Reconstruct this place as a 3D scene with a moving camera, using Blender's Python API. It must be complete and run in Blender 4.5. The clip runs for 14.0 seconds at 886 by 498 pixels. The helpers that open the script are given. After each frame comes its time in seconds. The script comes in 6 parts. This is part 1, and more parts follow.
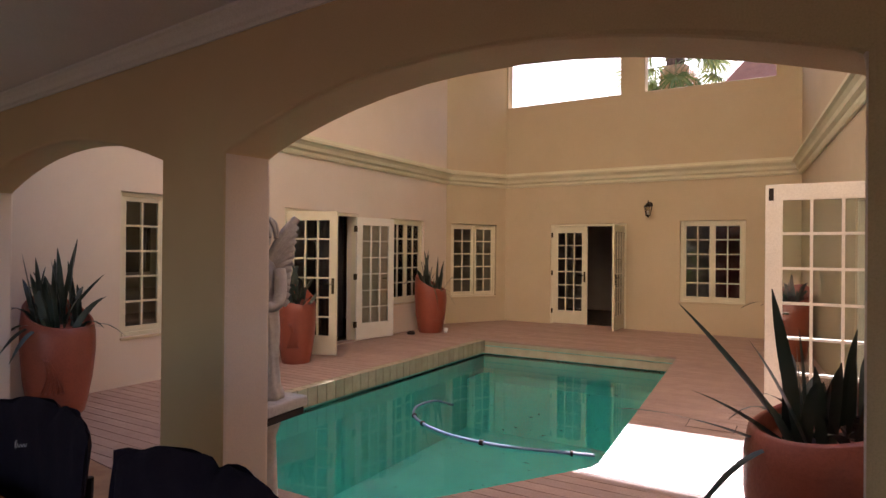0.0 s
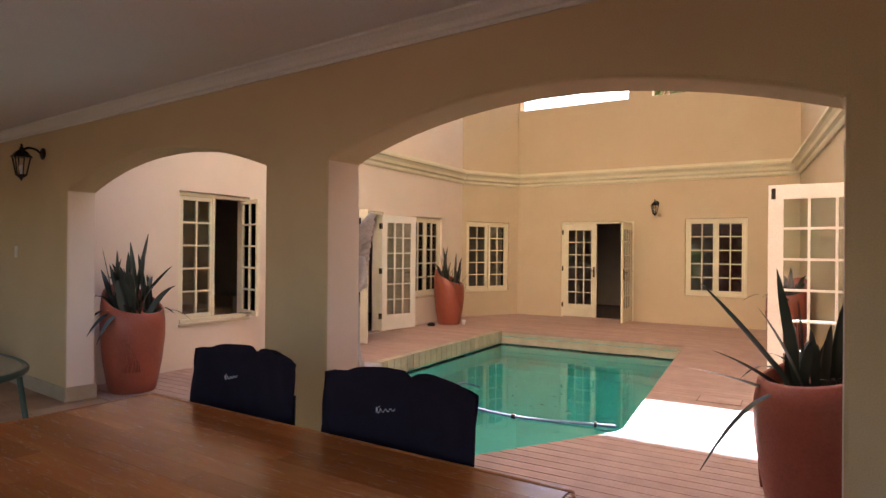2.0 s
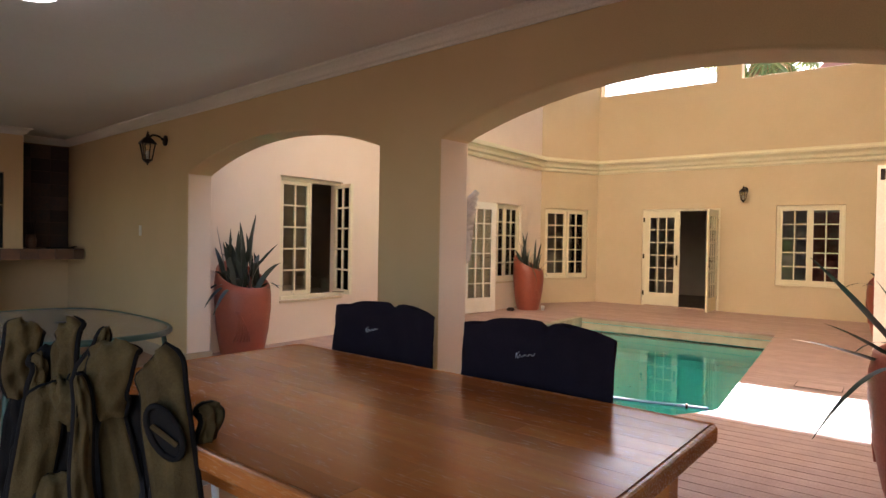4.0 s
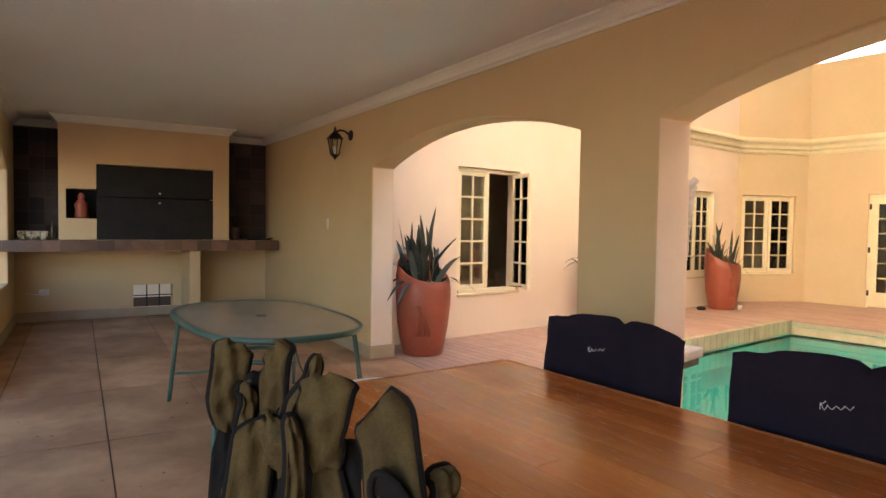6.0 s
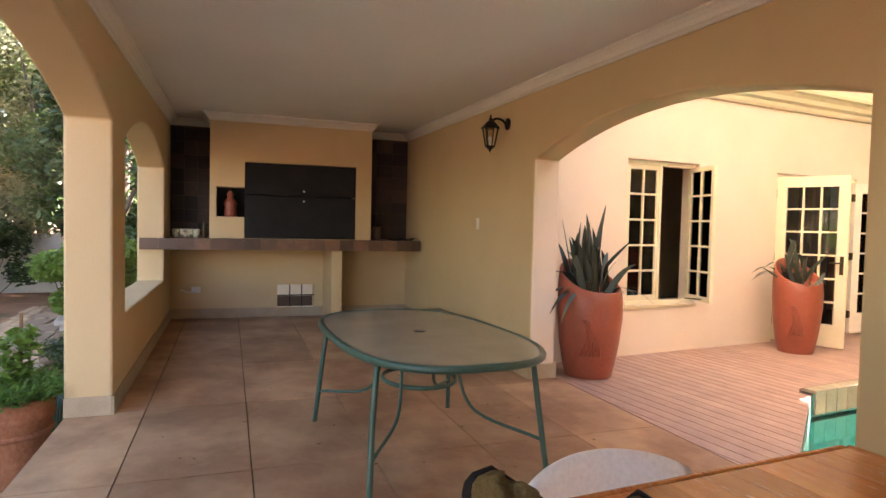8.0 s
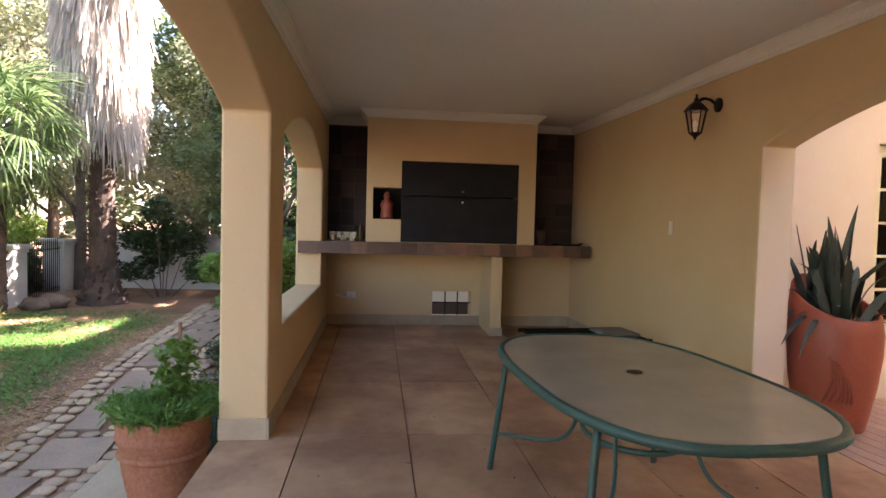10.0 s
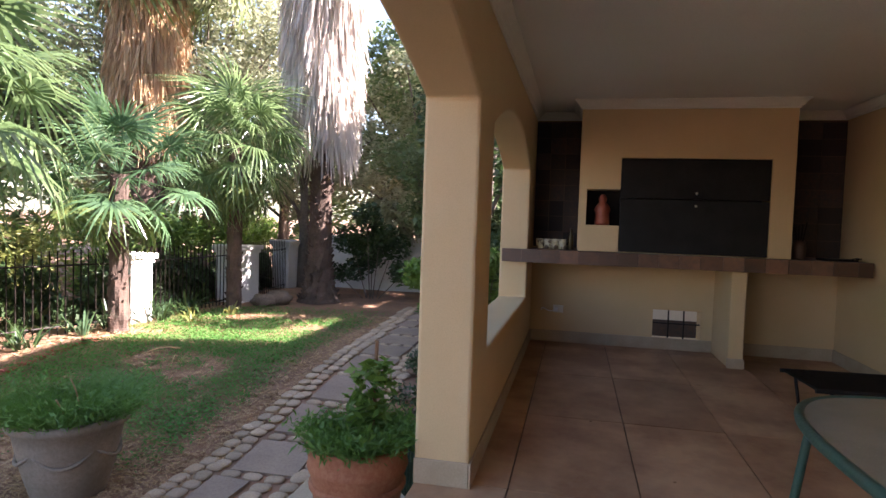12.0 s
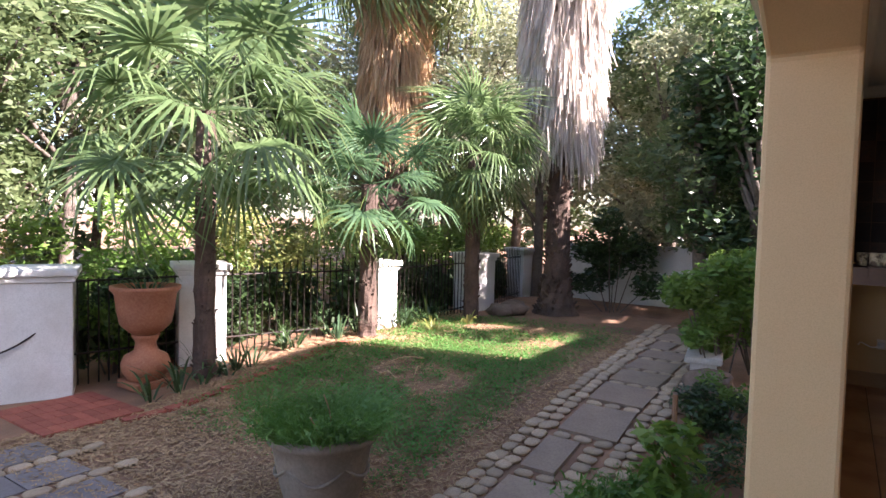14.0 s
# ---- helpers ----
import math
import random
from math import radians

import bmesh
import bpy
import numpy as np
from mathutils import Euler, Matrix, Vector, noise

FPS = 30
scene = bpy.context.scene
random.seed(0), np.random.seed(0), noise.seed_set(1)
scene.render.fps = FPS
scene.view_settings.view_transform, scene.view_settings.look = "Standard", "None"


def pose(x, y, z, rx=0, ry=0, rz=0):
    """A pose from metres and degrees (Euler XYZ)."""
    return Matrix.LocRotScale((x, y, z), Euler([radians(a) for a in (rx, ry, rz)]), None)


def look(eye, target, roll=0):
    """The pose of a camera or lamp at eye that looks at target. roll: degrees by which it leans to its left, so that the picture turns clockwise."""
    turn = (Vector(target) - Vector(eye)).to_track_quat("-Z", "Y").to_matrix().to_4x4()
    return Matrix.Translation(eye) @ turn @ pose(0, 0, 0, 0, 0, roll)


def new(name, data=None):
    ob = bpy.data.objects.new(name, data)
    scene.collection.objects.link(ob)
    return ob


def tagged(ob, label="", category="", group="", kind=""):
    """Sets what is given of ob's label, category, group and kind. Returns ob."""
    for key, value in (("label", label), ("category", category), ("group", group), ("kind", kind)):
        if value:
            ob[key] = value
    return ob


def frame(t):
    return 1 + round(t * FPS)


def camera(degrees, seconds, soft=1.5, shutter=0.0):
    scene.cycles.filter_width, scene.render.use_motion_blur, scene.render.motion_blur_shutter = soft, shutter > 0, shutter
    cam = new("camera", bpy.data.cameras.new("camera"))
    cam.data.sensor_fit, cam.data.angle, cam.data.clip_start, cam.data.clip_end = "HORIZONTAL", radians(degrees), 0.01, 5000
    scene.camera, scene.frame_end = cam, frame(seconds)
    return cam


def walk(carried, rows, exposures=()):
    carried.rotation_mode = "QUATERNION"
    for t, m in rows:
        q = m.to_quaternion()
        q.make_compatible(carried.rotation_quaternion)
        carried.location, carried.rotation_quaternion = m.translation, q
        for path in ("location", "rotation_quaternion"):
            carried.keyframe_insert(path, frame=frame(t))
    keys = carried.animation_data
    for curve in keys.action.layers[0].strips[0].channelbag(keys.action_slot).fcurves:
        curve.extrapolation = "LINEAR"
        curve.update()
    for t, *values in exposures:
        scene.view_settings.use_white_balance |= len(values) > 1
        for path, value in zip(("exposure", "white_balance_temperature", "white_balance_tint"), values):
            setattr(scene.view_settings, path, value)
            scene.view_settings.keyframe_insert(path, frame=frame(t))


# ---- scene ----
cam = camera(72.5, 14.0)
PATH = [
    (0, (-0.846, -0.453, 1.516), (-2.058, 1.138, 1.523), 0.5),
    (0.5, (-0.799, -0.667, 1.517), (-2.008, 0.926, 1.522), 0.6),
    (1, (-0.754, -0.855, 1.505), (-1.962, 0.739, 1.51), 0.4),
    (1.5, (-0.751, -1.017, 1.489), (-1.958, 0.577, 1.492), 0.5),
    (2, (-0.762, -1.183, 1.456), (-1.971, 0.41, 1.46), 0.5),
    (4.3, (-0.85, -1.489, 1.338), (-2.28, -0.092, 1.303), 0.9),
    (4.5, (-0.896, -1.483, 1.335), (-2.364, -0.125, 1.296), 0.8),
    (5, (-0.973, -1.478, 1.368), (-2.537, -0.231, 1.316), 0.8),
    (5.5, (-1.103, -1.456, 1.381), (-2.746, -0.317, 1.318), 1.0),
    (6, (-1.276, -1.396, 1.39), (-2.986, -0.363, 1.315), 0.9),
    (6.5, (-1.475, -1.366, 1.386), (-3.247, -0.441, 1.311), 1.2),
    (7, (-1.689, -1.364, 1.381), (-3.503, -0.527, 1.303), 1.3),
    (7.5, (-1.913, -1.355, 1.379), (-3.766, -0.606, 1.299), 1.3),
    (9.8, (-2.946, -1.466, 1.383), (-4.925, -1.184, 1.298), 1.5),
    (10, (-3.009, -1.462, 1.393), (-4.995, -1.247, 1.306), 1.5),
    (10.5, (-3.201, -1.499, 1.391), (-5.198, -1.439, 1.305), 1.6),
    (11, (-3.38, -1.532, 1.403), (-5.376, -1.634, 1.313), 1.7),
    (11.5, (-3.552, -1.571, 1.407), (-5.533, -1.833, 1.315), 1.8),
    (12, (-3.757, -1.629, 1.407), (-5.709, -2.056, 1.315), 1.9),
    (12.5, (-3.913, -1.712, 1.415), (-5.818, -2.316, 1.322), 2.0),
    (13, (-4.071, -1.838, 1.418), (-5.913, -2.61, 1.326), 2.0),
    (13.5, (-4.195, -1.98, 1.438), (-5.953, -2.927, 1.34), 1.9),
    (14, (-4.36, -2.163, 1.435), (-6.026, -3.265, 1.338), 1.5),
]
walk(cam, [(t, look(eye, target, roll)) for t, eye, target, roll in PATH],
     [(0, 2.2, 6350, 29), (1, 2.62, 6400, 29), (2, 2.88, 6500, 28), (4.5, 3.15, 6450, 21), (5.5, 3.6, 6850, 20), (7.5, 3.95, 7500, 25), (10, 3.6, 7000, 24), (11, 3.2, 6750, 25), (12.5, 2.95, 6600, 26), (14, 2.75, 6550, 26)])

# ---------------------------------------------------------------- light
world = bpy.data.worlds.new("world")
scene.world = world
world.use_nodes = True
_wn = world.node_tree.nodes
_sky = _wn.new("ShaderNodeTexSky")
_sky.sky_type = "NISHITA"
_sky.sun_disc = False
_sky.sun_elevation = radians(34.3)
_sky.sun_rotation = radians(-13.8)
world.node_tree.links.new(_sky.outputs[0], _wn["Background"].inputs[0])
_wn["Background"].inputs[1].default_value = 0.085
SUN_WAY = Vector((1.637, -6.654, -4.68)).normalized()
sun = new("sun", bpy.data.lights.new("sun", "SUN"))
sun.data.energy = 5.0
sun.data.angle = radians(0.55)
sun.data.color = (1.0, 0.97, 0.935)
sun.matrix_world = look((0, 0, 30), Vector((0, 0, 30)) + SUN_WAY)


# ---------------------------------------------------------------- materials
def _mix(nt, fac, a, b, blend="MIX"):
    m = nt.nodes.new("ShaderNodeMix")
    m.data_type, m.blend_type = "RGBA", blend
    for sock, val in ((m.inputs["Factor"], fac), (m.inputs["A"], a), (m.inputs["B"], b)):
        if hasattr(val, "links"):
            nt.links.new(val, sock)
        elif isinstance(val, tuple):
            sock.default_value = (*val, 1)
        else:
            sock.default_value = val
    return m.outputs["Result"]


def _noise(nt, scale, detail=4, rough=0.6, vec=None, stretch=None):
    n = nt.nodes.new("ShaderNodeTexNoise")
    n.inputs["Scale"].default_value, n.inputs["Detail"].default_value, n.inputs["Roughness"].default_value = scale, detail, rough
    co = nt.nodes.new("ShaderNodeTexCoord").outputs["Object"] if vec is None else vec
    if stretch:
        mp = nt.nodes.new("ShaderNodeMapping")
        mp.inputs["Scale"].default_value = stretch
        nt.links.new(co, mp.inputs["Vector"])
        co = mp.outputs["Vector"]
    nt.links.new(co, n.inputs["Vector"])
    return n.outputs["Fac"]


def _ramp(nt, fac, lo, hi, a=0.0, b=1.0):
    r = nt.nodes.new("ShaderNodeMapRange")
    for i, val in enumerate((lo, hi, a, b)):
        r.inputs[i + 1].default_value = val
    nt.links.new(fac, r.inputs[0])
    return r.outputs[0]


def material(name, colour, colour2=None, rough=0.7, scale=3.0, grain=60.0, bump=0.15, metal=0.0, stretch=None, piece=0.0, island=0.0,
             colour3=None, spec=0.5, sheen=0.0, bump_dist=0.01, lo=0.35, hi=0.68):
    """A painted or natural surface: two colours mixed by coarse noise, a third by fine grain, fine relief."""
    mat = bpy.data.materials.new(name)
    mat.use_nodes = True
    nt = mat.node_tree
    b = nt.nodes["Principled BSDF"]
    colour2 = colour2 or tuple(c * 0.82 for c in colour)
    big = _ramp(nt, _noise(nt, scale, 5, 0.62, stretch=stretch), lo, hi)
    col = _mix(nt, big, colour, colour2)
    fine = _noise(nt, grain, 3, 0.7, stretch=stretch)
    col = _mix(nt, _ramp(nt, fine, 0.4, 0.75, 0.0, 0.5), col, colour3 or tuple(c * 0.75 for c in colour2))
    if piece:
        oi = nt.nodes.new("ShaderNodeObjectInfo")
        col = _mix(nt, _ramp(nt, oi.outputs["Random"], 0, 1, 0, piece), col, tuple(c * 0.45 for c in colour2))
    if island:
        ge = nt.nodes.new("ShaderNodeNewGeometry")
        col = _mix(nt, _ramp(nt, ge.outputs["Random Per Island"], 0, 1, 0, island), col, colour3 or tuple(c * 0.4 for c in colour2))
    nt.links.new(col, b.inputs["Base Color"])
    rr = _ramp(nt, fine, 0.3, 0.7, rough - 0.08, min(1.0, rough + 0.08))
    nt.links.new(rr, b.inputs["Roughness"])
    b.inputs["Metallic"].default_value = metal
    b.inputs["Specular IOR Level"].default_value = spec
    if sheen:
        b.inputs["Sheen Weight"].default_value = sheen
    if bump:
        bp = nt.nodes.new("ShaderNodeBump")
        bp.inputs["Strength"].default_value, bp.inputs["Distance"].default_value = bump, bump_dist
        nt.links.new(fine, bp.inputs["Height"])
        nt.links.new(bp.outputs[0], b.inputs["Normal"])
    return mat


def clear_material(name, tint, ior=1.45, rough=0.0, wavy=0.0):
    """Thin glass or water: what lies behind, tinted, under a Fresnel gloss."""
    mat = bpy.data.materials.new(name)
    mat.use_nodes = True
    nt = mat.node_tree
    nt.nodes.remove(nt.nodes["Principled BSDF"])
    tr, gl, mx, fr = (nt.nodes.new("ShaderNode" + k) for k in ("BsdfTransparent", "BsdfGlossy", "MixShader", "Fresnel"))
    tr.inputs[0].default_value = (*tint, 1)
    gl.inputs["Roughness"].default_value = rough
    fr.inputs["IOR"].default_value = ior
    if wavy:
        bp = nt.nodes.new("ShaderNodeBump")
        bp.inputs["Strength"].default_value, bp.inputs["Distance"].default_value = wavy, 0.01
        nt.links.new(_noise(nt, 5.0, 2, 0.5), bp.inputs["Height"])
        nt.links.new(bp.outputs[0], gl.inputs["Normal"])
    nt.links.new(fr.outputs[0], mx.inputs[0])
    nt.links.new(tr.outputs[0], mx.inputs[1])
    nt.links.new(gl.outputs[0], mx.inputs[2])
    nt.links.new(mx.outputs[0], nt.nodes["Material Output"].inputs["Surface"])
    return mat


def leaf_material(name, a, b, c, trans=0.3, rough=0.45):
    mat = bpy.data.materials.new(name)
    mat.use_nodes = True
    nt = mat.node_tree
    p = nt.nodes["Principled BSDF"]
    ge = nt.nodes.new("ShaderNodeNewGeometry")
    col = _mix(nt, ge.outputs["Random Per Island"], a, b)
    col = _mix(nt, _ramp(nt, _noise(nt, 2.2, 3), 0.42, 0.66), col, c)
    nt.links.new(col, p.inputs["Base Color"])
    p.inputs["Roughness"].default_value = rough
    tl, mx = nt.nodes.new("ShaderNodeBsdfTranslucent"), nt.nodes.new("ShaderNodeMixShader")
    nt.links.new(col, tl.inputs[0])
    mx.inputs[0].default_value = trans
    nt.links.new(p.outputs[0], mx.inputs[1])
    nt.links.new(tl.outputs[0], mx.inputs[2])
    nt.links.new(mx.outputs[0], nt.nodes["Material Output"].inputs["Surface"])
    return mat


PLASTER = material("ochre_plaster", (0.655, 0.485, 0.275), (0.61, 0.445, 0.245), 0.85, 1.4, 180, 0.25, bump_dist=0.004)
# court tints hold its light: pinkish skylight on the west, warm bounced sun north
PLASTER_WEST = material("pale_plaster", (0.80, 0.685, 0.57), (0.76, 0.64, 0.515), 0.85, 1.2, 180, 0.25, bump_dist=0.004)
PLASTER_COURT = material("cream_plaster", (0.635, 0.52, 0.35), (0.595, 0.48, 0.31), 0.85, 1.2, 180, 0.25, bump_dist=0.004)
CEILING = material("ceiling_paint", (0.86, 0.84, 0.80), (0.82, 0.80, 0.75), 0.8, 1.0, 120, 0.08, bump_dist=0.003)
CORNICE = material("white_cornice", (0.82, 0.79, 0.72), (0.78, 0.74, 0.66), 0.7, 2.0, 90, 0.05)
MOULD = material("moulding_paint", (0.74, 0.69, 0.50), (0.68, 0.62, 0.42), 0.75, 2.2, 90, 0.12)
FRAME = material("cream_joinery", (0.78, 0.72, 0.54), (0.72, 0.65, 0.46), 0.5, 3, 80, 0.08)
FRAME_WHITE = material("white_joinery", (0.82, 0.78, 0.70), (0.77, 0.72, 0.62), 0.5, 3, 80, 0.08)
SKIRT = material("skirting_tile", (0.45, 0.36, 0.25), (0.38, 0.29, 0.19), 0.6, 5, 90, 0.1)
TILE = material("sandstone_tile", (0.56, 0.34, 0.19), (0.32, 0.165, 0.088), 0.55, 1.7, 9, 0.12, piece=0.45, colour3=(0.47, 0.33, 0.22), spec=0.3, bump_dist=0.003, lo=0.38, hi=0.60)
GROUT = material("grout", (0.16, 0.11, 0.075), (0.10, 0.07, 0.05), 0.9, 6, 60, 0.2)
DECK = material("deck_board", (0.54, 0.365, 0.295), (0.43, 0.28, 0.22), 0.55, 5, 70, 0.15, piece=0.25, bump_dist=0.003)
DECK_GAP = material("deck_joist", (0.05, 0.03, 0.022), None, 0.9)
COPING = material("coping_block", (0.56, 0.50, 0.36), (0.45, 0.39, 0.27), 0.75, 6, 60, 0.2, piece=0.3)
POOL_PAINT = material("pool_marbelite", (0.22, 0.78, 0.71), (0.16, 0.68, 0.62), 0.8, 1.3, 40, 0.1)
WATER = clear_material("pool_water", (0.52, 0.93, 0.92), 1.33, 0.0, 0.06)
GLASS = clear_material("window_glass", (0.86, 0.9, 0.88), 1.5)
TERRACOTTA = material("terracotta_glaze", (0.345, 0.085, 0.047), (0.27, 0.063, 0.036), 0.42, 3, 60, 0.15)
SOIL = material("potting_soil", (0.06, 0.04, 0.03), (0.03, 0.02, 0.015), 0.95, 12, 60, 0.8)
SANSEVIERIA = leaf_material("snake_plant_leaf", (0.016, 0.028, 0.018), (0.03, 0.045, 0.028), (0.055, 0.07, 0.052), 0.06, 0.4)
STEEL_BLACK = material("black_steel", (0.012, 0.012, 0.013), (0.02, 0.02, 0.02), 0.55, 4, 60, 0.05, spec=0.2)
SLATE = material("slate_tile", (0.10, 0.075, 0.06), (0.06, 0.06, 0.065), 0.65, 3, 24, 0.5, piece=0.75, colour3=(0.20, 0.11, 0.065), spec=0.2, bump_dist=0.006)
SLATE_LEDGE = material("slate_ledge_tile", (0.24, 0.12, 0.07), (0.12, 0.075, 0.055), 0.45, 5, 26, 0.4, piece=0.85, colour3=(0.30, 0.14, 0.07), bump_dist=0.006)
IRON = material("wrought_iron", (0.018, 0.014, 0.012), (0.03, 0.02, 0.015), 0.5, 8, 60, 0.15, metal=0.6)
WOOD = material("table_wood", (0.70, 0.245, 0.055), (0.54, 0.155, 0.032), 0.22, 2.2, 18, 0.04, stretch=(0.8, 9, 9), piece=0.6, colour3=(0.48, 0.145, 0.035), bump_dist=0.001)
WOOD_EDGE = material("table_edge_wood", (0.56, 0.19, 0.045), (0.42, 0.125, 0.03), 0.25, 2.2, 18, 0.04, stretch=(0.8, 9, 9), bump_dist=0.001)
NAVY = material("navy_canvas", (0.013, 0.0095, 0.017), (0.018, 0.013, 0.021), 0.92, 6, 220, 0.3, spec=0.15)
OLIVE = material("olive_canvas", (0.115, 0.078, 0.027), (0.07, 0.046, 0.017), 0.9, 7, 220, 0.35, spec=0.2)
BLACK_CLOTH = material("black_webbing", (0.012, 0.011, 0.010), (0.02, 0.017, 0.015), 0.9, 6, 200, 0.3, spec=0.08)
GREEN_METAL = material("green_powder_coat", (0.035, 0.095, 0.075), (0.03, 0.08, 0.065), 0.4, 6, 80, 0.05)
FROSTED = material("frosted_glass", (0.36, 0.335, 0.25), (0.30, 0.28, 0.205), 0.2, 3, 150, 0.25, bump_dist=0.002)
WHITE_PLASTIC = material("white_plastic", (0.86, 0.87, 0.88), (0.82, 0.83, 0.84), 0.35, 4, 60, 0.02)
STATUE = material("weathered_stone", (0.62, 0.585, 0.55), (0.45, 0.41, 0.37), 0.85, 6, 40, 0.4)
DARK_ROOM = material("room_paint", (0.50, 0.42, 0.34), (0.44, 0.36, 0.29), 0.9, 1.5, 60, 0.1)
CURTAIN = material("dark_curtain", (0.05, 0.035, 0.03), (0.03, 0.02, 0.02), 0.9, 4, 80, 0.2, stretch=(30, 30, 0.4))
RED_FELT = material("red_paint", (0.22, 0.03, 0.03), (0.15, 0.02, 0.02), 0.6, 4, 60, 0.1)
BRASS = material("dark_brass", (0.10, 0.075, 0.04), (0.06, 0.045, 0.025), 0.4, 8, 60, 0.05, metal=0.9)
LAMP_GLASS = clear_material("lamp_glass", (0.9, 0.88, 0.8), 1.45)
HOSE = material("pool_hose", (0.22, 0.34, 0.54), (0.17, 0.28, 0.46), 0.5, 5, 60, 0.05)


# ---------------------------------------------------------------- mesh helpers
def mesh_of(bm, name):
    me = bpy.data.meshes.new(name)
    bm.normal_update()
    bm.to_mesh(me)
    bm.free()
    return me


def thing(name, label="", category="", group="", kind="", m=None):
    ob = new(name)
    ob.empty_display_size = 0.1
    if m is not None:
        ob.matrix_world = m
    return tagged(ob, label, category, group, kind)


def part(name, bm, mat, parent=None, label="", m=None, smooth=False, bevel=0.0, kind=""):
    """One mesh object under a thing or under a part."""
    me = bm if isinstance(bm, bpy.types.Mesh) else mesh_of(bm, name)
    if mat is not None and not me.materials:
        me.materials.append(mat)
    if smooth:
        me.shade_smooth()
    ob = new(name, me)
    if parent is not None:
        ob.parent = parent
    if m is not None:
        ob.matrix_local = m
    if bevel:
        md = ob.modifiers.new("bevel", "BEVEL")
        md.width, md.segments, md.limit_method, md.angle_limit = bevel, 2, "ANGLE", radians(38)
        md.harden_normals = False
    return tagged(ob, label, kind=kind)


def box(x0, y0, z0, x1, y1, z1, bm=None, m=None):
    bm = bm or bmesh.new()
    vs = [bm.verts.new(m @ Vector(p) if m else p) for p in ((x0, y0, z0), (x1, y0, z0), (x1, y1, z0), (x0, y1, z0), (x0, y0, z1), (x1, y0, z1), (x1, y1, z1), (x0, y1, z1))]
    for f in ((0, 3, 2, 1), (4, 5, 6, 7), (0, 1, 5, 4), (1, 2, 6, 5), (2, 3, 7, 6), (3, 0, 4, 7)):
        bm.faces.new([vs[i] for i in f])
    return bm


def lathe(profile, n=24, bm=None, centre=(0, 0), wob=None, a0=0.0, a1=2 * math.pi):
    """A turned body from (radius, height) pairs."""
    bm = bm or bmesh.new()
    rings = []
    for r, z in profile:
        ring = []
        for i in range(n):
            a = a0 + (a1 - a0) * i / n
            x, y, zz = centre[0] + r * math.cos(a), centre[1] + r * math.sin(a), z
            if wob:
                x, y, zz = wob(x, y, zz, a)
            ring.append(bm.verts.new((x, y, zz)))
        rings.append(ring)
    for p, q in zip(rings, rings[1:]):
        for i in range(n):
            bm.faces.new((p[i], p[(i + 1) % n], q[(i + 1) % n], q[i]))
    if profile[0][0] > 1e-4:
        bm.faces.new(rings[0][::-1])
    if profile[-1][0] > 1e-4:
        bm.faces.new(rings[-1])
    return bm


def tube(points, radius, n=8, bm=None, taper=None, closed=False):
    """A round bar along a line of points."""
    bm = bm or bmesh.new()
    pts = [Vector(p) for p in points]
    rings = []
    side = None
    for i, p in enumerate(pts):
        if closed:
            d = pts[(i + 1) % len(pts)] - pts[i - 1]
        else:
            d = pts[min(i + 1, len(pts) - 1)] - pts[max(i - 1, 0)]
        d.normalize()
        if side is None:
            side = d.orthogonal().normalized()
        side = (side - d * side.dot(d)).normalized()
        up = d.cross(side)
        r = radius if taper is None else radius * (1 + (taper - 1) * i / (len(pts) - 1))
        rings.append([bm.verts.new(p + r * (math.cos(2 * math.pi * k / n) * side + math.sin(2 * math.pi * k / n) * up)) for k in range(n)])
    pairs = list(zip(rings, rings[1:])) + ([(rings[-1], rings[0])] if closed else [])
    for a, b in pairs:
        for k in range(n):
            bm.faces.new((a[k], a[(k + 1) % n], b[(k + 1) % n], b[k]))
    if not closed:
        bm.faces.new(rings[0][::-1])
        bm.faces.new(rings[-1])
    return bm


def curve_points(ctrl, n=8):
    """Smooth points through the given ones (Catmull-Rom)."""
    c = [Vector(p) for p in ctrl]
    c = [2 * c[0] - c[1]] + c + [2 * c[-1] - c[-2]]
    out = []
    for i in range(1, len(c) - 2):
        for k in range(n):
            t = k / n
            a, b, d, e = c[i - 1], c[i], c[i + 1], c[i + 2]
            out.append(0.5 * (2 * b + (d - a) * t + (2 * a - 5 * b + 4 * d - e) * t * t + (3 * b - a - 3 * d + e) * t ** 3))
    out.append(c[-2])
    return out


def plate(outer, holes, thick, m, bm=None):
    """A wall or panel: an outline in its own plane (s, z) with holes, pushed back by thick along local y."""
    from mathutils.geometry import tessellate_polygon
    bm = bm or bmesh.new()
    loops = [outer] + list(holes)
    flat = [p for lp in loops for p in lp]
    tris = tessellate_polygon([[Vector((s, 0, z)) for s, z in lp] for lp in loops])
    fr = [bm.verts.new(m @ Vector((s, 0, z))) for s, z in flat]
    bk = [bm.verts.new(m @ Vector((s, thick, z))) for s, z in flat]
    for t in tris:
        try:
            bm.faces.new([fr[i] for i in t])
            bm.faces.new([bk[i] for i in reversed(t)])
        except ValueError:
            pass
    base = 0
    for lp in loops:
        k = len(lp)
        for i in range(k):
            a, b = base + i, base + (i + 1) % k
            bm.faces.new((fr[a], fr[b], bk[b], bk[a]))
        base += k
    bmesh.ops.recalc_face_normals(bm, faces=bm.faces)
    return bm


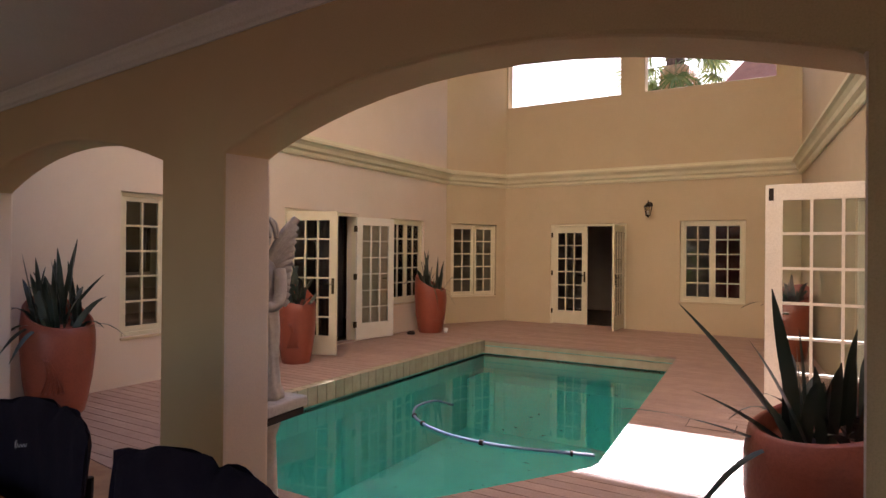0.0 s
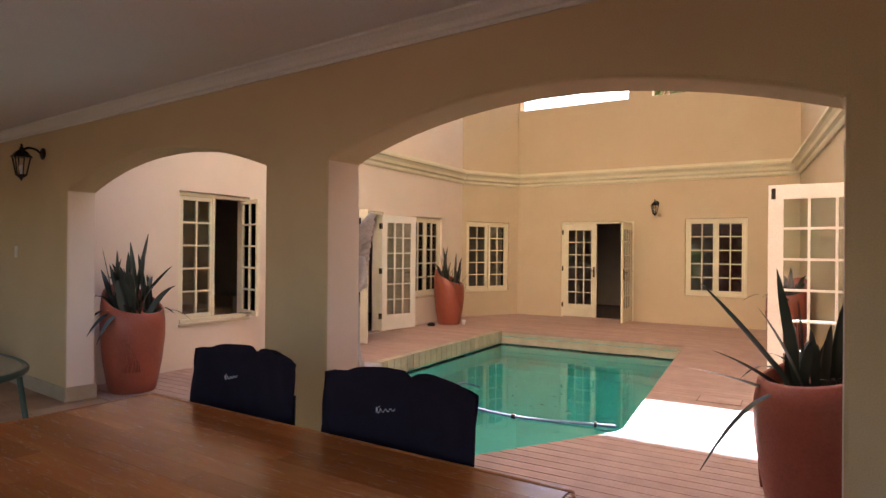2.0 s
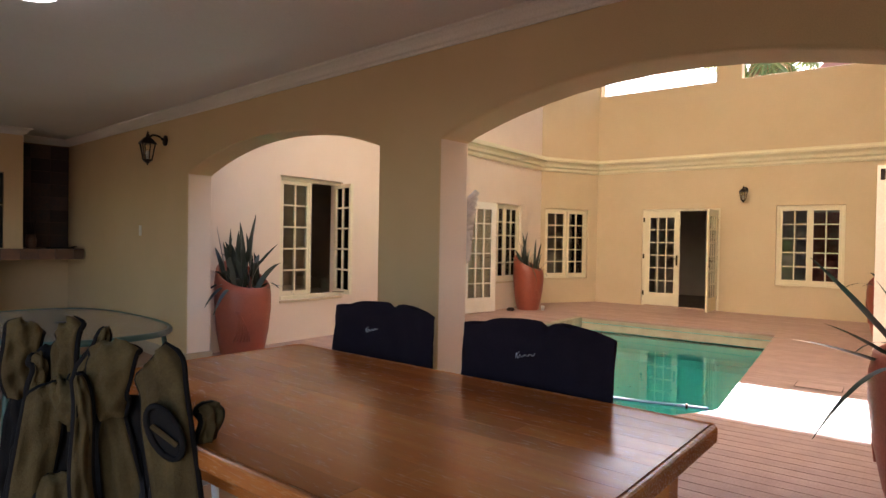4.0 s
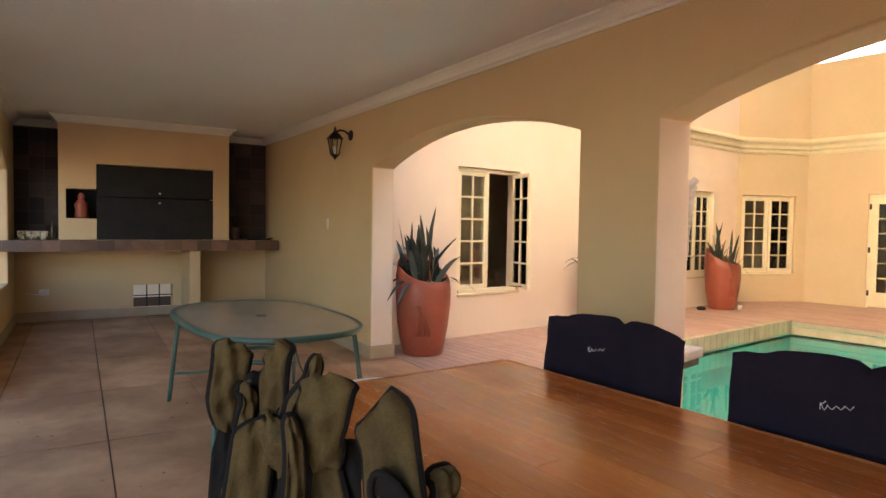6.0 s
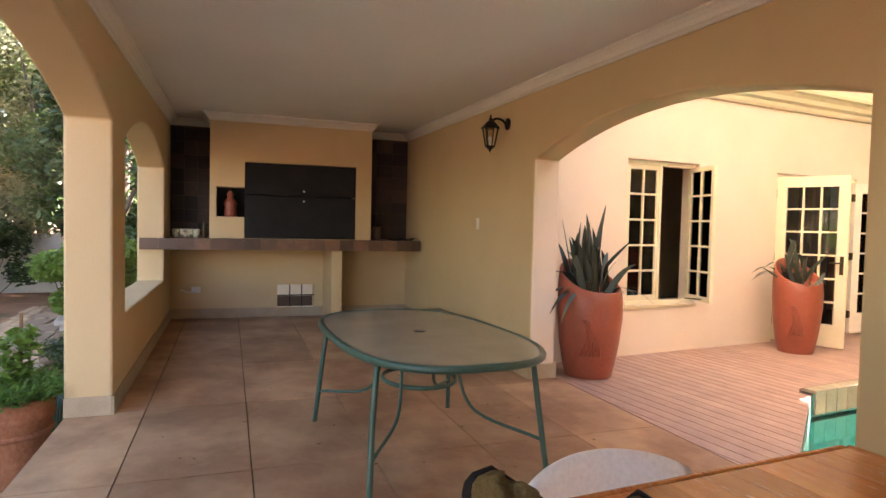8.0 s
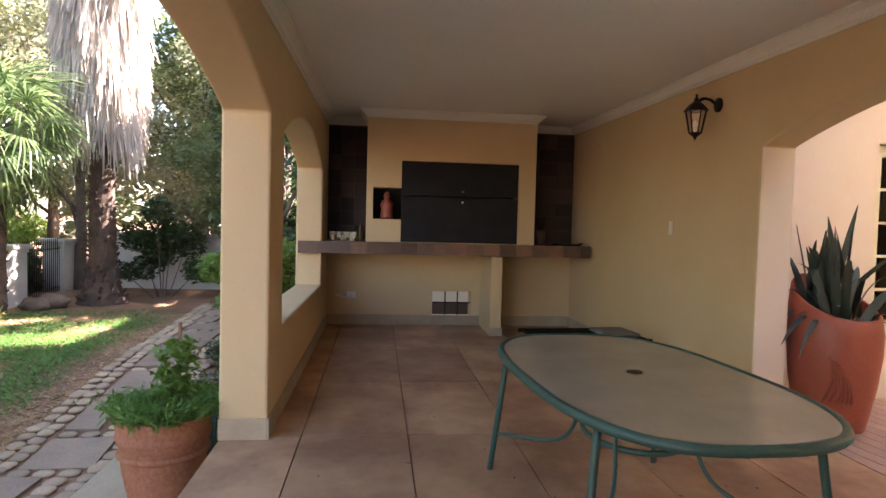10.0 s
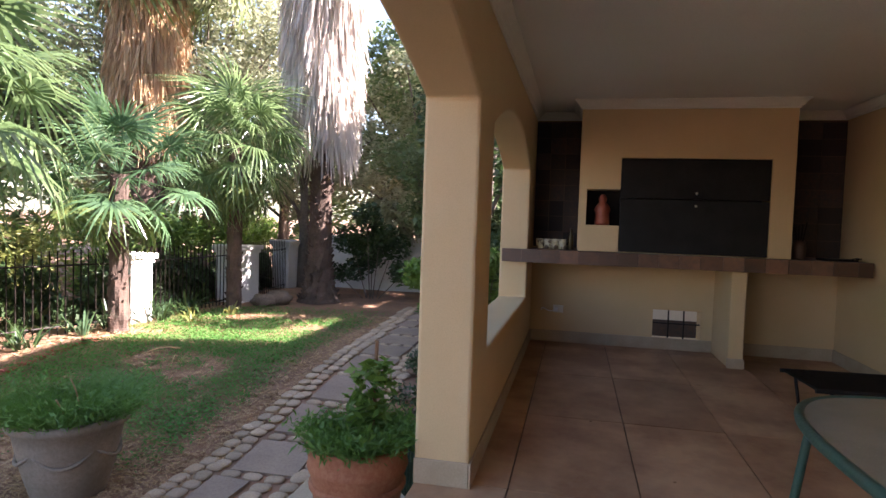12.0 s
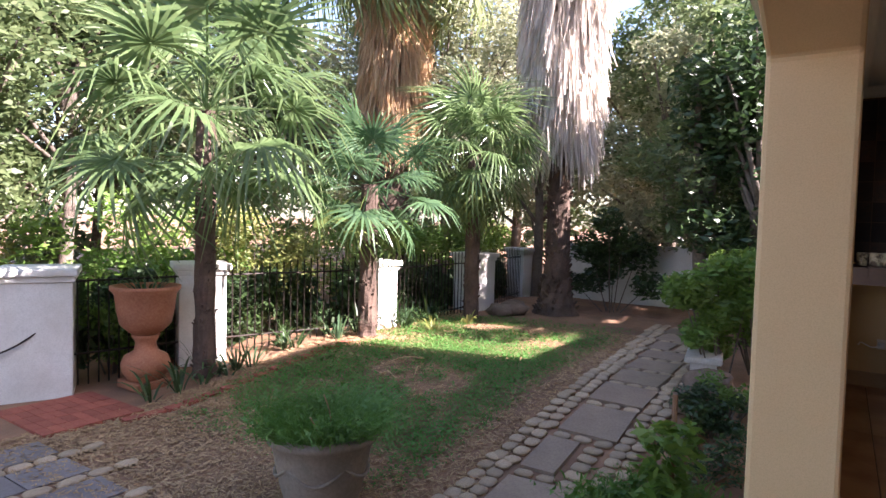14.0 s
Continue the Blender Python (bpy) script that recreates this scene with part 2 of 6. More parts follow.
def arch_line(x0, x1, spring, crown, n=18):
    """Points of a flat arch from x0 to x1, a shallow segment that meets its jambs at an angle."""
    out = []
    for i in range(n + 1):
        t = i / n
        c = math.cos(math.pi * (1 - t))
        x = (x0 + x1) / 2 + c * (x1 - x0) / 2
        out.append((x, spring + (crown - spring) * (1 - c * c)))
    return out


def sweep(profile, path, bm=None, closed=False):
    """A moulding: an upright profile of (outwards, up) pairs along a level or sloping path of (point, outward direction)."""
    bm = bm or bmesh.new()
    rings = [[bm.verts.new(Vector(p) + Vector(o) * a + Vector((0, 0, b))) for a, b in profile] for p, o in path]
    for r, q in zip(rings, rings[1:]):
        for i in range(len(profile)):
            j = (i + 1) % len(profile)
            bm.faces.new((r[i], r[j], q[j], q[i]))
    bm.faces.new(rings[0][::-1])
    bm.faces.new(rings[-1])
    bmesh.ops.recalc_face_normals(bm, faces=bm.faces)
    return bm


# ---------------------------------------------------------------- veranda
IDENT = Matrix.Identity(4)
YP, YPO, YG, YGO, XB, XE = 1.2, 1.46, -2.13, -2.43, -11.15, 2.6


def ceil_z(x):
    return 2.60 + 0.0155 * (-x - 2.0)


def structure(name, bm, mat, label, bevel=0.0, smooth=False, category="wall"):
    return tagged(part(name, bm, mat, None, "", smooth=smooth, bevel=bevel), label, category, kind="structure")


# the wall between veranda and pool court: a small and a wide arch
A0, A1, B0, B1 = -7.0, -4.0, -3.41, -0.915
line = [(XB - 0.25, 0), (A0, 0), *arch_line(A0, A1, 1.985, 2.225), (A1, 0), (B0, 0), *arch_line(B0, B1, 1.975, 2.195), (B1, 0), (XE, 0), (XE, 3.0), (XB - 0.25, 3.0)]
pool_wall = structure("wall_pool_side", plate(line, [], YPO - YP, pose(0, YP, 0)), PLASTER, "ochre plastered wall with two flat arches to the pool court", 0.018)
# the jambs and the court side take the west court wall's pale plaster
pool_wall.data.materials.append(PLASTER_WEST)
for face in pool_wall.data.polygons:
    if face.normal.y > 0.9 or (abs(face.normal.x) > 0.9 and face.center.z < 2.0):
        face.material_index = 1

# the wall to the garden: a wide arch to walk through and an arched window opening with a sill
G0, G1, H0, H1 = -6.86, -3.35, -2.75, 0.75
line = [(XB - 0.25, -0.6), (G0, -0.6), *arch_line(G0, G1, 2.05, 2.36), (G1, -0.6), (H0, -0.6), *arch_line(H0, H1, 2.05, 2.36), (H1, -0.6), (XE, -0.6), (XE, 3.0), (XB - 0.25, 3.0)]
win = [(-10.33, 0.61), (-7.40, 0.64), *reversed(arch_line(-10.33, -7.40, 2.0, 2.29))]
structure("wall_garden_side", plate(line, [win], YGO - YG, pose(0, YG, 0)), PLASTER, "ochre plastered wall with an arch and an arched window opening to the garden", 0.018)

# end walls and roof
vent = [(-0.71, 0.11), (-0.18, 0.11), (-0.18, 0.46), (-0.71, 0.46)]
back = plate([(YG, -0.6), (YP, -0.6), (YP, 3.0), (YG, 3.0)], [vent], 0.25, pose(XB, 0, 0, 0, 0, 90))
structure("wall_braai_end", back, PLASTER, "ochre plastered end wall behind the built-in barbecue")
structure("wall_far_end", plate([(YG, -0.6), (YP, -0.6), (YP, 3.0), (YG, 3.0)], [], -0.2, pose(XE, 0, 0, 0, 0, 90)), PLASTER, "plain ochre plastered end wall of the veranda")
bm = bmesh.new()
vs = [bm.verts.new((x, y, ceil_z(x) + d)) for d in (0.0, 0.2) for x, y in ((XB, YG), (XE, YG), (XE, YP), (XB, YP))]
for f in ((0, 3, 2, 1), (4, 5, 6, 7), (0, 1, 5, 4), (1, 2, 6, 5), (2, 3, 7, 6), (3, 0, 4, 7)):
    bm.faces.new([vs[i] for i in f])
structure("ceiling", bm, CEILING, "smooth off-white painted veranda ceiling", category="ceiling")
structure("roof", box(XB - 0.4, YGO - 0.35, 3.0, XE + 0.2, YPO, 3.25), CEILING, "flat roof slab over the veranda", category="roof")
structure("floor", box(XB, YGO + 0.002, -0.6, XE, YPO + 0.02, -0.014), GROUT, "veranda floor bed under sandstone tiles", category="floor")

# cornices
PROF = [(0, 0.0), (0.085, 0.0), (0.085, -0.014), (0.07, -0.022), (0.045, -0.045), (0.03, -0.07), (0.014, -0.078), (0.012, -0.095), (0, -0.095)]


def cornice(name, pts, out, mat=CORNICE):
    return tagged(part(name, sweep(PROF, [((x, y, ceil_z(x) - 0.001), out) for x, y in pts]), mat, None), "white plaster cornice along the veranda ceiling", "cornice", kind="structure")


CH0, CH1, XC = -1.61, 0.47, -10.36
cornice("cornice_pool", [(XB, YP - 0.001), (XE, YP - 0.001)], (0, -1, 0))
cornice("cornice_garden", [(XB, YG + 0.001), (XE, YG + 0.001)], (0, 1, 0))
bm = sweep(PROF, [((XB + 0.001, YG, ceil_z(XB)), (1, 0, 0)), ((XB + 0.001, CH0 - 0.001, ceil_z(XB)), (1, -1, 0)), ((XC + 0.001, CH0 - 0.001, ceil_z(XC)), (1, -1, 0)),
                  ((XC + 0.001, CH1 + 0.001, ceil_z(XC)), (1, 1, 0)), ((XB + 0.001, CH1 + 0.001, ceil_z(XB)), (1, 1, 0)), ((XB + 0.001, YP, ceil_z(XB)), (1, 0, 0))])
structure("cornice_chimney", bm, CORNICE, "white plaster cornice round the chimney breast", category="cornice")

# skirting
def skirting(name, x0, y0, x1, y1):
    return structure(name, box(x0, y0, -0.004, x1, y1, 0.135), SKIRT, "pale stone skirting along the foot of the wall", 0.006, category="skirting")


T = 0.014
skirting("baseboard_pool", XB, YP - T, A0 + T, YP)
skirting("baseboard_pier_a", A0, YP, A0 + T, YPO + T)
skirting("baseboard_pier_b", A1 - T, YP - T, B0 + T, YP)
skirting("baseboard_pier_c", B0, YP, B0 + T, YPO)
skirting("baseboard_pool_end", B1 - T, YP - T, XE, YP)
skirting("baseboard_garden", XB, YG, G0 + T, YG + T)
skirting("baseboard_garden_pier", G0, YGO, G0 + T, YG)
skirting("baseboard_garden_mid", G1, YG, H0, YG + T)
skirting("baseboard_garden_end", H1, YG, XE, YG + T)
skirting("baseboard_braai", XB, YG + T, XB + T, YP - T)

# ---------------------------------------------------------------- built-in barbecue
braai = thing("built_in_barbecue", "built-in barbecue with plastered chimney breast and black steel doors", "barbecue", m=pose(XC, -0.5, 1.14))
NI0, NI1, BR0, BR1, BT = -1.53, -1.19, -1.19, 0.257, 2.13


def local(ob, m=IDENT):
    return ob.matrix_world.inverted() @ m


bm = plate([(CH0, 1.14), (CH1, 1.14), (CH1, ceil_z(XC)), (CH0, ceil_z(XC))],
           [[(NI0, 1.42), (NI1 + 0.001, 1.42), (NI1 + 0.001, 1.145), (BR1, 1.145), (BR1, BT), (BR0, BT), (BR0, 1.80), (NI0, 1.80)]], 0.30, pose(XC, 0, 0, 0, 0, 90))
bpy.context.view_layer.update()
part("chimney_breast", bm, PLASTER, braai, m=local(braai), bevel=0.006)
bm = box(XB, CH0 + 0.002, 1.14, XC - 0.301, CH1 - 0.002, ceil_z(XC) - 0.01)
part("flue_block", bm, STEEL_BLACK, braai, m=local(braai))
for z0, z1 in ((1.15, 1.705), (1.715, 2.125)):
    bm = box(XC - 0.035, BR0 + 0.004, z0, XC - 0.012, BR1 - 0.004, z1)
    d = part("steel_door", bm, STEEL_BLACK, braai, "black steel barbecue door", m=local(braai), bevel=0.003)
    bm = lathe([(0.0, 0), (0.012, 0.001), (0.014, 0.012), (0.007, 0.02), (0.0, 0.022)], 10)
    part("knob", bm, FRAME_WHITE, d, "small bright door knob", m=pose(XC - 0.012, -0.44, z1 - 0.06 if z0 < 1.5 else z0 + 0.06, 0, 90, 0), smooth=True)

ledge = thing("barbecue_ledge", "thick ledge clad in brown and grey slate tiles", "ledge", m=pose(XC, -0.5, 1.07))
bpy.context.view_layer.update()
part("slab", box(XB + 0.002, YG + 0.001, 1.0, XC + 0.085, 1.165, 1.126), SLATE_LEDGE, ledge, m=local(ledge))
part("slab_end", box(-10.6, YGO + 0.03, 1.0, XC + 0.085, YG, 1.126), SLATE_LEDGE, ledge, m=local(ledge))
y = YGO + 0.03
k = 0
while y < 1.15:
    w = 0.185 + 0.03 * random.random()
    y1 = min(y + w, 1.166)
    part("slate_front_tile", box(XC + 0.085, y + 0.003, 0.998, XC + 0.098, y1 - 0.003, 1.139), SLATE_LEDGE, ledge, m=local(ledge))
    if y > YG:
        part("slate_top_tile", box(XC - 0.12, y + 0.003, 1.126, XC + 0.084, y1 - 0.003, 1.1395), SLATE_LEDGE, ledge, m=local(ledge))
        if not (CH0 - 0.1 < y < CH1):
            part("slate_top_tile", box(XB + 0.03, y + 0.003, 1.126, XC - 0.123, y1 - 0.003, 1.1395), SLATE_LEDGE, ledge, m=local(ledge))
    y = y1
fin = plate([(XB + 0.001, 0.0), (XC - 0.02, 0.0), (XC - 0.02, 0.99), (XB + 0.001, 0.99)], [], 0.15, pose(0, -0.06, 0))
part("support_fin", fin, PLASTER, ledge, "plastered fin under the ledge", m=local(ledge), bevel=0.012)
part("fin_skirting", box(XC - 0.02, -0.068, 0.0, XC - 0.006, 0.098, 0.10), SKIRT, ledge, m=local(ledge))

# slate cladding of the two recesses beside the chimney
for nm, y0, y1 in (("slate_panel_garden", YG + 0.002, CH0 - 0.002), ("slate_panel_pool", CH1 + 0.002, YP - 0.002)):
    pan = thing(nm.rsplit("_", 1)[0], "dark slate tile cladding in the recess beside the chimney", "tile cladding", m=pose(XB + 0.01, (y0 + y1) / 2, 1.14))
    bpy.context.view_layer.update()
    part("backing", box(XB + 0.001, y0, 1.141, XB + 0.012, y1, ceil_z(XB) - 0.1), GROUT, pan, m=local(pan))
    nz, ny = 8, 3
    for i in range(nz):
        for j in range(ny):
            z0, z1 = 1.142 + i * 0.185, min(1.142 + (i + 1) * 0.185, ceil_z(XB) - 0.1)
            a, b = y0 + (y1 - y0) * j / ny, y0 + (y1 - y0) * (j + 1) / ny
            part("slate_tile", box(XB + 0.012, a + 0.003, z0 + 0.003, XB + 0.022 + 0.006 * random.random(), b - 0.003, z1 - 0.003), SLATE, pan, m=local(pan))

# vent opening with bars, and the yard wall behind it
grate = thing("vent_grille", "black bars across the low vent opening", "grille", m=pose(XB - 0.05, -0.445, 0.11))
bpy.context.view_layer.update()
for yy in (-0.53, -0.36):
    part("bar", box(XB - 0.06, yy - 0.008, 0.11, XB - 0.045, yy + 0.008, 0.46), STEEL_BLACK, grate, m=local(grate))
for zz in (0.30,):
    part("bar", box(XB - 0.062, -0.71, zz - 0.007, XB - 0.043, -0.18, zz + 0.007), STEEL_BLACK, grate, m=local(grate))
structure("wall_yard_plinth", box(-13.6, -1.9, -0.7, -13.33, 3.0, 0.03), SLATE, "dark plinth of the yard wall")
structure("wall_yard", box(-13.6, -1.9, 0.03, -13.35, 3.0, 1.6), FRAME_WHITE, "plain pale wall of the service yard")

# ---------------------------------------------------------------- pool court, in its own slightly turned frame
CF = pose(-7.62, 2.5, 0, 0, 0, 6.7)
HT = 6.0
UE, VN, VC, UC = 6.40, 8.5, 7.2, 0.76
V0 = -1.07


def rect(a, b, c, d):
    return [(a, c), (b, c), (b, d), (a, d)]


W1, D1, W1B = (0.16, 1.24, 0.54, 2.14), (2.60, 4.28, 0.0, 2.12), (5.22, 6.33, 0.55, 2.10)
D2, W3 = (1.81, 3.40, 0.0, 2.10), (4.41, 5.53, 0.59, 2.13)
CLR = ((0.80, 3.26, 4.69, 5.75), (3.74, 6.0, 4.69, 5.75))
mw = CF @ pose(0, 0, 0, 0, 0, 90)
bm = plate(rect(V0, VC, -0.5, HT), [rect(*W1), rect(D1[0], D1[1], 0.002, D1[3]), rect(*W1B)], 0.25, mw)
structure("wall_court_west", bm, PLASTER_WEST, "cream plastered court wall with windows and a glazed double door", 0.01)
chl = math.hypot(UC, VN - VC)
mc = CF @ Matrix.Translation((0, VC, 0)) @ Matrix.Rotation(math.atan2(VN - VC, UC), 4, "Z")
W2 = (0.12, 1.26, 0.55, 2.09)
bm = plate(rect(-0.12, chl + 0.16, -0.5, HT), [rect(*W2)], 0.2, mc)
structure("wall_court_corner", bm, PLASTER_COURT, "cream plastered slanting corner wall with a window", 0.01)
mn = CF @ pose(0, VN, 0)
bm = plate(rect(UC, UE + 0.25, -0.5, HT), [rect(D2[0], D2[1], 0.002, D2[3]), rect(*W3), rect(*CLR[0]), rect(*CLR[1])], 0.25, mn)
structure("wall_court_north", bm, PLASTER_COURT, "cream plastered court wall with door, window and two high openings", 0.01)
ED = Vector((-0.65, 7.2)).normalized()
E_S = Vector((UE, VN)) - ED * 10.5
me_ = CF @ Matrix.Translation((E_S.x, E_S.y, 0)) @ Matrix.Rotation(math.atan2(ED.y, ED.x), 4, "Z")
D3 = (3.83, 5.49, 0.0, 2.10)
bm = plate(rect(0, 10.5, -0.5, HT), [rect(D3[0], D3[1], 0.002, D3[3])], -0.25, me_)
structure("wall_court_east", bm, PLASTER_COURT, "cream plastered court wall with a glazed double door", 0.01)


def east_u(v):
    return UE + (VN - v) * 0.65 / 7.2


# unseen upper wall, its height set to throw shade over urn and lawn
bm = plate([(XB - 1.1, 3.25), (XE + 0.2, 3.25), (XE + 0.2, 8.6), (XB - 1.1, 8.6)], [], 0.2, pose(0, YPO - 0.2, 0))
structure("wall_court_south_upper", bm, PLASTER_COURT, "unseen wall above the veranda roof, added to shade the garden")

# moulded band round the court
BAND = [(0, 0.0), (0.03, 0.0), (0.045, 0.03), (0.05, 0.07), (0.09, 0.10), (0.10, 0.15), (0.13, 0.19), (0.165, 0.21), (0.165, 0.25), (0.14, 0.265), (0.13, 0.30), (0, 0.30)]


def at_court(u, v, z):
    return CF @ Vector((u, v, z))


def out_court(a, b):
    return CF.to_3x3() @ Vector((a, b, 0))


ca = math.atan2(VN - VC, UC)
n1, n2, n3, n4 = Vector((1, 0)), Vector((math.sin(ca), -math.cos(ca))), Vector((0, -1)), Vector((-ED.y, ED.x))


def miter(a, b):
    s = (a + b).normalized()
    return s / s.dot(a)


pts = [((0.001, V0), n1), ((0.001, VC), miter(n1, n2)), ((UC, VN - 0.001), miter(n2, n3)), ((UE - 0.001, VN - 0.001), miter(n3, n4)), ((E_S.x - 0.001, E_S.y), n4)]
bm = sweep(BAND, [(at_court(u, v, 2.91), out_court(*o)) for (u, v), o in pts])
structure("court_moulding", bm, MOULD, "cream moulded plaster band round the pool court", category="moulding")

# rooms behind the court's openings
def room(name, u0, v0, u1, v1, open_side):
    bm = bmesh.new()
    t = 0.1
    sides = {"w": (u0 - t, v0, u0, v1), "e": (u1, v0, u1 + t, v1), "s": (u0, v0 - t, u1, v0), "n": (u0, v1, u1, v1 + t)}
    for k, (a, b, c, d) in sides.items():
        if k != open_side:
            box(a, b, -0.3, c, d, 2.7, bm, CF)
    structure(name + "_walls", bm, DARK_ROOM, "dim painted walls of a room behind the court")
    structure(name + "_ceiling", box(u0 - t, v0 - t, 2.7, u1 + t, v1 + t, 2.8, None, CF), DARK_ROOM, "dim room ceiling", category="ceiling")
    structure(name + "_floor", box(u0, v0, -0.3, u1, v1, -0.02, None, CF), GROUT, "dark room floor", category="floor")


room("room_west", -4.3, -0.3, -0.252, 6.9, "e")
room("room_north", 0.9, VN + 0.252, 6.3, VN + 3.8, "s")
room("room_east", UE + 1.0, 0.9, UE + 3.9, 5.1, "w")
bm = bmesh.new()
for a, b, c, d in ((-1.75, 6.95, -1.65, 10.3), (-1.65, 10.2, 0.78, 10.3), (0.70, 8.77, 0.78, 10.2), (-1.65, 6.95, -0.26, 7.05)):
    box(a, b, -0.3, c, d, 2.7, bm, CF)
structure("room_corner_walls", bm, DARK_ROOM, "dim painted walls of the corner room")
CORNER = [(-1.75, 6.95), (-0.26, 6.95), (-0.26, 7.28), (0.55, 8.76), (0.78, 8.76), (0.78, 10.3), (-1.75, 10.3)]
flat_m = Matrix.Rotation(radians(-90), 4, "X")
structure("room_corner_ceiling", plate(CORNER, [], 0.1, CF @ Matrix.Translation((0, 0, 2.8)) @ flat_m), DARK_ROOM, "dim room ceiling", category="ceiling")
structure("room_corner_floor", plate(CORNER, [], 0.2, CF @ Matrix.Translation((0, 0, -0.03)) @ flat_m), GROUT, "dark room floor", category="floor")

# ---------------------------------------------------------------- windows and glazed doors
def glazed(w, h, cols, rows, stile, top, bottom, bar=0.022, thick=0.042):
    """A glazed leaf: outline with a hole for each pane, and the list of panes (x0, z0, x1, z1)."""
    gx, gz = (w - 2 * stile - bar * (cols - 1)) / cols, (h - top - bottom - bar * (rows - 1)) / rows
    panes = []
    for i in range(cols):
        for j in range(rows):
            x, z = stile + i * (gx + bar), bottom + j * (gz + bar)
            panes.append((x, z, x + gx, z + gz))
    bm = plate([(0, 0), (w, 0), (w, h), (0, h)], [[(a, b), (c, b), (c, d), (a, d)] for a, b, c, d in panes], thick, IDENT)
    return bm, panes, thick


PANE_MESH = {}


def add_leaf(name, parent, m, w, h, cols, rows, stile, top, bottom, mat, label=""):
    bm, panes, t = glazed(w, h, cols, rows, stile, top, bottom)
    leaf = part(name, bm, mat, parent, label, m=m, bevel=0.003)
    for a, b, c, d in panes:
        key = (round(c - a, 4), round(d - b, 4))
        if key not in PANE_MESH:
            PANE_MESH[key] = mesh_of(box(0, 0, 0, c - a, 0.004, d - b), "pane")
            PANE_MESH[key].materials.append(GLASS)
        part("pane", PANE_MESH[key], None, leaf, m=Matrix.Translation((a, t / 2 - 0.002, b)))
    return leaf


def frame_bm(w, h, t, y0, y1, sill=True):
    bm = bmesh.new()
    box(0, y0, 0, t, y1, h, bm)
    box(w - t, y0, 0, w, y1, h, bm)
    box(t, y0, h - t, w - t, y1, h, bm)
    if sill:
        box(t, y0 - 0.015, 0, w - t, y1, t, bm)
    return bm


def casement(name, label, base, dims, swing=(0, 0), mat=FRAME, rows=5):
    """A two-sash casement window. swing: degrees by which each sash stands open outwards."""
    s0, s1, z0, z1 = dims
    w, h = s1 - s0, z1 - z0
    root = thing(name, label, "window", kind="structure", m=base @ pose(s0, 0, z0))
    part("window_frame", frame_bm(w - 0.004, h - 0.004, 0.045, 0.05, 0.13), mat, root, m=pose(0.002, 0, 0.002), bevel=0.004)
    sw, sh = (w - 0.1) / 2 - 0.002, h - 0.096
    for side, ang in enumerate(swing):
        if side == 0:
            m = pose(0.049, 0.06, 0.048, 0, 0, -ang)
        else:
            m = pose(w - 0.049, 0.06, 0.048, 0, 0, ang) @ pose(-sw, 0, 0)
        sash = add_leaf("sash", root, m, sw, sh, 2, rows, 0.05, 0.05, 0.06, mat)
        if ang > 20:
            stay = tube([(0.1, 0.01, 0.03), (0.3, 0.09, 0.02)], 0.006, 6)
            part("stay", stay, BRASS, sash, "dark metal casement stay", m=pose(0.05, 0.03, 0.0))
    part("mullion", box(w / 2 - 0.022, 0.055, 0.048, w / 2 + 0.022, 0.125, h - 0.048), mat, root, bevel=0.003)
    bm = box(-0.0, -0.02, -0.035, w, 0.05, -0.002)
    part("window_sill", bm, PLASTER_COURT, root, bevel=0.005)
    return root


casement("window_1", "cream casement window, one sash standing open on a dim room", mw, W1, (0, 73))
casement("window_2", "cream casement window beside the glazed door", mw, W1B)
casement("window_3", "cream casement window in the slanting corner wall", mc, W2, (0, 7))
casement("window_4", "cream casement window with panes that mirror the court", mn, W3)


def handle_bm():
    bm = box(-0.02, -0.006, -0.11, 0.02, 0, 0.11)
    tube([(0, 0, 0.03), (0, -0.05, 0.03), (-0.11, -0.055, 0.028)], 0.009, 8, bm)
    return bm


def double_door(name, label, base, dims, left, right, mats, flip=1):
    """A pair of glazed leaves. left, right: degrees open outwards. flip -1: the outer side lies behind the plane."""
    s0, s1, z0, z1 = dims
    w, h = s1 - s0, z1 - z0
    root = thing(name, label, "door", kind="structure", m=base @ pose(s0, 0, z0))
    y0, y1 = (0.02, 0.11) if flip > 0 else (-0.11, -0.02)
    part("door_frame", frame_bm(w - 0.004, h - 0.004, 0.042, y0, y1, False), FRAME, root, m=pose(0.002, 0, 0.002), bevel=0.003)
    part("threshold", box(0.044, y0, 0.0, w - 0.044, y1, 0.018), DECK, root)
    lw, lh = w / 2 - 0.05, h - 0.075
    for side, ang in ((0, left), (1, right)):
        if ang is None:
            continue
        hy = 0.022 if flip > 0 else -0.064
        if side == 0:
            m = pose(0.046, hy, 0.025, 0, 0, -ang * flip)
        else:
            m = pose(w - 0.046, hy, 0.025, 0, 0, ang * flip) @ pose(-lw, 0, 0)
        leaf = add_leaf("leaf", root, m, lw, lh, 3, 6, 0.115, 0.13, 0.27, mats[side], "glazed door leaf with eighteen panes")
        hx = lw - 0.055 if side == 0 else 0.055
        part("door_handle", handle_bm(), BRASS, leaf, "dark lever handle", m=pose(hx, 0, 0.98) if side == 0 else pose(hx, 0, 0.98) @ Matrix.Diagonal((-1, 1, 1, 1)))
        for hz in (0.2, 1.0, 1.8):
            part("hinge", box(-0.035 if side == 0 else lw - 0.004, -0.004, hz, 0.004 if side == 0 else lw + 0.035, 0.046, hz + 0.1), BRASS, leaf, "dark iron hinge")
    return root


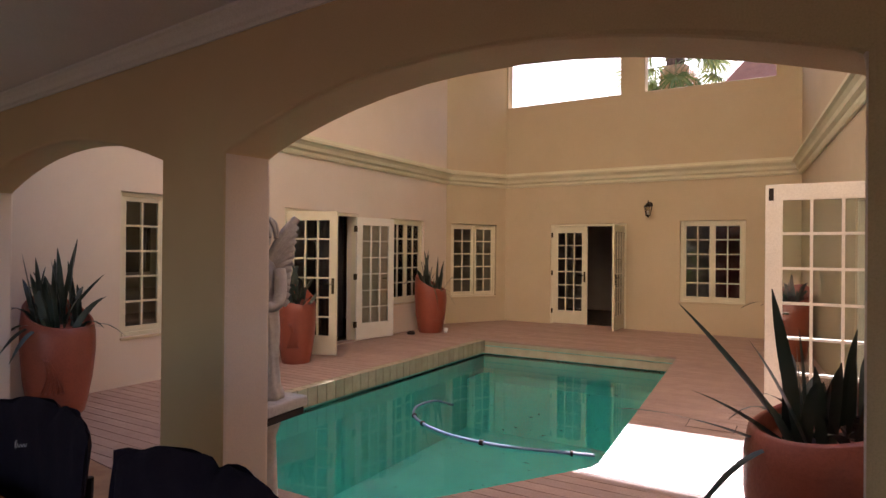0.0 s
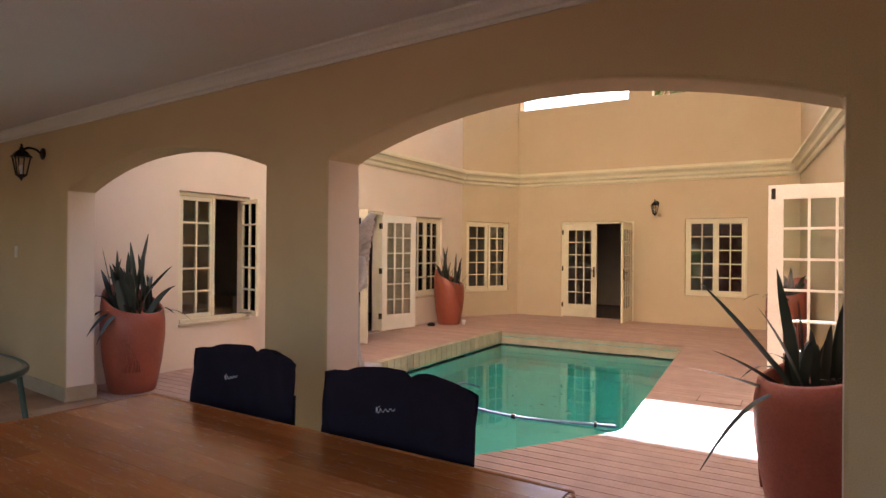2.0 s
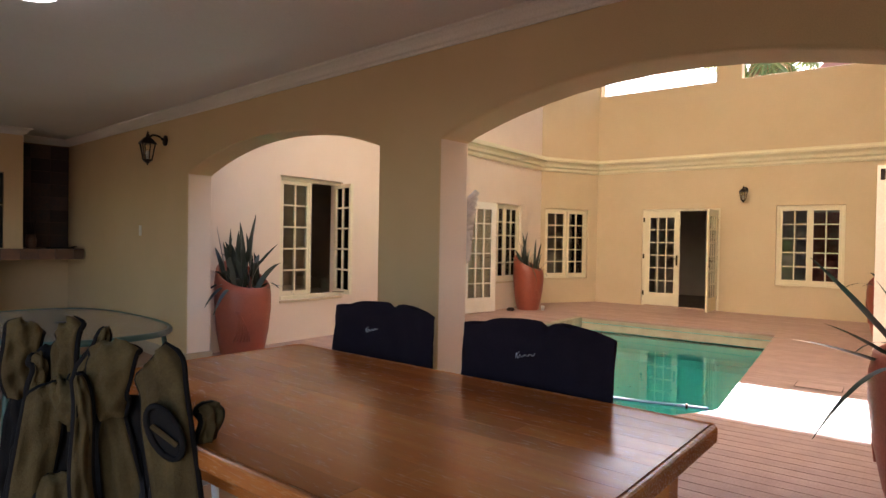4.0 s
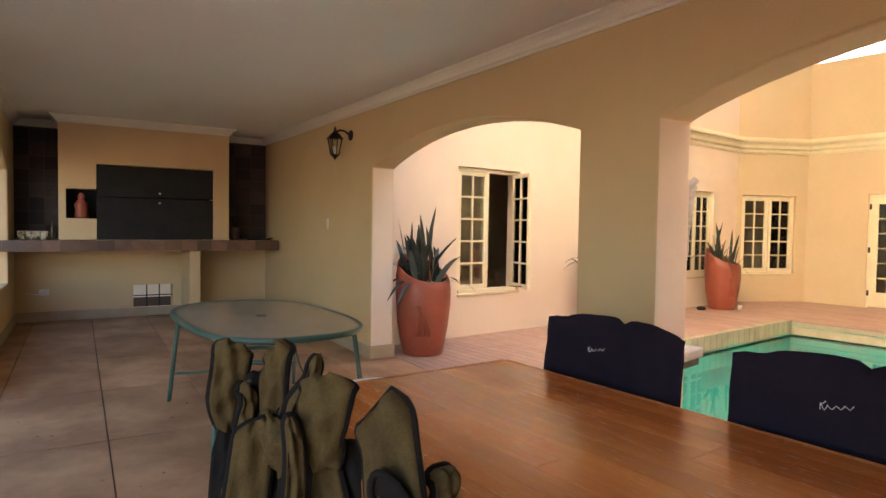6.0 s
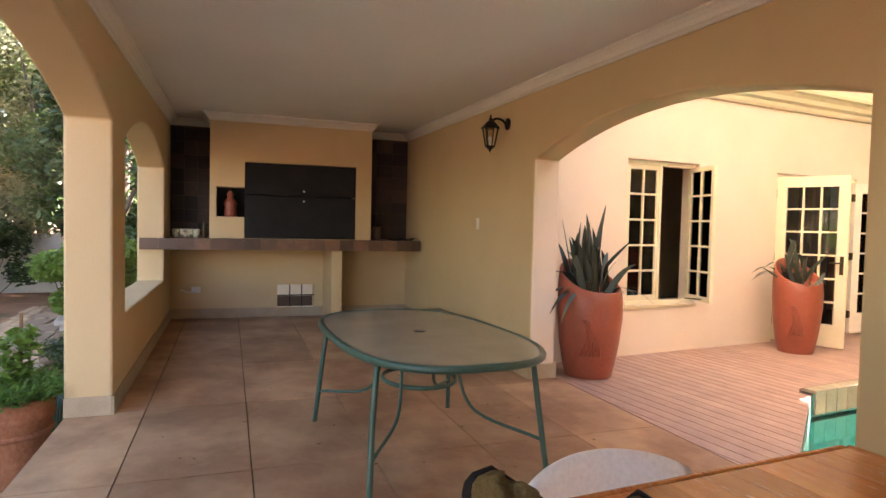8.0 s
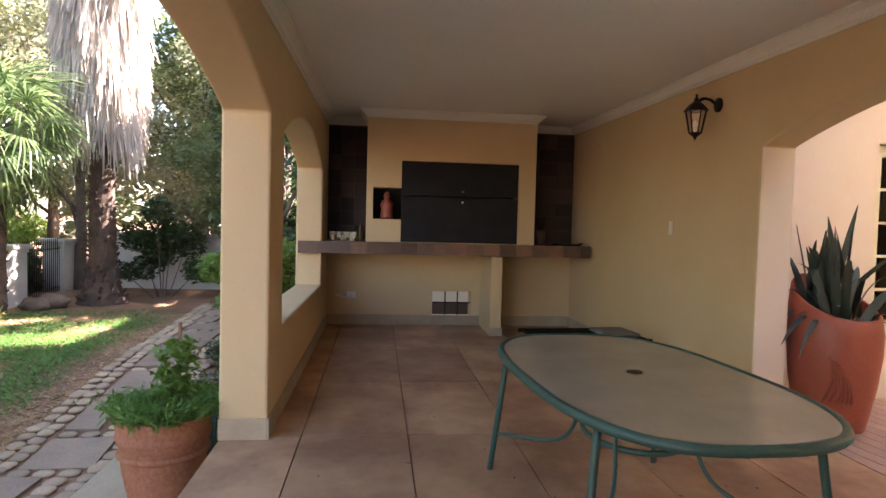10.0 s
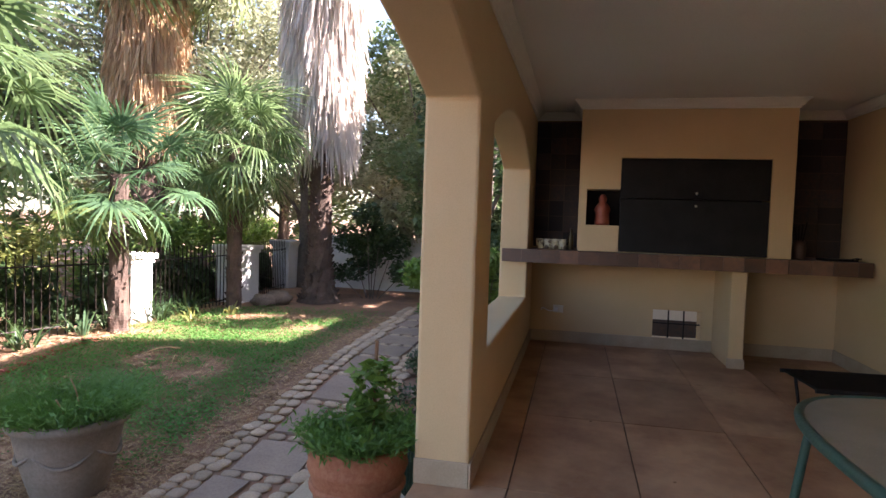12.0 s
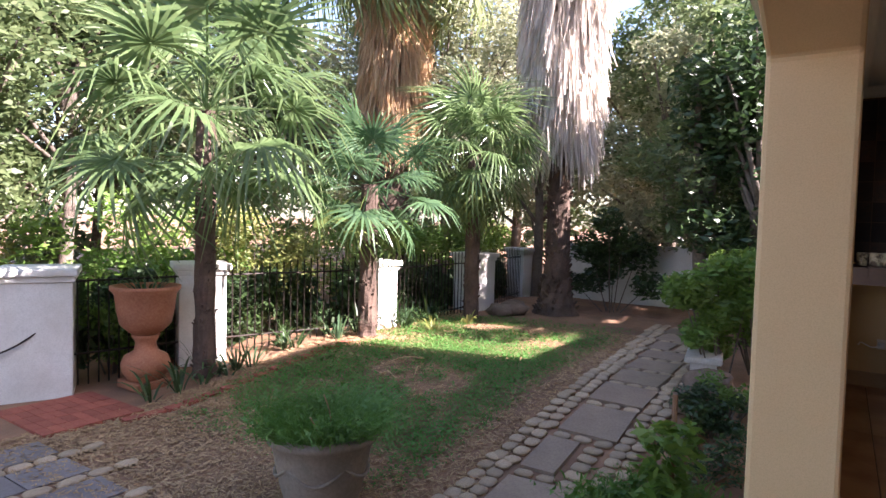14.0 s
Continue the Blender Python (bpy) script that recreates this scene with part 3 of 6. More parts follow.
double_door("door_1", "cream glazed double door, both leaves standing open", mw, D1, 73, 164, (FRAME, FRAME_WHITE))
double_door("door_2", "cream glazed double door with one leaf open", mn, D2, 0, 90, (FRAME, FRAME))
# the east door: one leaf stands out square to the wall
d3 = thing("door_3", "white glazed door leaf standing open square to the wall", "door", kind="structure", m=me_ @ pose(D3[0], 0, 0))
part("door_frame", frame_bm(D3[1] - D3[0] - 0.004, 2.096, 0.042, -0.11, -0.02, False), FRAME, d3, m=pose(0.002, 0, 0.002), bevel=0.003)
lf = add_leaf("leaf", d3, pose(0.046, 0.0, 0.02, 0, 0, 84), 0.86, 2.06, 3, 6, 0.125, 0.13, 0.27, FRAME_WHITE, "white glazed door leaf with eighteen panes")
part("door_handle", handle_bm(), BRASS, lf, "dark lever handle", m=pose(0.80, 0, 0.98))
part("bolt", box(0.80, -0.004, 1.93, 0.835, 0.046, 2.03), IRON, lf, "black top bolt")

# inside: curtains, a dark cupboard, a picture
cur = thing("curtain", "long dark curtain behind the open door", "curtain", m=CF @ pose(-0.42, 4.02, 0))
bm = bmesh.new()
prev = None
for i in range(33):
    a = i / 32
    p = (0.035 * math.sin(a * 40), -0.36 + 0.72 * a)
    v1, v2 = bm.verts.new((p[0], p[1], 0.02)), bm.verts.new((p[0] * 0.7, p[1] * 0.95, 2.25))
    if prev:
        bm.faces.new((prev[0], v1, v2, prev[1]))
    prev = (v1, v2)
c = part("drape", bm, CURTAIN, cur, smooth=True)
c.modifiers.new("thickness", "SOLIDIFY").thickness = 0.006
sofa = thing("sofa", "pale upholstered sofa in the dim room", "sofa", m=CF @ pose(-2.6, 1.9, 0))
part("seat", box(-0.45, -0.9, 0.12, 0.45, 0.9, 0.45), DARK_ROOM, sofa, bevel=0.05)
part("backrest", box(-0.62, -0.9, 0.12, -0.45, 0.9, 0.85), DARK_ROOM, sofa, bevel=0.05)
for yy in (-1.05, 0.9):
    part("armrest", box(-0.6, yy, 0.12, 0.45, yy + 0.15, 0.62), DARK_ROOM, sofa, bevel=0.04)
part("base", box(-0.58, -1.0, 0.0, 0.4, 1.0, 0.12), BLACK_CLOTH, sofa)
pic = thing("picture", "dark framed picture on the room wall", "picture", m=CF @ pose(-4.295, 3.0, 1.5))
part("picture_frame", plate([(-0.32, -0.42), (0.32, -0.42), (0.32, 0.42), (-0.32, 0.42)], [[(-0.26, -0.36), (0.26, -0.36), (0.26, 0.36), (-0.26, 0.36)]], -0.03, pose(0.03, 0, 0, 0, 0, 90)), BLACK_CLOTH, pic)
part("canvas", box(0.004, -0.26, -0.36, 0.012, 0.26, 0.36), CURTAIN, pic)
cab = thing("wardrobe", "tall dark red wardrobe in the room behind the window", "wardrobe", m=CF @ pose(5.3, VN + 2.6, 0))
part("body", box(-0.6, -0.3, 0.0, 0.6, 0.3, 2.1), RED_FELT, cab, bevel=0.01)
for xx in (-0.59, 0.01):
    part("door", box(xx, -0.33, 0.1, xx + 0.58, -0.301, 2.05), RED_FELT, cab, bevel=0.005)

# ---------------------------------------------------------------- pool
POOL = [(1.72, 5.58), (4.86, 5.62), (5.16, 0.53), (4.18, -1.0), (2.75, -1.0), (1.72, 0.75)]
pool_m = CF
bm = bmesh.new()
top = [bm.verts.new(CF @ Vector((u, v, -0.03))) for u, v in POOL]
bot = [bm.verts.new(CF @ Vector((u, v, -1.35))) for u, v in POOL]
for i in range(6):
    bm.faces.new((top[i], top[(i + 1) % 6], bot[(i + 1) % 6], bot[i]))
bm.faces.new(bot)
bmesh.ops.recalc_face_normals(bm, faces=bm.faces)
bmesh.ops.reverse_faces(bm, faces=bm.faces)
pool = structure("pool_basin", bm, POOL_PAINT, "teal-green painted swimming pool basin", category="pool")
bm = bmesh.new()
bm.faces.new([bm.verts.new(CF @ Vector((u, v, -0.235))) for u, v in reversed(POOL)])
bm.normal_update()
if bm.faces[:][0].normal.z < 0:
    bmesh.ops.reverse_faces(bm, faces=bm.faces)
structure("water", bm, WATER, "still clear teal pool water", category="water")
# underwater bench at the far end
bm = box(1.73, 4.95, -1.34, 4.86, 5.57, -0.55, None, CF)
structure("pool_bench", bm, POOL_PAINT, "underwater bench at the far end of the pool", category="pool")

hose = curve_points([(4.88, 1.40, -0.222), (4.56, 1.32, -0.222), (4.02, 1.20, -0.222), (3.52, 1.25, -0.222), (3.13, 1.42, -0.222), (2.85, 1.67, -0.222), (2.70, 1.99, -0.222), (2.71, 2.34, -0.24), (2.80, 2.60, -0.33)], 10)
hs = thing("pool_hose", "pale blue floating pool-cleaner hose in a loop", "hose", m=CF @ pose(3.5, 2.0, -0.235))
bpy.context.view_layer.update()
part("pipe", tube([CF @ p for p in hose], 0.0145, 8), HOSE, hs, m=local(hs), smooth=True)
for k in (6, 22, 40, 48):
    p, q = CF @ hose[k], CF @ hose[k + 1]
    part("coupling", tube([p, p + (q - p) * 0.7], 0.027, 8), IRON, hs, m=local(hs), smooth=True)

# deck bed; the boards come last in the file
DECK_LINE = [(0.002, -1.0), (0.002, VC), (UC, VN - 0.002), (UE - 0.002, VN - 0.002), (7.3, -1.85)]
bm = plate(DECK_LINE, [POOL], 0.25, CF @ Matrix.Translation((0, 0, -0.028)) @ Matrix.Rotation(radians(-90), 4, "X"))
structure("deck_bed", bm, DECK_GAP, "dark bed under the deck boards", category="floor")

# ---------------------------------------------------------------- tall planters with snake plants
def blade(bm, base, length, lean, az, width, droop=0.0, twist=0.0, n=7):
    """One stiff sword-shaped leaf, hollowed along its middle."""
    d = Vector((math.cos(az), math.sin(az), 0))
    s = Vector((-math.sin(az + twist), math.cos(az + twist), 0))
    prev = None
    for i in range(n + 1):
        t = i / n
        out = math.sin(lean) * length * t + 0.5 * droop * length * t * t
        up = math.cos(lean) * length * t - droop * 1.35 * length * t ** 2.6
        c = base + d * out + Vector((0, 0, up))
        w = width * (0.62 + 0.6 * t - 1.22 * t ** 3.2) * 0.5 + 0.002
        k = d * 0.25 * w
        row = [bm.verts.new(c - s * w), bm.verts.new(c + k * 1.3), bm.verts.new(c + s * w)]
        if prev:
            for j in (0, 1):
                bm.faces.new((prev[j], prev[j + 1], row[j + 1], row[j]))
        prev = row


def planter(x, y, high, seed, height=0.80, rise=0.28, r=0.30, group="snake plant planters", extra=(), count=20, tall=0.62, wide=1.0, label=""):
    """A tall tapered terracotta-red planter with a slanting rim; high: the direction in which the rim rises."""
    rnd = random.Random(seed)
    root = thing("planter", label or "tall terracotta-red planter with a slanting rim and carved leaf relief", "planter", group, m=pose(x, y, 0.0))
    hd = radians(high)
    prof = [(0.70, 0.0), (0.72, 0.012), (0.80, 0.14), (0.92, 0.40), (1.0, 0.68), (1.0, 0.86), (0.95, 0.985), (0.90, 1.0), (0.86, 0.985), (0.87, 0.90), (0.80, 0.885)]

    def slant(px, py, z, a):
        f = max(0.0, z - 0.45) / 0.55
        k = 0.5 + 0.5 * math.cos(a - hd)
        return px, py, z * height + f * rise * k ** 1.4

    bm = lathe([(p * r, z) for p, z in prof], 40, wob=slant)
    body = part("pot", bm, TERRACOTTA, root, smooth=True)
    for j in range(6):
        a0 = hd + 2.1 + 0.09 * j
        pts = []
        for i in range(9):
            t = i / 8
            z = 0.28 + 0.40 * t
            rr = r * (0.87 + 0.13 * min(1, t * 1.1)) + 0.003
            a = a0 + 0.22 * math.sin(t * 2.6 + j * 0.3)
            px, py, zz = slant(rr * math.cos(a), rr * math.sin(a), z, a)
            pts.append((px, py, zz))
        part("carved_line", tube(pts, 0.010, 5, None, 0.5), TERRACOTTA, root, smooth=True)
    bm = lathe([(0.0, 0.875), (r * 0.84, 0.875)], 28, wob=slant)
    part("soil", bm, SOIL, root)
    bm = bmesh.new()
    for i in range(count):
        a, q = rnd.uniform(0, 6.28), r * 0.6 * math.sqrt(rnd.random())
        px, py, pz = slant(q * math.cos(a), q * math.sin(a), 0.86, a)
        ln = tall * rnd.uniform(0.45, 1.2)
        blade(bm, Vector((px, py, pz)), ln, abs(rnd.gauss(0.06, 0.30)), a + rnd.uniform(-2.2, 2.2), rnd.uniform(0.05, 0.088) * wide, rnd.uniform(0, 0.3), rnd.uniform(-1.4, 1.4))
    for i in range(7):
        a = rnd.uniform(0, 6.28)
        px, py, pz = slant(r * 0.55 * math.cos(a), r * 0.55 * math.sin(a), 0.86, a)
        blade(bm, Vector((px, py, pz)), rnd.uniform(0.3, 0.5), rnd.uniform(0.35, 0.8), a, rnd.uniform(0.045, 0.07), rnd.uniform(0.3, 0.6), rnd.uniform(-0.8, 0.8))
    for az, ln, lean, drp, wd in extra:
        px, py, pz = slant(r * 0.4 * math.cos(radians(az)), r * 0.4 * math.sin(radians(az)), 0.86, radians(az))
        blade(bm, Vector((px, py, pz)), ln, radians(lean), radians(az), wd, drp, 0.95, 10)
    part("snake_plant", bm, SANSEVIERIA, root, "dark green sword-shaped leaves", smooth=True)
    return root


planter(-7.02, 1.83, 190, 3, extra=((-75, 0.34, 50, 0.8, 0.06), (-60, 0.36, 46, 0.9, 0.065), (-95, 0.30, 55, 0.7, 0.05)), tall=0.74, count=36)
p = at_court(0.53, 2.3, 0)
planter(p.x, p.y, 170, 5, r=0.26, extra=((-20, 0.6, 55, 0.1, 0.06),))
p = at_court(0.42, 5.92, 0)
planter(p.x, p.y, 200, 8, count=34, wide=0.8, extra=((-10, 0.5, 50, 0.7, 0.05), (150, 0.4, 65, 0.1, 0.04), (-40, 0.5, 45, 0.8, 0.05)))
planter(-1.02, 2.38, 25, 12, r=0.36, height=0.82, rise=0.22, count=32, wide=0.8, extra=((175, 0.80, 38, 0.05, 0.075), (205, 0.74, 68, 0.12, 0.10), (200, 0.50, 52, 0.1, 0.05), (225, 0.46, 50, 0.95, 0.035), (60, 0.70, 8, 0.0, 0.075), (200, 0.68, 10, 0.0, 0.07)), tall=0.50)
p = at_court(6.24, 6.3, 0)
planter(p.x, p.y, 60, 14, extra=((190, 0.5, 50, 0.5, 0.04),), tall=0.35)

# ---------------------------------------------------------------- statue at the pool's edge
st = pose(-3.735, 1.65, 0.0, 0, 0, 12)
plinth = thing("statue_pedestal", "stone pedestal with a wide slab beside the arch", "pedestal", m=st)
part("slab", box(-0.20, -0.17, 0.62, 0.20, 0.17, 0.68), STATUE, plinth, bevel=0.012)
part("slab_moulding", box(-0.18, -0.16, 0.57, 0.18, 0.16, 0.619), IRON, plinth, "dark moulding under the slab", bevel=0.01)
part("shaft", lathe([(0.15, 0.0), (0.16, 0.04), (0.10, 0.10), (0.085, 0.45), (0.12, 0.565)], 20), STATUE, plinth, smooth=True)
bm = lathe([(0.0, 0.681), (0.13, 0.681), (0.135, 0.70), (0.112, 0.76), (0.108, 0.90), (0.122, 1.05), (0.118, 1.17), (0.10, 1.25), (0.112, 1.36), (0.10, 1.43), (0.045, 1.48), (0.04, 1.51), (0.066, 1.55), (0.074, 1.61), (0.066, 1.66), (0.03, 1.70), (0, 1.705)], 48,
           wob=lambda x, y, z, a: (x * (0.90 + 0.06 * math.sin(9 * a + 5 * z) * (z < 1.25)) + 0.02 * math.sin(z * 3.4), y * (0.86 + 0.06 * math.sin(7 * a + 3 * z) * (z < 1.25)), z))
# folded forearms
tube(curve_points([(0.09, 0.04, 1.40), (0.125, 0.01, 1.28), (0.115, -0.03, 1.20), (0.05, -0.10, 1.22)], 6), 0.038, 10, bm, taper=0.75)
tube(curve_points([(-0.09, 0.0, 1.40), (-0.12, -0.06, 1.26), (-0.02, -0.12, 1.19)], 6), 0.036, 10, bm, taper=0.75)
# two raised wings of layered feathers
for az, back in ((28, 0.03), (152, 0.03)):
    o = Vector((math.cos(radians(az)), math.sin(radians(az)), 0))
    t_ = Vector((-o.y, o.x, 0))
    for j in range(13):
        s = j / 12
        root_ = o * 0.02 + t_ * back + Vector((0, 0, 1.42 - 0.20 * s))
        tip = o * (0.185 - 0.05 * s) + t_ * (back + 0.02) + Vector((0, 0, 1.70 - 0.50 * s))
        d_ = tip - root_
        tube(curve_points([root_, root_ + d_ * 0.5 + Vector((0, 0, 0.03)), root_ + d_ * 0.85 + Vector((0, 0, 0.012)), tip], 4), 0.034, 8, bm, taper=0.62)
# locks of hair
for j in range(12):
    a_ = j * 2 * math.pi / 12
    tube(curve_points([(0.02 * math.cos(a_), 0.02 * math.sin(a_), 1.70), (0.075 * math.cos(a_), 0.07 * math.sin(a_), 1.66), (0.085 * math.cos(a_ + 0.2), 0.08 * math.sin(a_ + 0.2), 1.58)], 4), 0.016, 6, bm, taper=0.6)
sob = part("statue", bm, STATUE, None, m=st, smooth=True)
tagged(sob, "weathered pale stone statue of a winged robed figure", "statue")

# ---------------------------------------------------------------- wooden table
TA = pose(-3.19, 0.06, 0, 0, 0, 4.5)
TL, TW, TZ = 1.78, 0.99, 0.86
table = thing("dining_table", "long varnished reddish-brown solid wood table", "table", m=TA)
rnd = random.Random(4)
n = 12
for j in range(n):
    y0, y1 = -TW + TW * j / n, -TW + TW * (j + 1) / n
    x, k = 0.0, 0
    while x < TL - 0.01:
        ln = rnd.uniform(0.35, 0.8)
        x1 = TL if TL - x - ln < 0.3 else x + ln
        part("stave", box(x + 0.0004, y0 + 0.0004, TZ - 0.04, x1 - 0.0004, y1 - 0.0004, TZ), WOOD, table)
        x = x1
part("table_edge", box(-0.012, 0.0, TZ - 0.045, TL + 0.012, 0.022, TZ + 0.002), WOOD_EDGE, table, bevel=0.008)
part("table_edge", box(-0.012, -TW - 0.022, TZ - 0.045, TL + 0.012, -TW, TZ + 0.002), WOOD_EDGE, table, bevel=0.008)
part("table_edge", box(TL + 0.0005, -TW, TZ - 0.045, TL + 0.022, 0.0, TZ + 0.002), WOOD_EDGE, table, bevel=0.008)
part("table_edge", box(-0.022, -TW, TZ - 0.045, -0.0005, 0.0, TZ + 0.002), WOOD_EDGE, table, bevel=0.008)
for x, y in ((0.06, -0.14), (TL - 0.14, -0.14), (0.06, -TW + 0.06), (TL - 0.14, -TW + 0.06)):
    part("leg", box(x, y, 0, x + 0.08, y + 0.08, TZ - 0.046), WOOD, table, bevel=0.006)
part("apron", box(0.1, -0.10, TZ - 0.14, TL - 0.1, -0.08, TZ - 0.046), WOOD, table)
part("apron", box(0.1, -TW + 0.08, TZ - 0.14, TL - 0.1, -TW + 0.10, TZ - 0.046), WOOD, table)


# ---------------------------------------------------------------- camp chairs
def lettering(parent, m, seed):
    """The short white line of script on a chair back, too small to read: strokes."""
    rnd = random.Random(seed)
    bm = bmesh.new()
    pts = [(-0.075, 0, -0.012), (-0.07, 0, 0.02), (-0.06, 0, -0.014), (-0.045, 0, 0.012)]
    for i in range(7):
        pts.append((-0.045 + 0.016 * i, 0, 0.008 * (-1) ** i + 0.002 * i))
    pts = [(x * 0.62, y, z * 0.55) for x, y, z in pts]
    tube(curve_points(pts, 3), 0.0008, 5, bm)
    tube([(-0.031, 0, 0.016), (-0.046, 0, 0.002)], 0.0008, 5, bm)
    part("script_mark", bm, WHITE_PLASTIC, parent, "thin white script mark", m=m)


def camp_chair(m, seed):
    root = thing("camp_chair", "dark navy padded camp chair pushed up to the table", "chair", "camp chairs at the table", m=m)
    # padded back, seen from its front over the table
    bm = bmesh.new()
    cols, rows = 22, 12
    grid = {}
    for side in (0, 1):
        for i in range(cols + 1):
            for j in range(rows + 1):
                s, t = i / cols, j / rows
                x = (s - 0.5) * 0.60
                dip = 0.018 * math.exp(-((s - 0.55) / 0.035) ** 2) + 0.010 * math.exp(-((s - 0.12) / 0.05) ** 2)
                topz = 1.072 - 0.03 * abs(2 * s - 1) ** 3 - dip
                z = 0.70 + (topz - 0.70) * t
                edge = min(1, 9 * min(s, 1 - s)) ** 0.5 * min(1, 7 * min(t + 0.02, 1.0 - t)) ** 0.5
                y = (0.028 * edge + 0.006 * math.sin(9 * s + 4 * t + seed) + 0.004 * math.sin(31 * s + 7 * t * t + 2 * seed) * t) * (-1 if side == 0 else 1) + 0.05 * (2 * s - 1) ** 2 * -1 + 0.03 * t
                grid[side, i, j] = bm.verts.new((x, y, z))
    for side in (0, 1):
        for i in range(cols):
            for j in range(rows):
                q = [grid[side, i, j], grid[side, i + 1, j], grid[side, i + 1, j + 1], grid[side, i, j + 1]]
                bm.faces.new(q if side == 0 else q[::-1])
    bmesh.ops.remove_doubles(bm, verts=bm.verts, dist=0.0005)
    edge_loops = [e for e in bm.edges if e.is_boundary]
    bmesh.ops.bridge_loops(bm, edges=edge_loops)
    back = part("backrest", bm, NAVY, root, smooth=True)
    lettering(back, pose(-0.03 + 0.02 * seed, -0.042, 0.955, 0, -6, 0), seed)
    part("piping", tube(curve_points([(-0.27, -0.035, 0.86), (-0.16, -0.036, 0.80), (0, -0.036, 0.785), (0.16, -0.036, 0.80), (0.27, -0.035, 0.86)], 6), 0.005, 6), BLACK_CLOTH, back)
    part("seat", box(-0.26, -0.42, 0.42, 0.26, 0.04, 0.47), NAVY, root, bevel=0.02)
    for x in (-0.265, 0.265):
        part("back_post", tube([(x, -0.01, 0.40), (x, 0.0, 0.92)], 0.011, 8), STEEL_BLACK, root)
        part("leg", tube([(x, 0.04, 0.40), (x, -0.36, 0.0)], 0.011, 8), STEEL_BLACK, root)
        part("leg", tube([(x, -0.40, 0.44), (x, 0.10, 0.0)], 0.011, 8), STEEL_BLACK, root)
        part("arm", tube([(x, 0.03, 0.66), (x, -0.30, 0.66)], 0.016, 8), BLACK_CLOTH, root)
    return root


camp_chair(pose(-2.79, 0.23, 0, 0, 0, 3.0), 0)
camp_chair(pose(-2.02, 0.25, 0, 0, 0, 3.0), 1)


def flap(bm, pts, w0, w1, bulge=0.02, n=6, side=(0, 1, 0), skew=0.0, thick=0.014):
    """A folded cloth panel along a line of points, w0 wide at its foot and w1 at its head, with rounded corners and some thickness."""
    pts = curve_points(pts, 9)
    sd = Vector(side).normalized()
    rows = []
    for i, p in enumerate(pts):
        t = i / (len(pts) - 1)
        w = (w0 + (w1 - w0) * t) * math.sqrt(max(0.22, 1 - max(0.0, (t - 0.88) / 0.13) ** 2.6))
        d = (pts[min(i + 1, len(pts) - 1)] - pts[max(i - 1, 0)]).normalized()
        nrm = d.cross(sd).normalized()
        row = []
        for j in range(n + 1):
            s = j / n * 2 - 1
            row.append(p + sd * s * w / 2 + Vector((0, 0, skew * s * t * t)) + nrm * (bulge * (1 - s * s) + 0.007 * math.sin(6 * s + 8 * t) + 0.005 * math.sin(4 * s - 17 * t) + 0.003 * math.sin(11 * s + 23 * t)))
        rows.append((row, nrm))
    fr = [[bm.verts.new(q) for q in r] for r, _ in rows]
    bk = [[bm.verts.new(q - nr * thick) for q in r] for r, nr in rows]
    m, k = len(rows), n
    for i in range(m - 1):
        for j in range(k):
            bm.faces.new((fr[i][j], fr[i][j + 1], fr[i + 1][j + 1], fr[i + 1][j]))
            bm.faces.new((bk[i][j], bk[i + 1][j], bk[i + 1][j + 1], bk[i][j + 1]))
        bm.faces.new((fr[i][0], fr[i + 1][0], bk[i + 1][0], bk[i][0]))
        bm.faces.new((fr[i][k], bk[i][k], bk[i + 1][k], fr[i + 1][k]))
    for j in range(k):
        bm.faces.new((fr[-1][j], fr[-1][j + 1], bk[-1][j + 1], bk[-1][j]))
        bm.faces.new((fr[0][j + 1], fr[0][j], bk[0][j], bk[0][j + 1]))
    edge = [r[0] for r, _ in rows] + [r[-1] for r, _ in reversed(rows)]
    return [Vector(e) for e in edge]


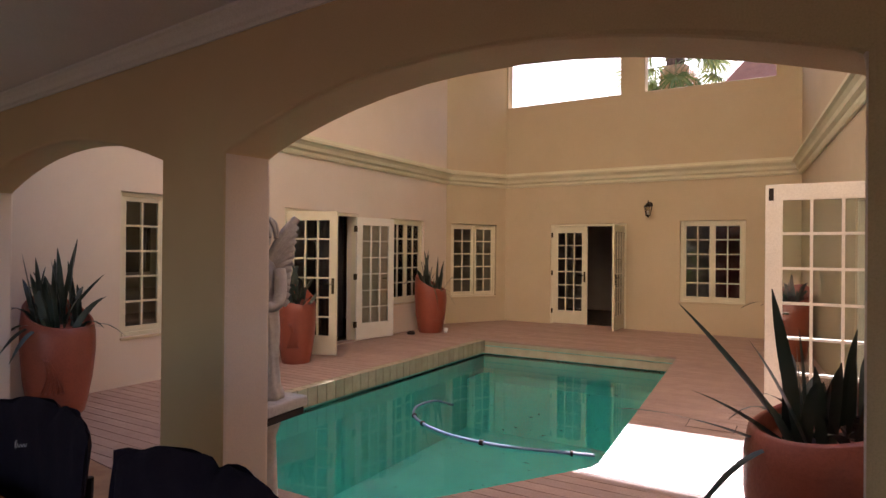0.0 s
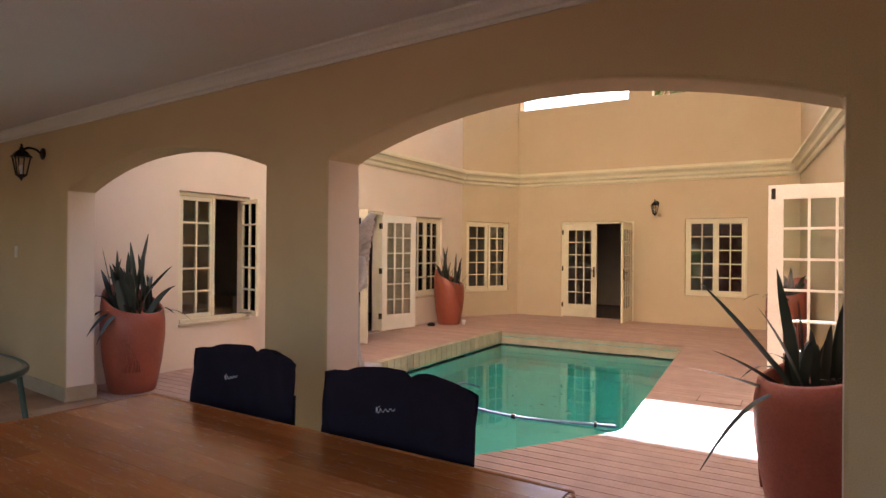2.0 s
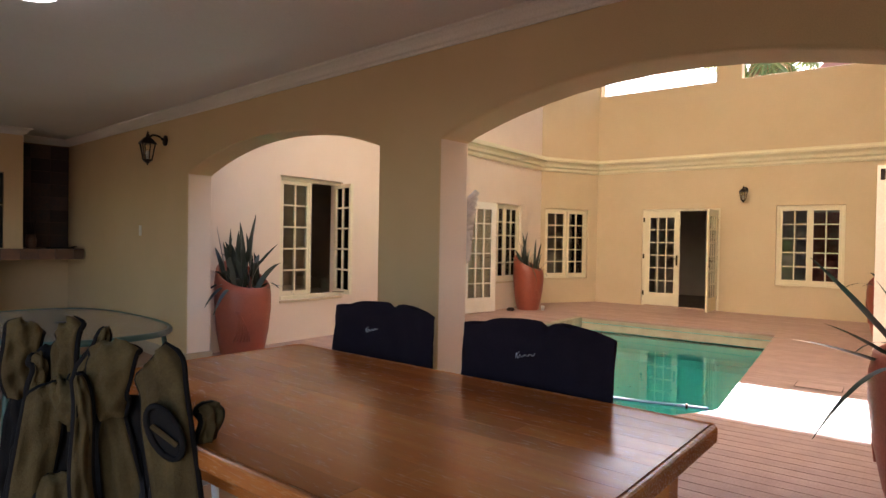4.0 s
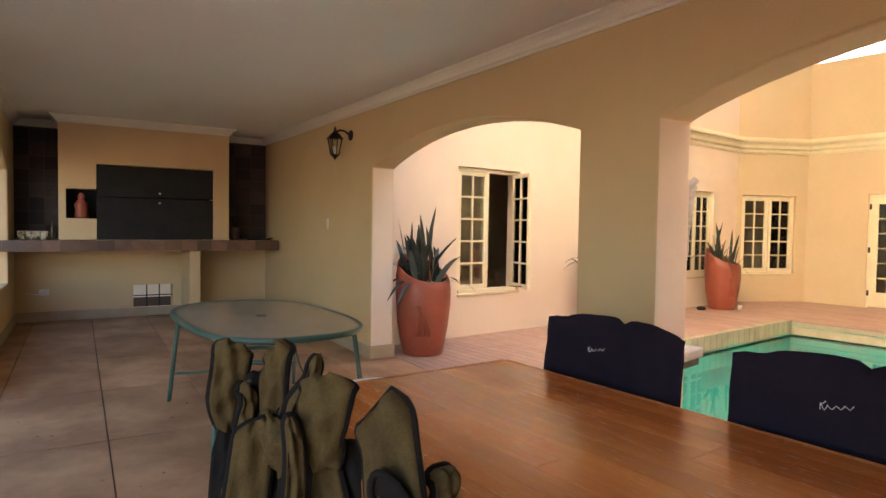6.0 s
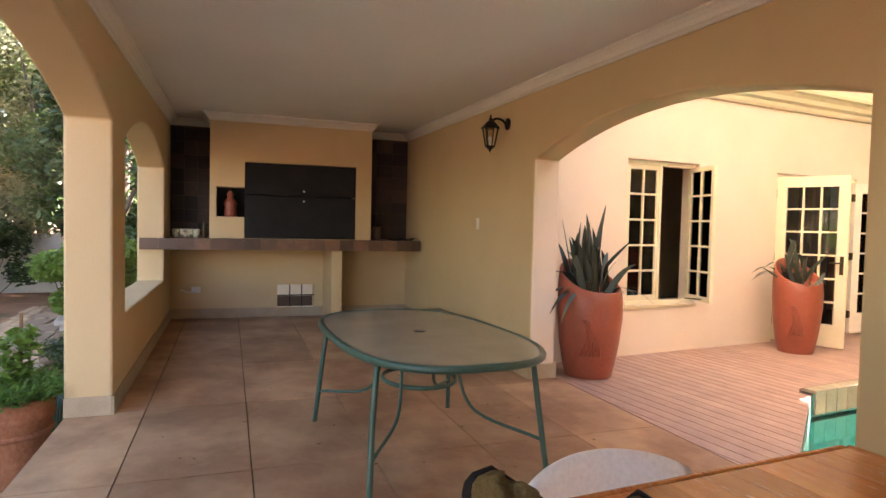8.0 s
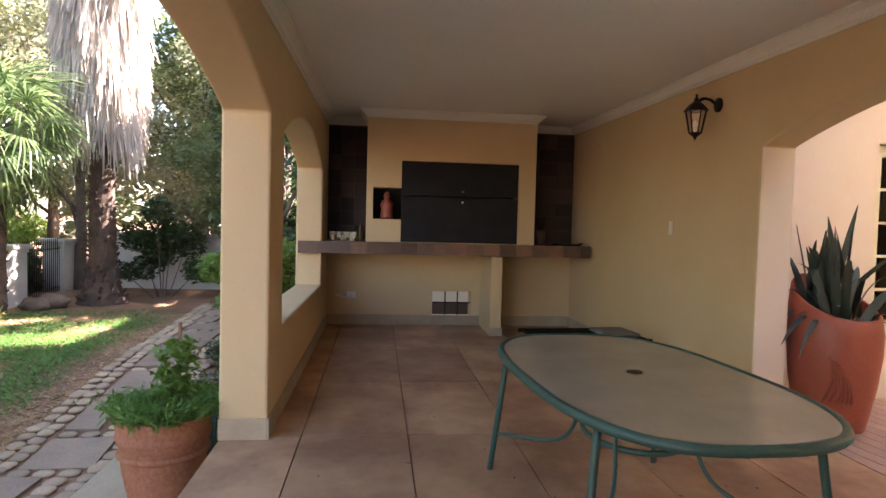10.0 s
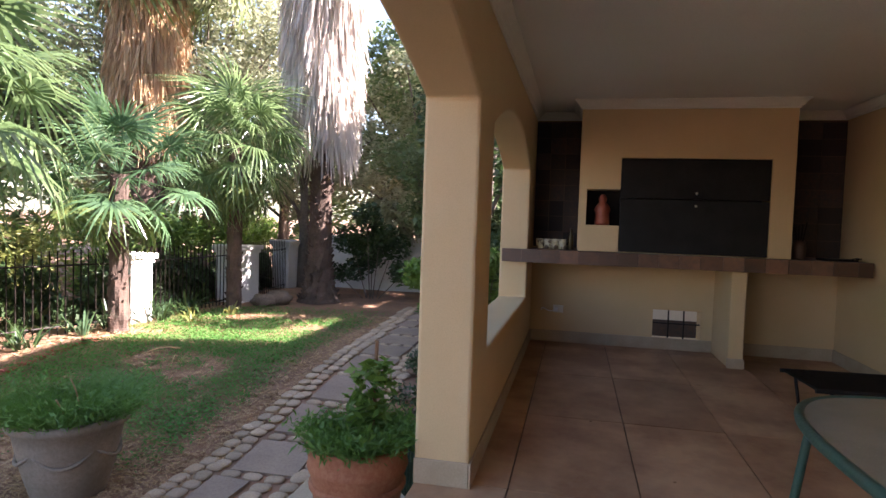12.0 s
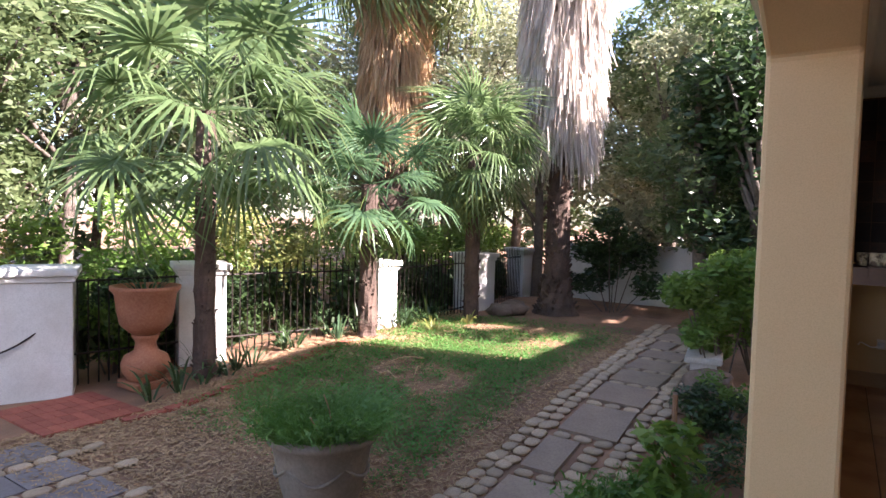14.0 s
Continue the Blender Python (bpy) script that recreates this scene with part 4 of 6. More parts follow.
def folded_chair(m):
    """A folded olive camp chair standing upright, its cloth in slack loops bound in black."""
    root = thing("folded_camp_chair", "folded olive and black canvas camp chair standing upright", "chair", m=m)

    def cloth(x0, z0, x1, z1, w0, w1, depth, yaw=0.0, skew=0.0, mat=OLIVE, bulge=-0.010, curl=0.02):
        """A panel of cloth from (x0, z0) up to its head at (x1, z1)."""
        bm = bmesh.new()
        dx, dz = x1 - x0, z1 - z0
        pts = [(x0, depth, z0), (x0 + dx * 0.35 - 0.006, depth - 0.012, z0 + dz * 0.35), (x0 + dx * 0.75 + 0.006, depth - 0.008, z0 + dz * 0.78), (x1, depth + curl, z1)]
        edge = flap(bm, pts, w0, w1, bulge, 8, (math.cos(radians(yaw)), math.sin(radians(yaw)), 0), skew, 0.012)
        bmesh.ops.recalc_face_normals(bm, faces=bm.faces)
        if mat is not OLIVE:
            return part("mesh_lining", bm, mat, root, "black mesh lining", smooth=True)
        pn = part("cloth_panel", bm, mat, root, "olive canvas panel", smooth=True)
        part("binding", tube(edge, 0.0085, 6, closed=True), BLACK_CLOTH, pn, "black edge binding", smooth=True)
        return pn

    # back corners and head of the folded seat
    cloth(-0.248, 0.915, -0.246, 1.100, 0.058, 0.082, 0.128, 25, -0.012)
    cloth(-0.118, 0.88, -0.128, 1.105, 0.044, 0.068, 0.09, -15, 0.018)
    cloth(-0.075, 0.96, -0.030, 1.095, 0.050, 0.018, 0.07, 30, curl=0.01)
    cloth(0.014, 0.895, 0.012, 1.062, 0.072, 0.124, -0.008, -8, 0.004, bulge=-0.018)
    # the long arm panel with the cup holder
    cloth(0.262, 0.46, 0.150, 1.062, 0.100, 0.100, -0.173, -12, 0.030)
    cloth(0.262, 0.80, 0.258, 0.940, 0.036, 0.056, -0.12, 35, curl=0.0)
    # front folds, standing in front of the frame
    cloth(-0.170, 0.90, -0.196, 1.030, 0.050, 0.022, 0.075, 50, curl=0.0)
    cloth(-0.185, 0.52, -0.150, 0.960, 0.085, 0.085, 0.020, 20, 0.006)
    cloth(-0.070, 0.87, -0.110, 0.955, 0.040, 0.090, 0.024, -25, -0.015, curl=0.03)
    cloth(-0.020, 0.62, -0.045, 1.005, 0.052, 0.026, -0.053, 20, curl=-0.005)
    cloth(0.085, 0.50, -0.005, 0.930, 0.130, 0.040, 0.012, -10)
    cloth(-0.118, 0.50, -0.118, 0.740, 0.060, 0.090, 0.0, 15)
    cloth(0.060, 0.40, 0.030, 0.640, 0.120, 0.110, -0.02, -10)
    cloth(-0.245, 0.35, -0.222, 0.800, 0.055, 0.060, 0.088, 10)
    # black mesh between them
    for x0, z0, x1, z1, w, depth in ((-0.262, 0.60, -0.256, 0.935, 0.062, 0.145), (-0.162, 0.70, -0.172, 1.045, 0.070, 0.105), (-0.089, 0.60, -0.100, 0.975, 0.062, 0.065),
                                     (0.145, 0.50, 0.060, 0.925, 0.100, 0.030), (-0.186, 0.35, -0.186, 0.800, 0.120, 0.10), (0.141, 0.35, 0.151, 0.720, 0.080, -0.06), (-0.030, 0.40, -0.030, 0.900, 0.150, 0.085)):
        cloth(x0, z0, x1, z1, w, w, depth, mat=BLACK_CLOTH)
    ring = [(0.186 + 0.036 * math.cos(a) - 0.02 * math.sin(a), -0.222 - 0.012 * math.cos(a), 0.906 + 0.060 * math.sin(a)) for a in [i * math.pi / 12 for i in range(24)]]
    part("cup_ring", tube(ring, 0.007, 6, closed=True), BLACK_CLOTH, root, "black cup-holder ring", smooth=True)
    bm = bmesh.new()
    bm.faces.new([bm.verts.new((0.186 + (x - 0.186) * 0.94, y + 0.004, 0.906 + (z - 0.906) * 0.94)) for x, y, z in ring])
    pouch = part("cup_pouch", bm, BLACK_CLOTH, root, "dark mesh cup pouch")
    pouch.modifiers.new("thickness", "SOLIDIFY").thickness = 0.003
    part("pouch_strap", tube([(0.160, -0.228, 0.925), (0.214, -0.232, 0.880)], 0.006, 6), OLIVE, root)
    part("stud", lathe([(0, 0.004), (0.005, 0.003), (0.006, 0), (0, 0)], 10), WHITE_PLASTIC, root, "small metal stud", m=pose(-0.160, -0.008, 0.88, 90, 0, 0), smooth=True)
    for a, b in (((-0.25, 0.16, -0.004), (-0.10, 0.07, 0.90)), ((-0.10, 0.17, -0.004), (-0.22, 0.14, 0.95)), ((0.20, -0.13, -0.004), (0.06, 0.02, 0.86)), ((0.05, 0.03, -0.004), (0.16, -0.13, 0.98)), ((-0.05, -0.02, -0.004), (-0.03, -0.03, 0.90)), ((-0.17, 0.02, -0.004), (-0.15, 0.05, 0.85))):
        part("tube_leg", tube([a, b], 0.010, 8), STEEL_BLACK, root)
    return root


folded_chair(pose(-2.468, -0.968, 0.004, 0, 0, 55.3))

# ---------------------------------------------------------------- white plastic chair at the table's end
wc = thing("plastic_chair", "white moulded plastic chair pushed against the table end", "chair", m=pose(-3.42, -0.36, 0, 0, 0, 96.9) @ Matrix.Diagonal((1, 1, 0.95, 1)))
bm = bmesh.new()
rows = []
for k in range(9):
    t = k / 8
    row = []
    for i in range(19):
        s = i / 18 * 2 - 1
        z = 0.45 + (0.33 - 0.05 * s * s - 0.02 * abs(s) ** 6) * t
        row.append((0.30 * s * (0.92 + 0.08 * t), 0.10 - 0.09 * s * s + 0.10 * t, z))
    rows.append(row)
fv = [[bm.verts.new(p) for p in r] for r in rows]
for a, b in zip(fv, fv[1:]):
    for i in range(18):
        bm.faces.new((a[i], a[i + 1], b[i + 1], b[i]))
bk = part("backrest", bm, WHITE_PLASTIC, wc, smooth=True)
bk.modifiers.new("thickness", "SOLIDIFY").thickness = 0.02
part("seat", box(-0.24, -0.36, 0.41, 0.24, 0.11, 0.445), WHITE_PLASTIC, wc, bevel=0.02)
for x, y in ((-0.22, -0.33), (0.22, -0.33), (-0.22, 0.12), (0.22, 0.12)):
    part("leg", tube([(x * 0.95, y, 0.42), (x * 1.12, y * 1.1, 0.0)], 0.022, 8, taper=0.7), WHITE_PLASTIC, wc)

# ---------------------------------------------------------------- glass-topped garden table
gt = thing("garden_table", "oblong frosted-glass garden table with green metal frame", "table", m=pose(-5.67, -0.265, 0, 0, 0, 3.0))


def squircle(a, b, n=64, p=2.9):
    out = []
    for i in range(n):
        t = 2 * math.pi * i / n
        c, s = math.cos(t), math.sin(t)
        k = (abs(c) ** p + abs(s) ** p) ** (-1 / p)
        out.append((a * c * k, b * s * k))
    return out


TH = 0.725
hole = [(0.028 * math.cos(i * math.pi / 8), 0.028 * math.sin(i * math.pi / 8)) for i in range(16)]
flat = Matrix.Translation((0, 0, TH)) @ Matrix.Rotation(radians(-90), 4, "X")
part("glass_top", plate(squircle(0.925, 0.525), [hole], 0.008, flat), FROSTED, gt, "frosted glass table top")
part("rim", tube([(x, y, TH - 0.014) for x, y in squircle(0.935, 0.535)], 0.021, 10, closed=True), GREEN_METAL, gt, smooth=True)
part("parasol_ring", lathe([(0.022, TH - 0.002), (0.036, TH - 0.002), (0.036, TH + 0.004), (0.022, TH + 0.004)], 20), IRON, gt)
ring_z = 0.44
part("brace_ring", tube([(0.26 * math.cos(i * math.pi / 16), 0.22 * math.sin(i * math.pi / 16), ring_z) for i in range(32)], 0.014, 8, closed=True), GREEN_METAL, gt, smooth=True)
for sx in (-1, 1):
    for sy in (-1, 1):
        part("leg", tube(curve_points([(sx * 0.60, sy * 0.44, TH - 0.03), (sx * 0.63, sy * 0.47, 0.4), (sx * 0.70, sy * 0.50, 0.0)], 4), 0.017, 8), GREEN_METAL, gt, smooth=True)
        part("brace", tube(curve_points([(sx * 0.18, sy * 0.17, TH - 0.03), (sx * 0.20, sy * 0.18, 0.50), (sx * 0.32, sy * 0.24, 0.30), (sx * 0.66, sy * 0.48, 0.22)], 6), 0.010, 8), GREEN_METAL, gt, smooth=True)

GREY_CUSHION = material("grey_cushion_cloth", (0.20, 0.19, 0.17), (0.15, 0.14, 0.125), 0.9, 6, 200, 0.3)
# a low black camp stretcher beyond the table
bc = thing("camp_stretcher", "low black folding camp stretcher standing against the wall", "stretcher", m=pose(-8.35, 0.42, 0, 0, 0, 4))
part("canvas", box(-0.28, -0.50, 0.385, 0.28, 0.52, 0.405), BLACK_CLOTH, bc, bevel=0.006)
part("cushion", box(-0.18, 0.14, 0.406, 0.2, 0.48, 0.44), GREY_CUSHION, bc, "dull grey folded cushion", bevel=0.03)
for x in (-0.28, 0.28):
    part("side_rail", tube([(x, -0.52, 0.395), (x, 0.54, 0.395)], 0.016, 8), STEEL_BLACK, bc)
    for y in (-0.42, 0.42):
        part("leg", tube([(x, y, 0.39), (x * 0.9, y + 0.05, 0.0)], 0.012, 8), STEEL_BLACK, bc)


# ---------------------------------------------------------------- wall lanterns
def lantern(m, size=1.0):
    root = thing("wall_lantern", "black wrought-iron wall lantern with clear panes", "wall lamp", "wall lanterns", m=m @ Matrix.Scale(size, 4))
    bm = lathe([(0.0, 0.0), (0.055, 0.0), (0.055, 0.012), (0.035, 0.022), (0.0, 0.024)], 16)
    part("back_plate", bm, IRON, root, m=pose(0, 0, 0.0, 90, 0, 0), smooth=True)
    part("arm", tube(curve_points([(0, -0.02, 0), (0, -0.07, 0.035), (0, -0.13, 0.04), (0, -0.17, 0.01)], 6), 0.011, 8), IRON, root, smooth=True)
    c = (0, -0.18)
    part("roof", lathe([(0.0, 0.05), (0.014, 0.045), (0.018, 0.02), (0.045, 0.0), (0.085, -0.045), (0.092, -0.055), (0.07, -0.058), (0.0, -0.058)], 6, centre=c), IRON, root)
    part("finial", lathe([(0, 0.075), (0.012, 0.062), (0.007, 0.05), (0.0, 0.048)], 8, centre=c), IRON, root, smooth=True)
    part("glazing", lathe([(0.070, -0.059), (0.040, -0.22)], 6, centre=c), LAMP_GLASS, root, "clear lantern panes")
    for i in range(6):
        a = i * math.pi / 3
        part("rib", tube([(0.073 * math.cos(a), c[1] + 0.073 * math.sin(a), -0.055), (0.042 * math.cos(a), c[1] + 0.042 * math.sin(a), -0.222)], 0.0055, 6), IRON, root)
    part("base_cup", lathe([(0.0, -0.275), (0.006, -0.265), (0.012, -0.25), (0.03, -0.235), (0.046, -0.222), (0.046, -0.214), (0.0, -0.214)], 12, centre=c), IRON, root, smooth=True)
    part("bulb", lathe([(0.0, -0.12), (0.014, -0.13), (0.02, -0.15), (0.012, -0.19), (0.012, -0.212), (0.0, -0.213)], 10, centre=c), WHITE_PLASTIC, root, smooth=True)
    return root


lantern(pose(-7.58, YP, 2.38), 1.05)
lantern(CF @ pose(3.85, VN, 2.46), 1.0)

# round opal ceiling lamp, switched on
OPAL = material("opal_glass", (0.88, 0.87, 0.86), (0.85, 0.84, 0.83), 0.3, 4, 60, 0.0)
OPAL.node_tree.nodes["Principled BSDF"].inputs["Emission Color"].default_value = (1.0, 0.95, 0.97, 1)
OPAL.node_tree.nodes["Principled BSDF"].inputs["Emission Strength"].default_value = 0.9
lamp_z = ceil_z(-4.51)
cl_ = thing("ceiling_lamp", "round white opal glass lamp on the veranda ceiling", "ceiling lamp", m=pose(-4.51, -0.73, lamp_z) @ Matrix.Diagonal((0.85, 0.85, 0.8, 1)))
part("base_ring", lathe([(0.0, 0.0), (0.235, 0.0), (0.24, -0.012), (0.225, -0.022), (0.0, -0.022)], 40), FRAME_WHITE, cl_, smooth=True)
part("shade", lathe([(0.215, -0.0225), (0.205, -0.05), (0.165, -0.08), (0.09, -0.10), (0.0, -0.105)], 40), OPAL, cl_, "white opal glass bowl", smooth=True)

# ---------------------------------------------------------------- small fittings and clutter
sw = thing("light_switch", "small cream light switch on the wall", "switch", m=pose(-8.28, YP, 1.40))
part("plate", box(-0.035, -0.008, -0.06, 0.035, 0, 0.06), FRAME_WHITE, sw, bevel=0.003)
part("rocker", box(-0.012, -0.012, -0.02, 0.012, -0.008, 0.02), FRAME_WHITE, sw)
so = thing("wall_socket", "white wall socket with a plug and lead", "socket", m=pose(XB, -1.80, 0.40))
part("plate", box(0, -0.06, -0.045, 0.01, 0.06, 0.045), FRAME_WHITE, so, bevel=0.003)
part("plug", box(0.01, -0.05, -0.03, 0.05, 0.0, 0.02), WHITE_PLASTIC, so, bevel=0.006)
part("lead", tube(curve_points([(0.05, -0.03, -0.01), (0.09, -0.10, -0.02), (0.06, -0.18, 0.01), (0.03, -0.20, -0.02)], 5), 0.006, 6), WHITE_PLASTIC, so)

MUG = material("mug_glaze", (0.62, 0.55, 0.36), (0.16, 0.12, 0.08), 0.35, 14, 60, 0.02, lo=0.5, hi=0.56)
for i, (yy, xx) in enumerate(((-2.02, -10.62), (-1.93, -10.60), (-1.85, -10.64), (-1.77, -10.60))):
    cup = thing("mug", "cream mug with a dark pattern on the slate ledge", "mug", "mugs on the ledge", m=pose(xx, yy, 1.1395, 0, 0, 40 * i))
    part("body", lathe([(0.034, 0), (0.04, 0.006), (0.042, 0.11), (0.039, 0.11), (0.037, 0.012), (0, 0.01)], 18), MUG, cup, smooth=True)
    part("handle", tube(curve_points([(0.04, 0, 0.09), (0.068, 0, 0.085), (0.068, 0, 0.04), (0.04, 0, 0.03)], 4), 0.006, 6), MUG, cup, smooth=True)
fg = part("figurine", lathe([(0.0, 0.0), (0.075, 0.0), (0.08, 0.03), (0.07, 0.12), (0.085, 0.17), (0.06, 0.22), (0.035, 0.24), (0.045, 0.29), (0.02, 0.33), (0, 0.335)], 20), TERRACOTTA, None, m=pose(-10.50, -1.36, 1.421), smooth=True)
tagged(fg, "red clay lantern figure standing in the dark niche", "figurine")
vase = thing("utensil_jar", "brown jar of barbecue tools on the ledge", "jar", m=pose(-10.55, 0.60, 1.1395))
part("jar", lathe([(0.05, 0), (0.06, 0.01), (0.065, 0.12), (0.05, 0.19), (0.045, 0.19), (0.05, 0.11), (0, 0.02)], 18), SLATE_LEDGE, vase, smooth=True)
for i in range(4):
    part("tool", tube([(0.01 * i - 0.02, 0, 0.03), (0.05 * i - 0.06, 0.02 * i - 0.03, 0.32 + 0.02 * i)], 0.006, 6), IRON, vase)
tray = thing("tray", "flat black grill tray on the ledge", "tray", m=pose(-10.5, 0.93, 1.1395))
part("pan", box(-0.12, -0.15, 0, 0.12, 0.15, 0.02), STEEL_BLACK, tray, bevel=0.006)
part("grip", tube([(-0.05, 0.15, 0.02), (-0.05, 0.2, 0.03), (0.05, 0.2, 0.03), (0.05, 0.15, 0.02)], 0.006, 6), IRON, tray)
bot = part("bottle", lathe([(0.03, 0), (0.034, 0.006), (0.034, 0.13), (0.014, 0.18), (0.013, 0.23), (0.0, 0.232)], 16), BRASS, None, m=pose(-10.62, -1.68, 1.1395), smooth=True)
tagged(bot, "small brown bottle on the slate ledge", "bottle")
for u, v, g in ((0.30, 5.45, 0), (0.72, 5.98, 1)):
    if g == 0:
        ob = part("pool_float", lathe([(0.0, 0), (0.07, 0.0), (0.08, 0.03), (0.05, 0.06), (0, 0.065)], 16), IRON, None, m=CF @ pose(u, v, 0), smooth=True)
        tagged(ob, "dark pool chlorine float lying on the deck", "pool float")
    else:
        ob = part("cup", lathe([(0.03, 0), (0.04, 0.09), (0.036, 0.09), (0.027, 0.006), (0, 0.005)], 16), WHITE_PLASTIC, None, m=CF @ pose(u, v, 0), smooth=True)
        tagged(ob, "small white cup beside the planter", "cup")
hatch = thing("deck_hatch", "inspection hatch set flush in the deck boards", "hatch", kind="structure", m=CF @ pose(5.72, 2.05, 0))
part("lid", box(-0.19, -0.12, 0.001, 0.19, 0.12, 0.005), DECK, hatch)
for a, b, c, d in ((-0.197, -0.127, 0.197, -0.121), (-0.197, 0.121, 0.197, 0.127), (-0.197, -0.121, -0.191, 0.121), (0.191, -0.121, 0.197, 0.121)):
    part("joint", box(a, b, 0.001, c, d, 0.003), DECK_GAP, hatch)

# dry leaf bits blown over the veranda floor
rnd = random.Random(15)
v, fc = [], []
for i in range(90):
    x, y = rnd.uniform(-8.5, -3.2), rnd.uniform(-2.0, 1.1)
    if -3.3 < x and y > -1.2:
        continue
    a, s = rnd.uniform(0, 6.28), rnd.uniform(0.008, 0.024)
    k = len(v)
    c, d = math.cos(a) * s, math.sin(a) * s
    v += [(x - c, y - d, 0.003), (x + d * 0.3, y - c * 0.3, 0.006), (x + c, y + d, 0.004), (x - d * 0.3, y + c * 0.3, 0.002)]
    fc.append((k, k + 1, k + 2, k + 3))
LITTER = material("dry_leaf", (0.30, 0.19, 0.09), (0.16, 0.09, 0.05), 0.9, 5, 40, 0.1, island=0.6)
me = bpy.data.meshes.new("litter")
me.from_pydata(v, [], fc)
me.materials.append(LITTER)
tagged(part("leaf_litter", me, None, None), "small dry leaf bits on the floor tiles", "leaf litter", kind="stuff")
# leaves drifting on the pool
v, fc = [], []
for i in range(120):
    u, w = (rnd.gauss(3.9, 0.5), rnd.gauss(1.9, 0.45)) if i % 3 else (rnd.uniform(2.0, 4.8), rnd.uniform(0.6, 5.0))
    p = CF @ Vector((u, w, -0.231 if i % 4 == 0 else -1.34))
    if not (1.9 < u < 4.8 and -0.3 < w < 4.8):
        continue
    a, s = rnd.uniform(0, 6.28), rnd.uniform(0.012, 0.045)
    k = len(v)
    c, d = math.cos(a) * s, math.sin(a) * s
    v += [(p.x - c, p.y - d, p.z), (p.x + d * 0.25, p.y - c * 0.25, p.z + 0.002), (p.x + c, p.y + d, p.z), (p.x - d * 0.25, p.y + c * 0.25, p.z + 0.001)]
    fc.append((k, k + 1, k + 2, k + 3))
me = bpy.data.meshes.new("pool_leaves")
me.from_pydata(v, [], fc)
me.materials.append(SOIL)
tagged(part("pool_leaf_litter", me, None, None), "dark leaves floating on and sunk in the pool", "leaf litter", kind="stuff")

# ---------------------------------------------------------------- garden ground
def ground_z(x, y):
    k = min(1.0, max(0.0, (-8.0 - x) / 3.5))
    return -0.80 + 0.38 * k * k * (3 - 2 * k)


def lawn_mask(x, y):
    """How green the lawn is here: 0 bare, 1 grass."""
    if not (-16.5 < x < -6.9 and -8.5 < y < -4.75):
        return 0.0
    n = noise.noise(Vector((x * 0.9, y * 0.9, 3.1))) + 0.6 * noise.noise(Vector((x * 2.3, y * 2.3, 7.7))) + 0.3 * noise.noise(Vector((x * 6.0, y * 6.0, 1.7)))
    near = min(1.0, max(0.0, (-8.0 - x) / 0.9)) * min(1.0, (y + 8.6) / 0.5) * min(1.0, max(0, (-4.95 - y) / 0.45))
    far = min(1.0, max(0.0, (x + 15.0) / 1.5))
    return max(0.0, min(1.0, (0.85 + n * 1.7) * 1.2)) * near * far


GRASS_BED = material("garden_soil", (0.32, 0.165, 0.095), (0.20, 0.105, 0.062), 0.95, 1.3, 55, 0.8, colour3=(0.26, 0.17, 0.10), lo=0.4, hi=0.62, bump_dist=0.02)
gx = [-400, -150, -60, -40, -30] + [-26 + 0.5 * i for i in range(65)] + [10, 25, 60, 150, 400]
gy = [-400, -150, -60, -40, -30] + [-26 + 0.5 * i for i in range(47)] + [-2.44, 4, 9, 16, 30, 60, 150, 400]
bm = bmesh.new()
grid = {}
for i, x in enumerate(gx):
    for j, y in enumerate(gy):
        grid[i, j] = bm.verts.new((x, y, ground_z(x, y) - 0.012 + (0.03 * noise.noise(Vector((x * 0.7, y * 0.7, 0))) if -20 < x < 4 and y < -5 else 0)))
for i in range(len(gx) - 1):
    for j in range(len(gy) - 1):
        if gx[i] >= -13 and gx[i + 1] <= 4 and gy[j] >= -2.45 and gy[j + 1] <= 16.1:
            continue
        bm.faces.new((grid[i, j], grid[i + 1, j], grid[i + 1, j + 1], grid[i, j + 1]))
structure("ground", bm, GRASS_BED, "bare reddish garden soil round a patchy lawn", category="ground", smooth=True)
# two unseen blocks, sized for the sun patch and shade on the lawn
structure("lawn_shade_block", box(-21, 2.2, -0.7, -13.62, 11, 5.1), PLASTER, "unseen plastered block that bounds the sun patch on the lawn", category="house wall")
structure("lawn_shade_block_near", box(-13.4, 1.45, -0.7, XB - 1.15, 3.2, 6.6), PLASTER, "unseen plastered block beside the barbecue end, added to shade the lawn", category="house wall")
# unseen roof; its near edge is placed to dim the court
structure("court_shade_roof", box(-0.25, 1.75, HT, 7.3, VN + 0.25, HT + 0.15, None, CF), CEILING, "unseen flat roof over the far part of the court, added to hold back light", category="roof")


# ---------------------------------------------------------------- loose geometry from numpy
def cloud_mesh(name, verts, faces, mat):
    me = bpy.data.meshes.new(name)
    me.from_pydata(verts, [], faces)
    me.materials.append(mat)
    return me


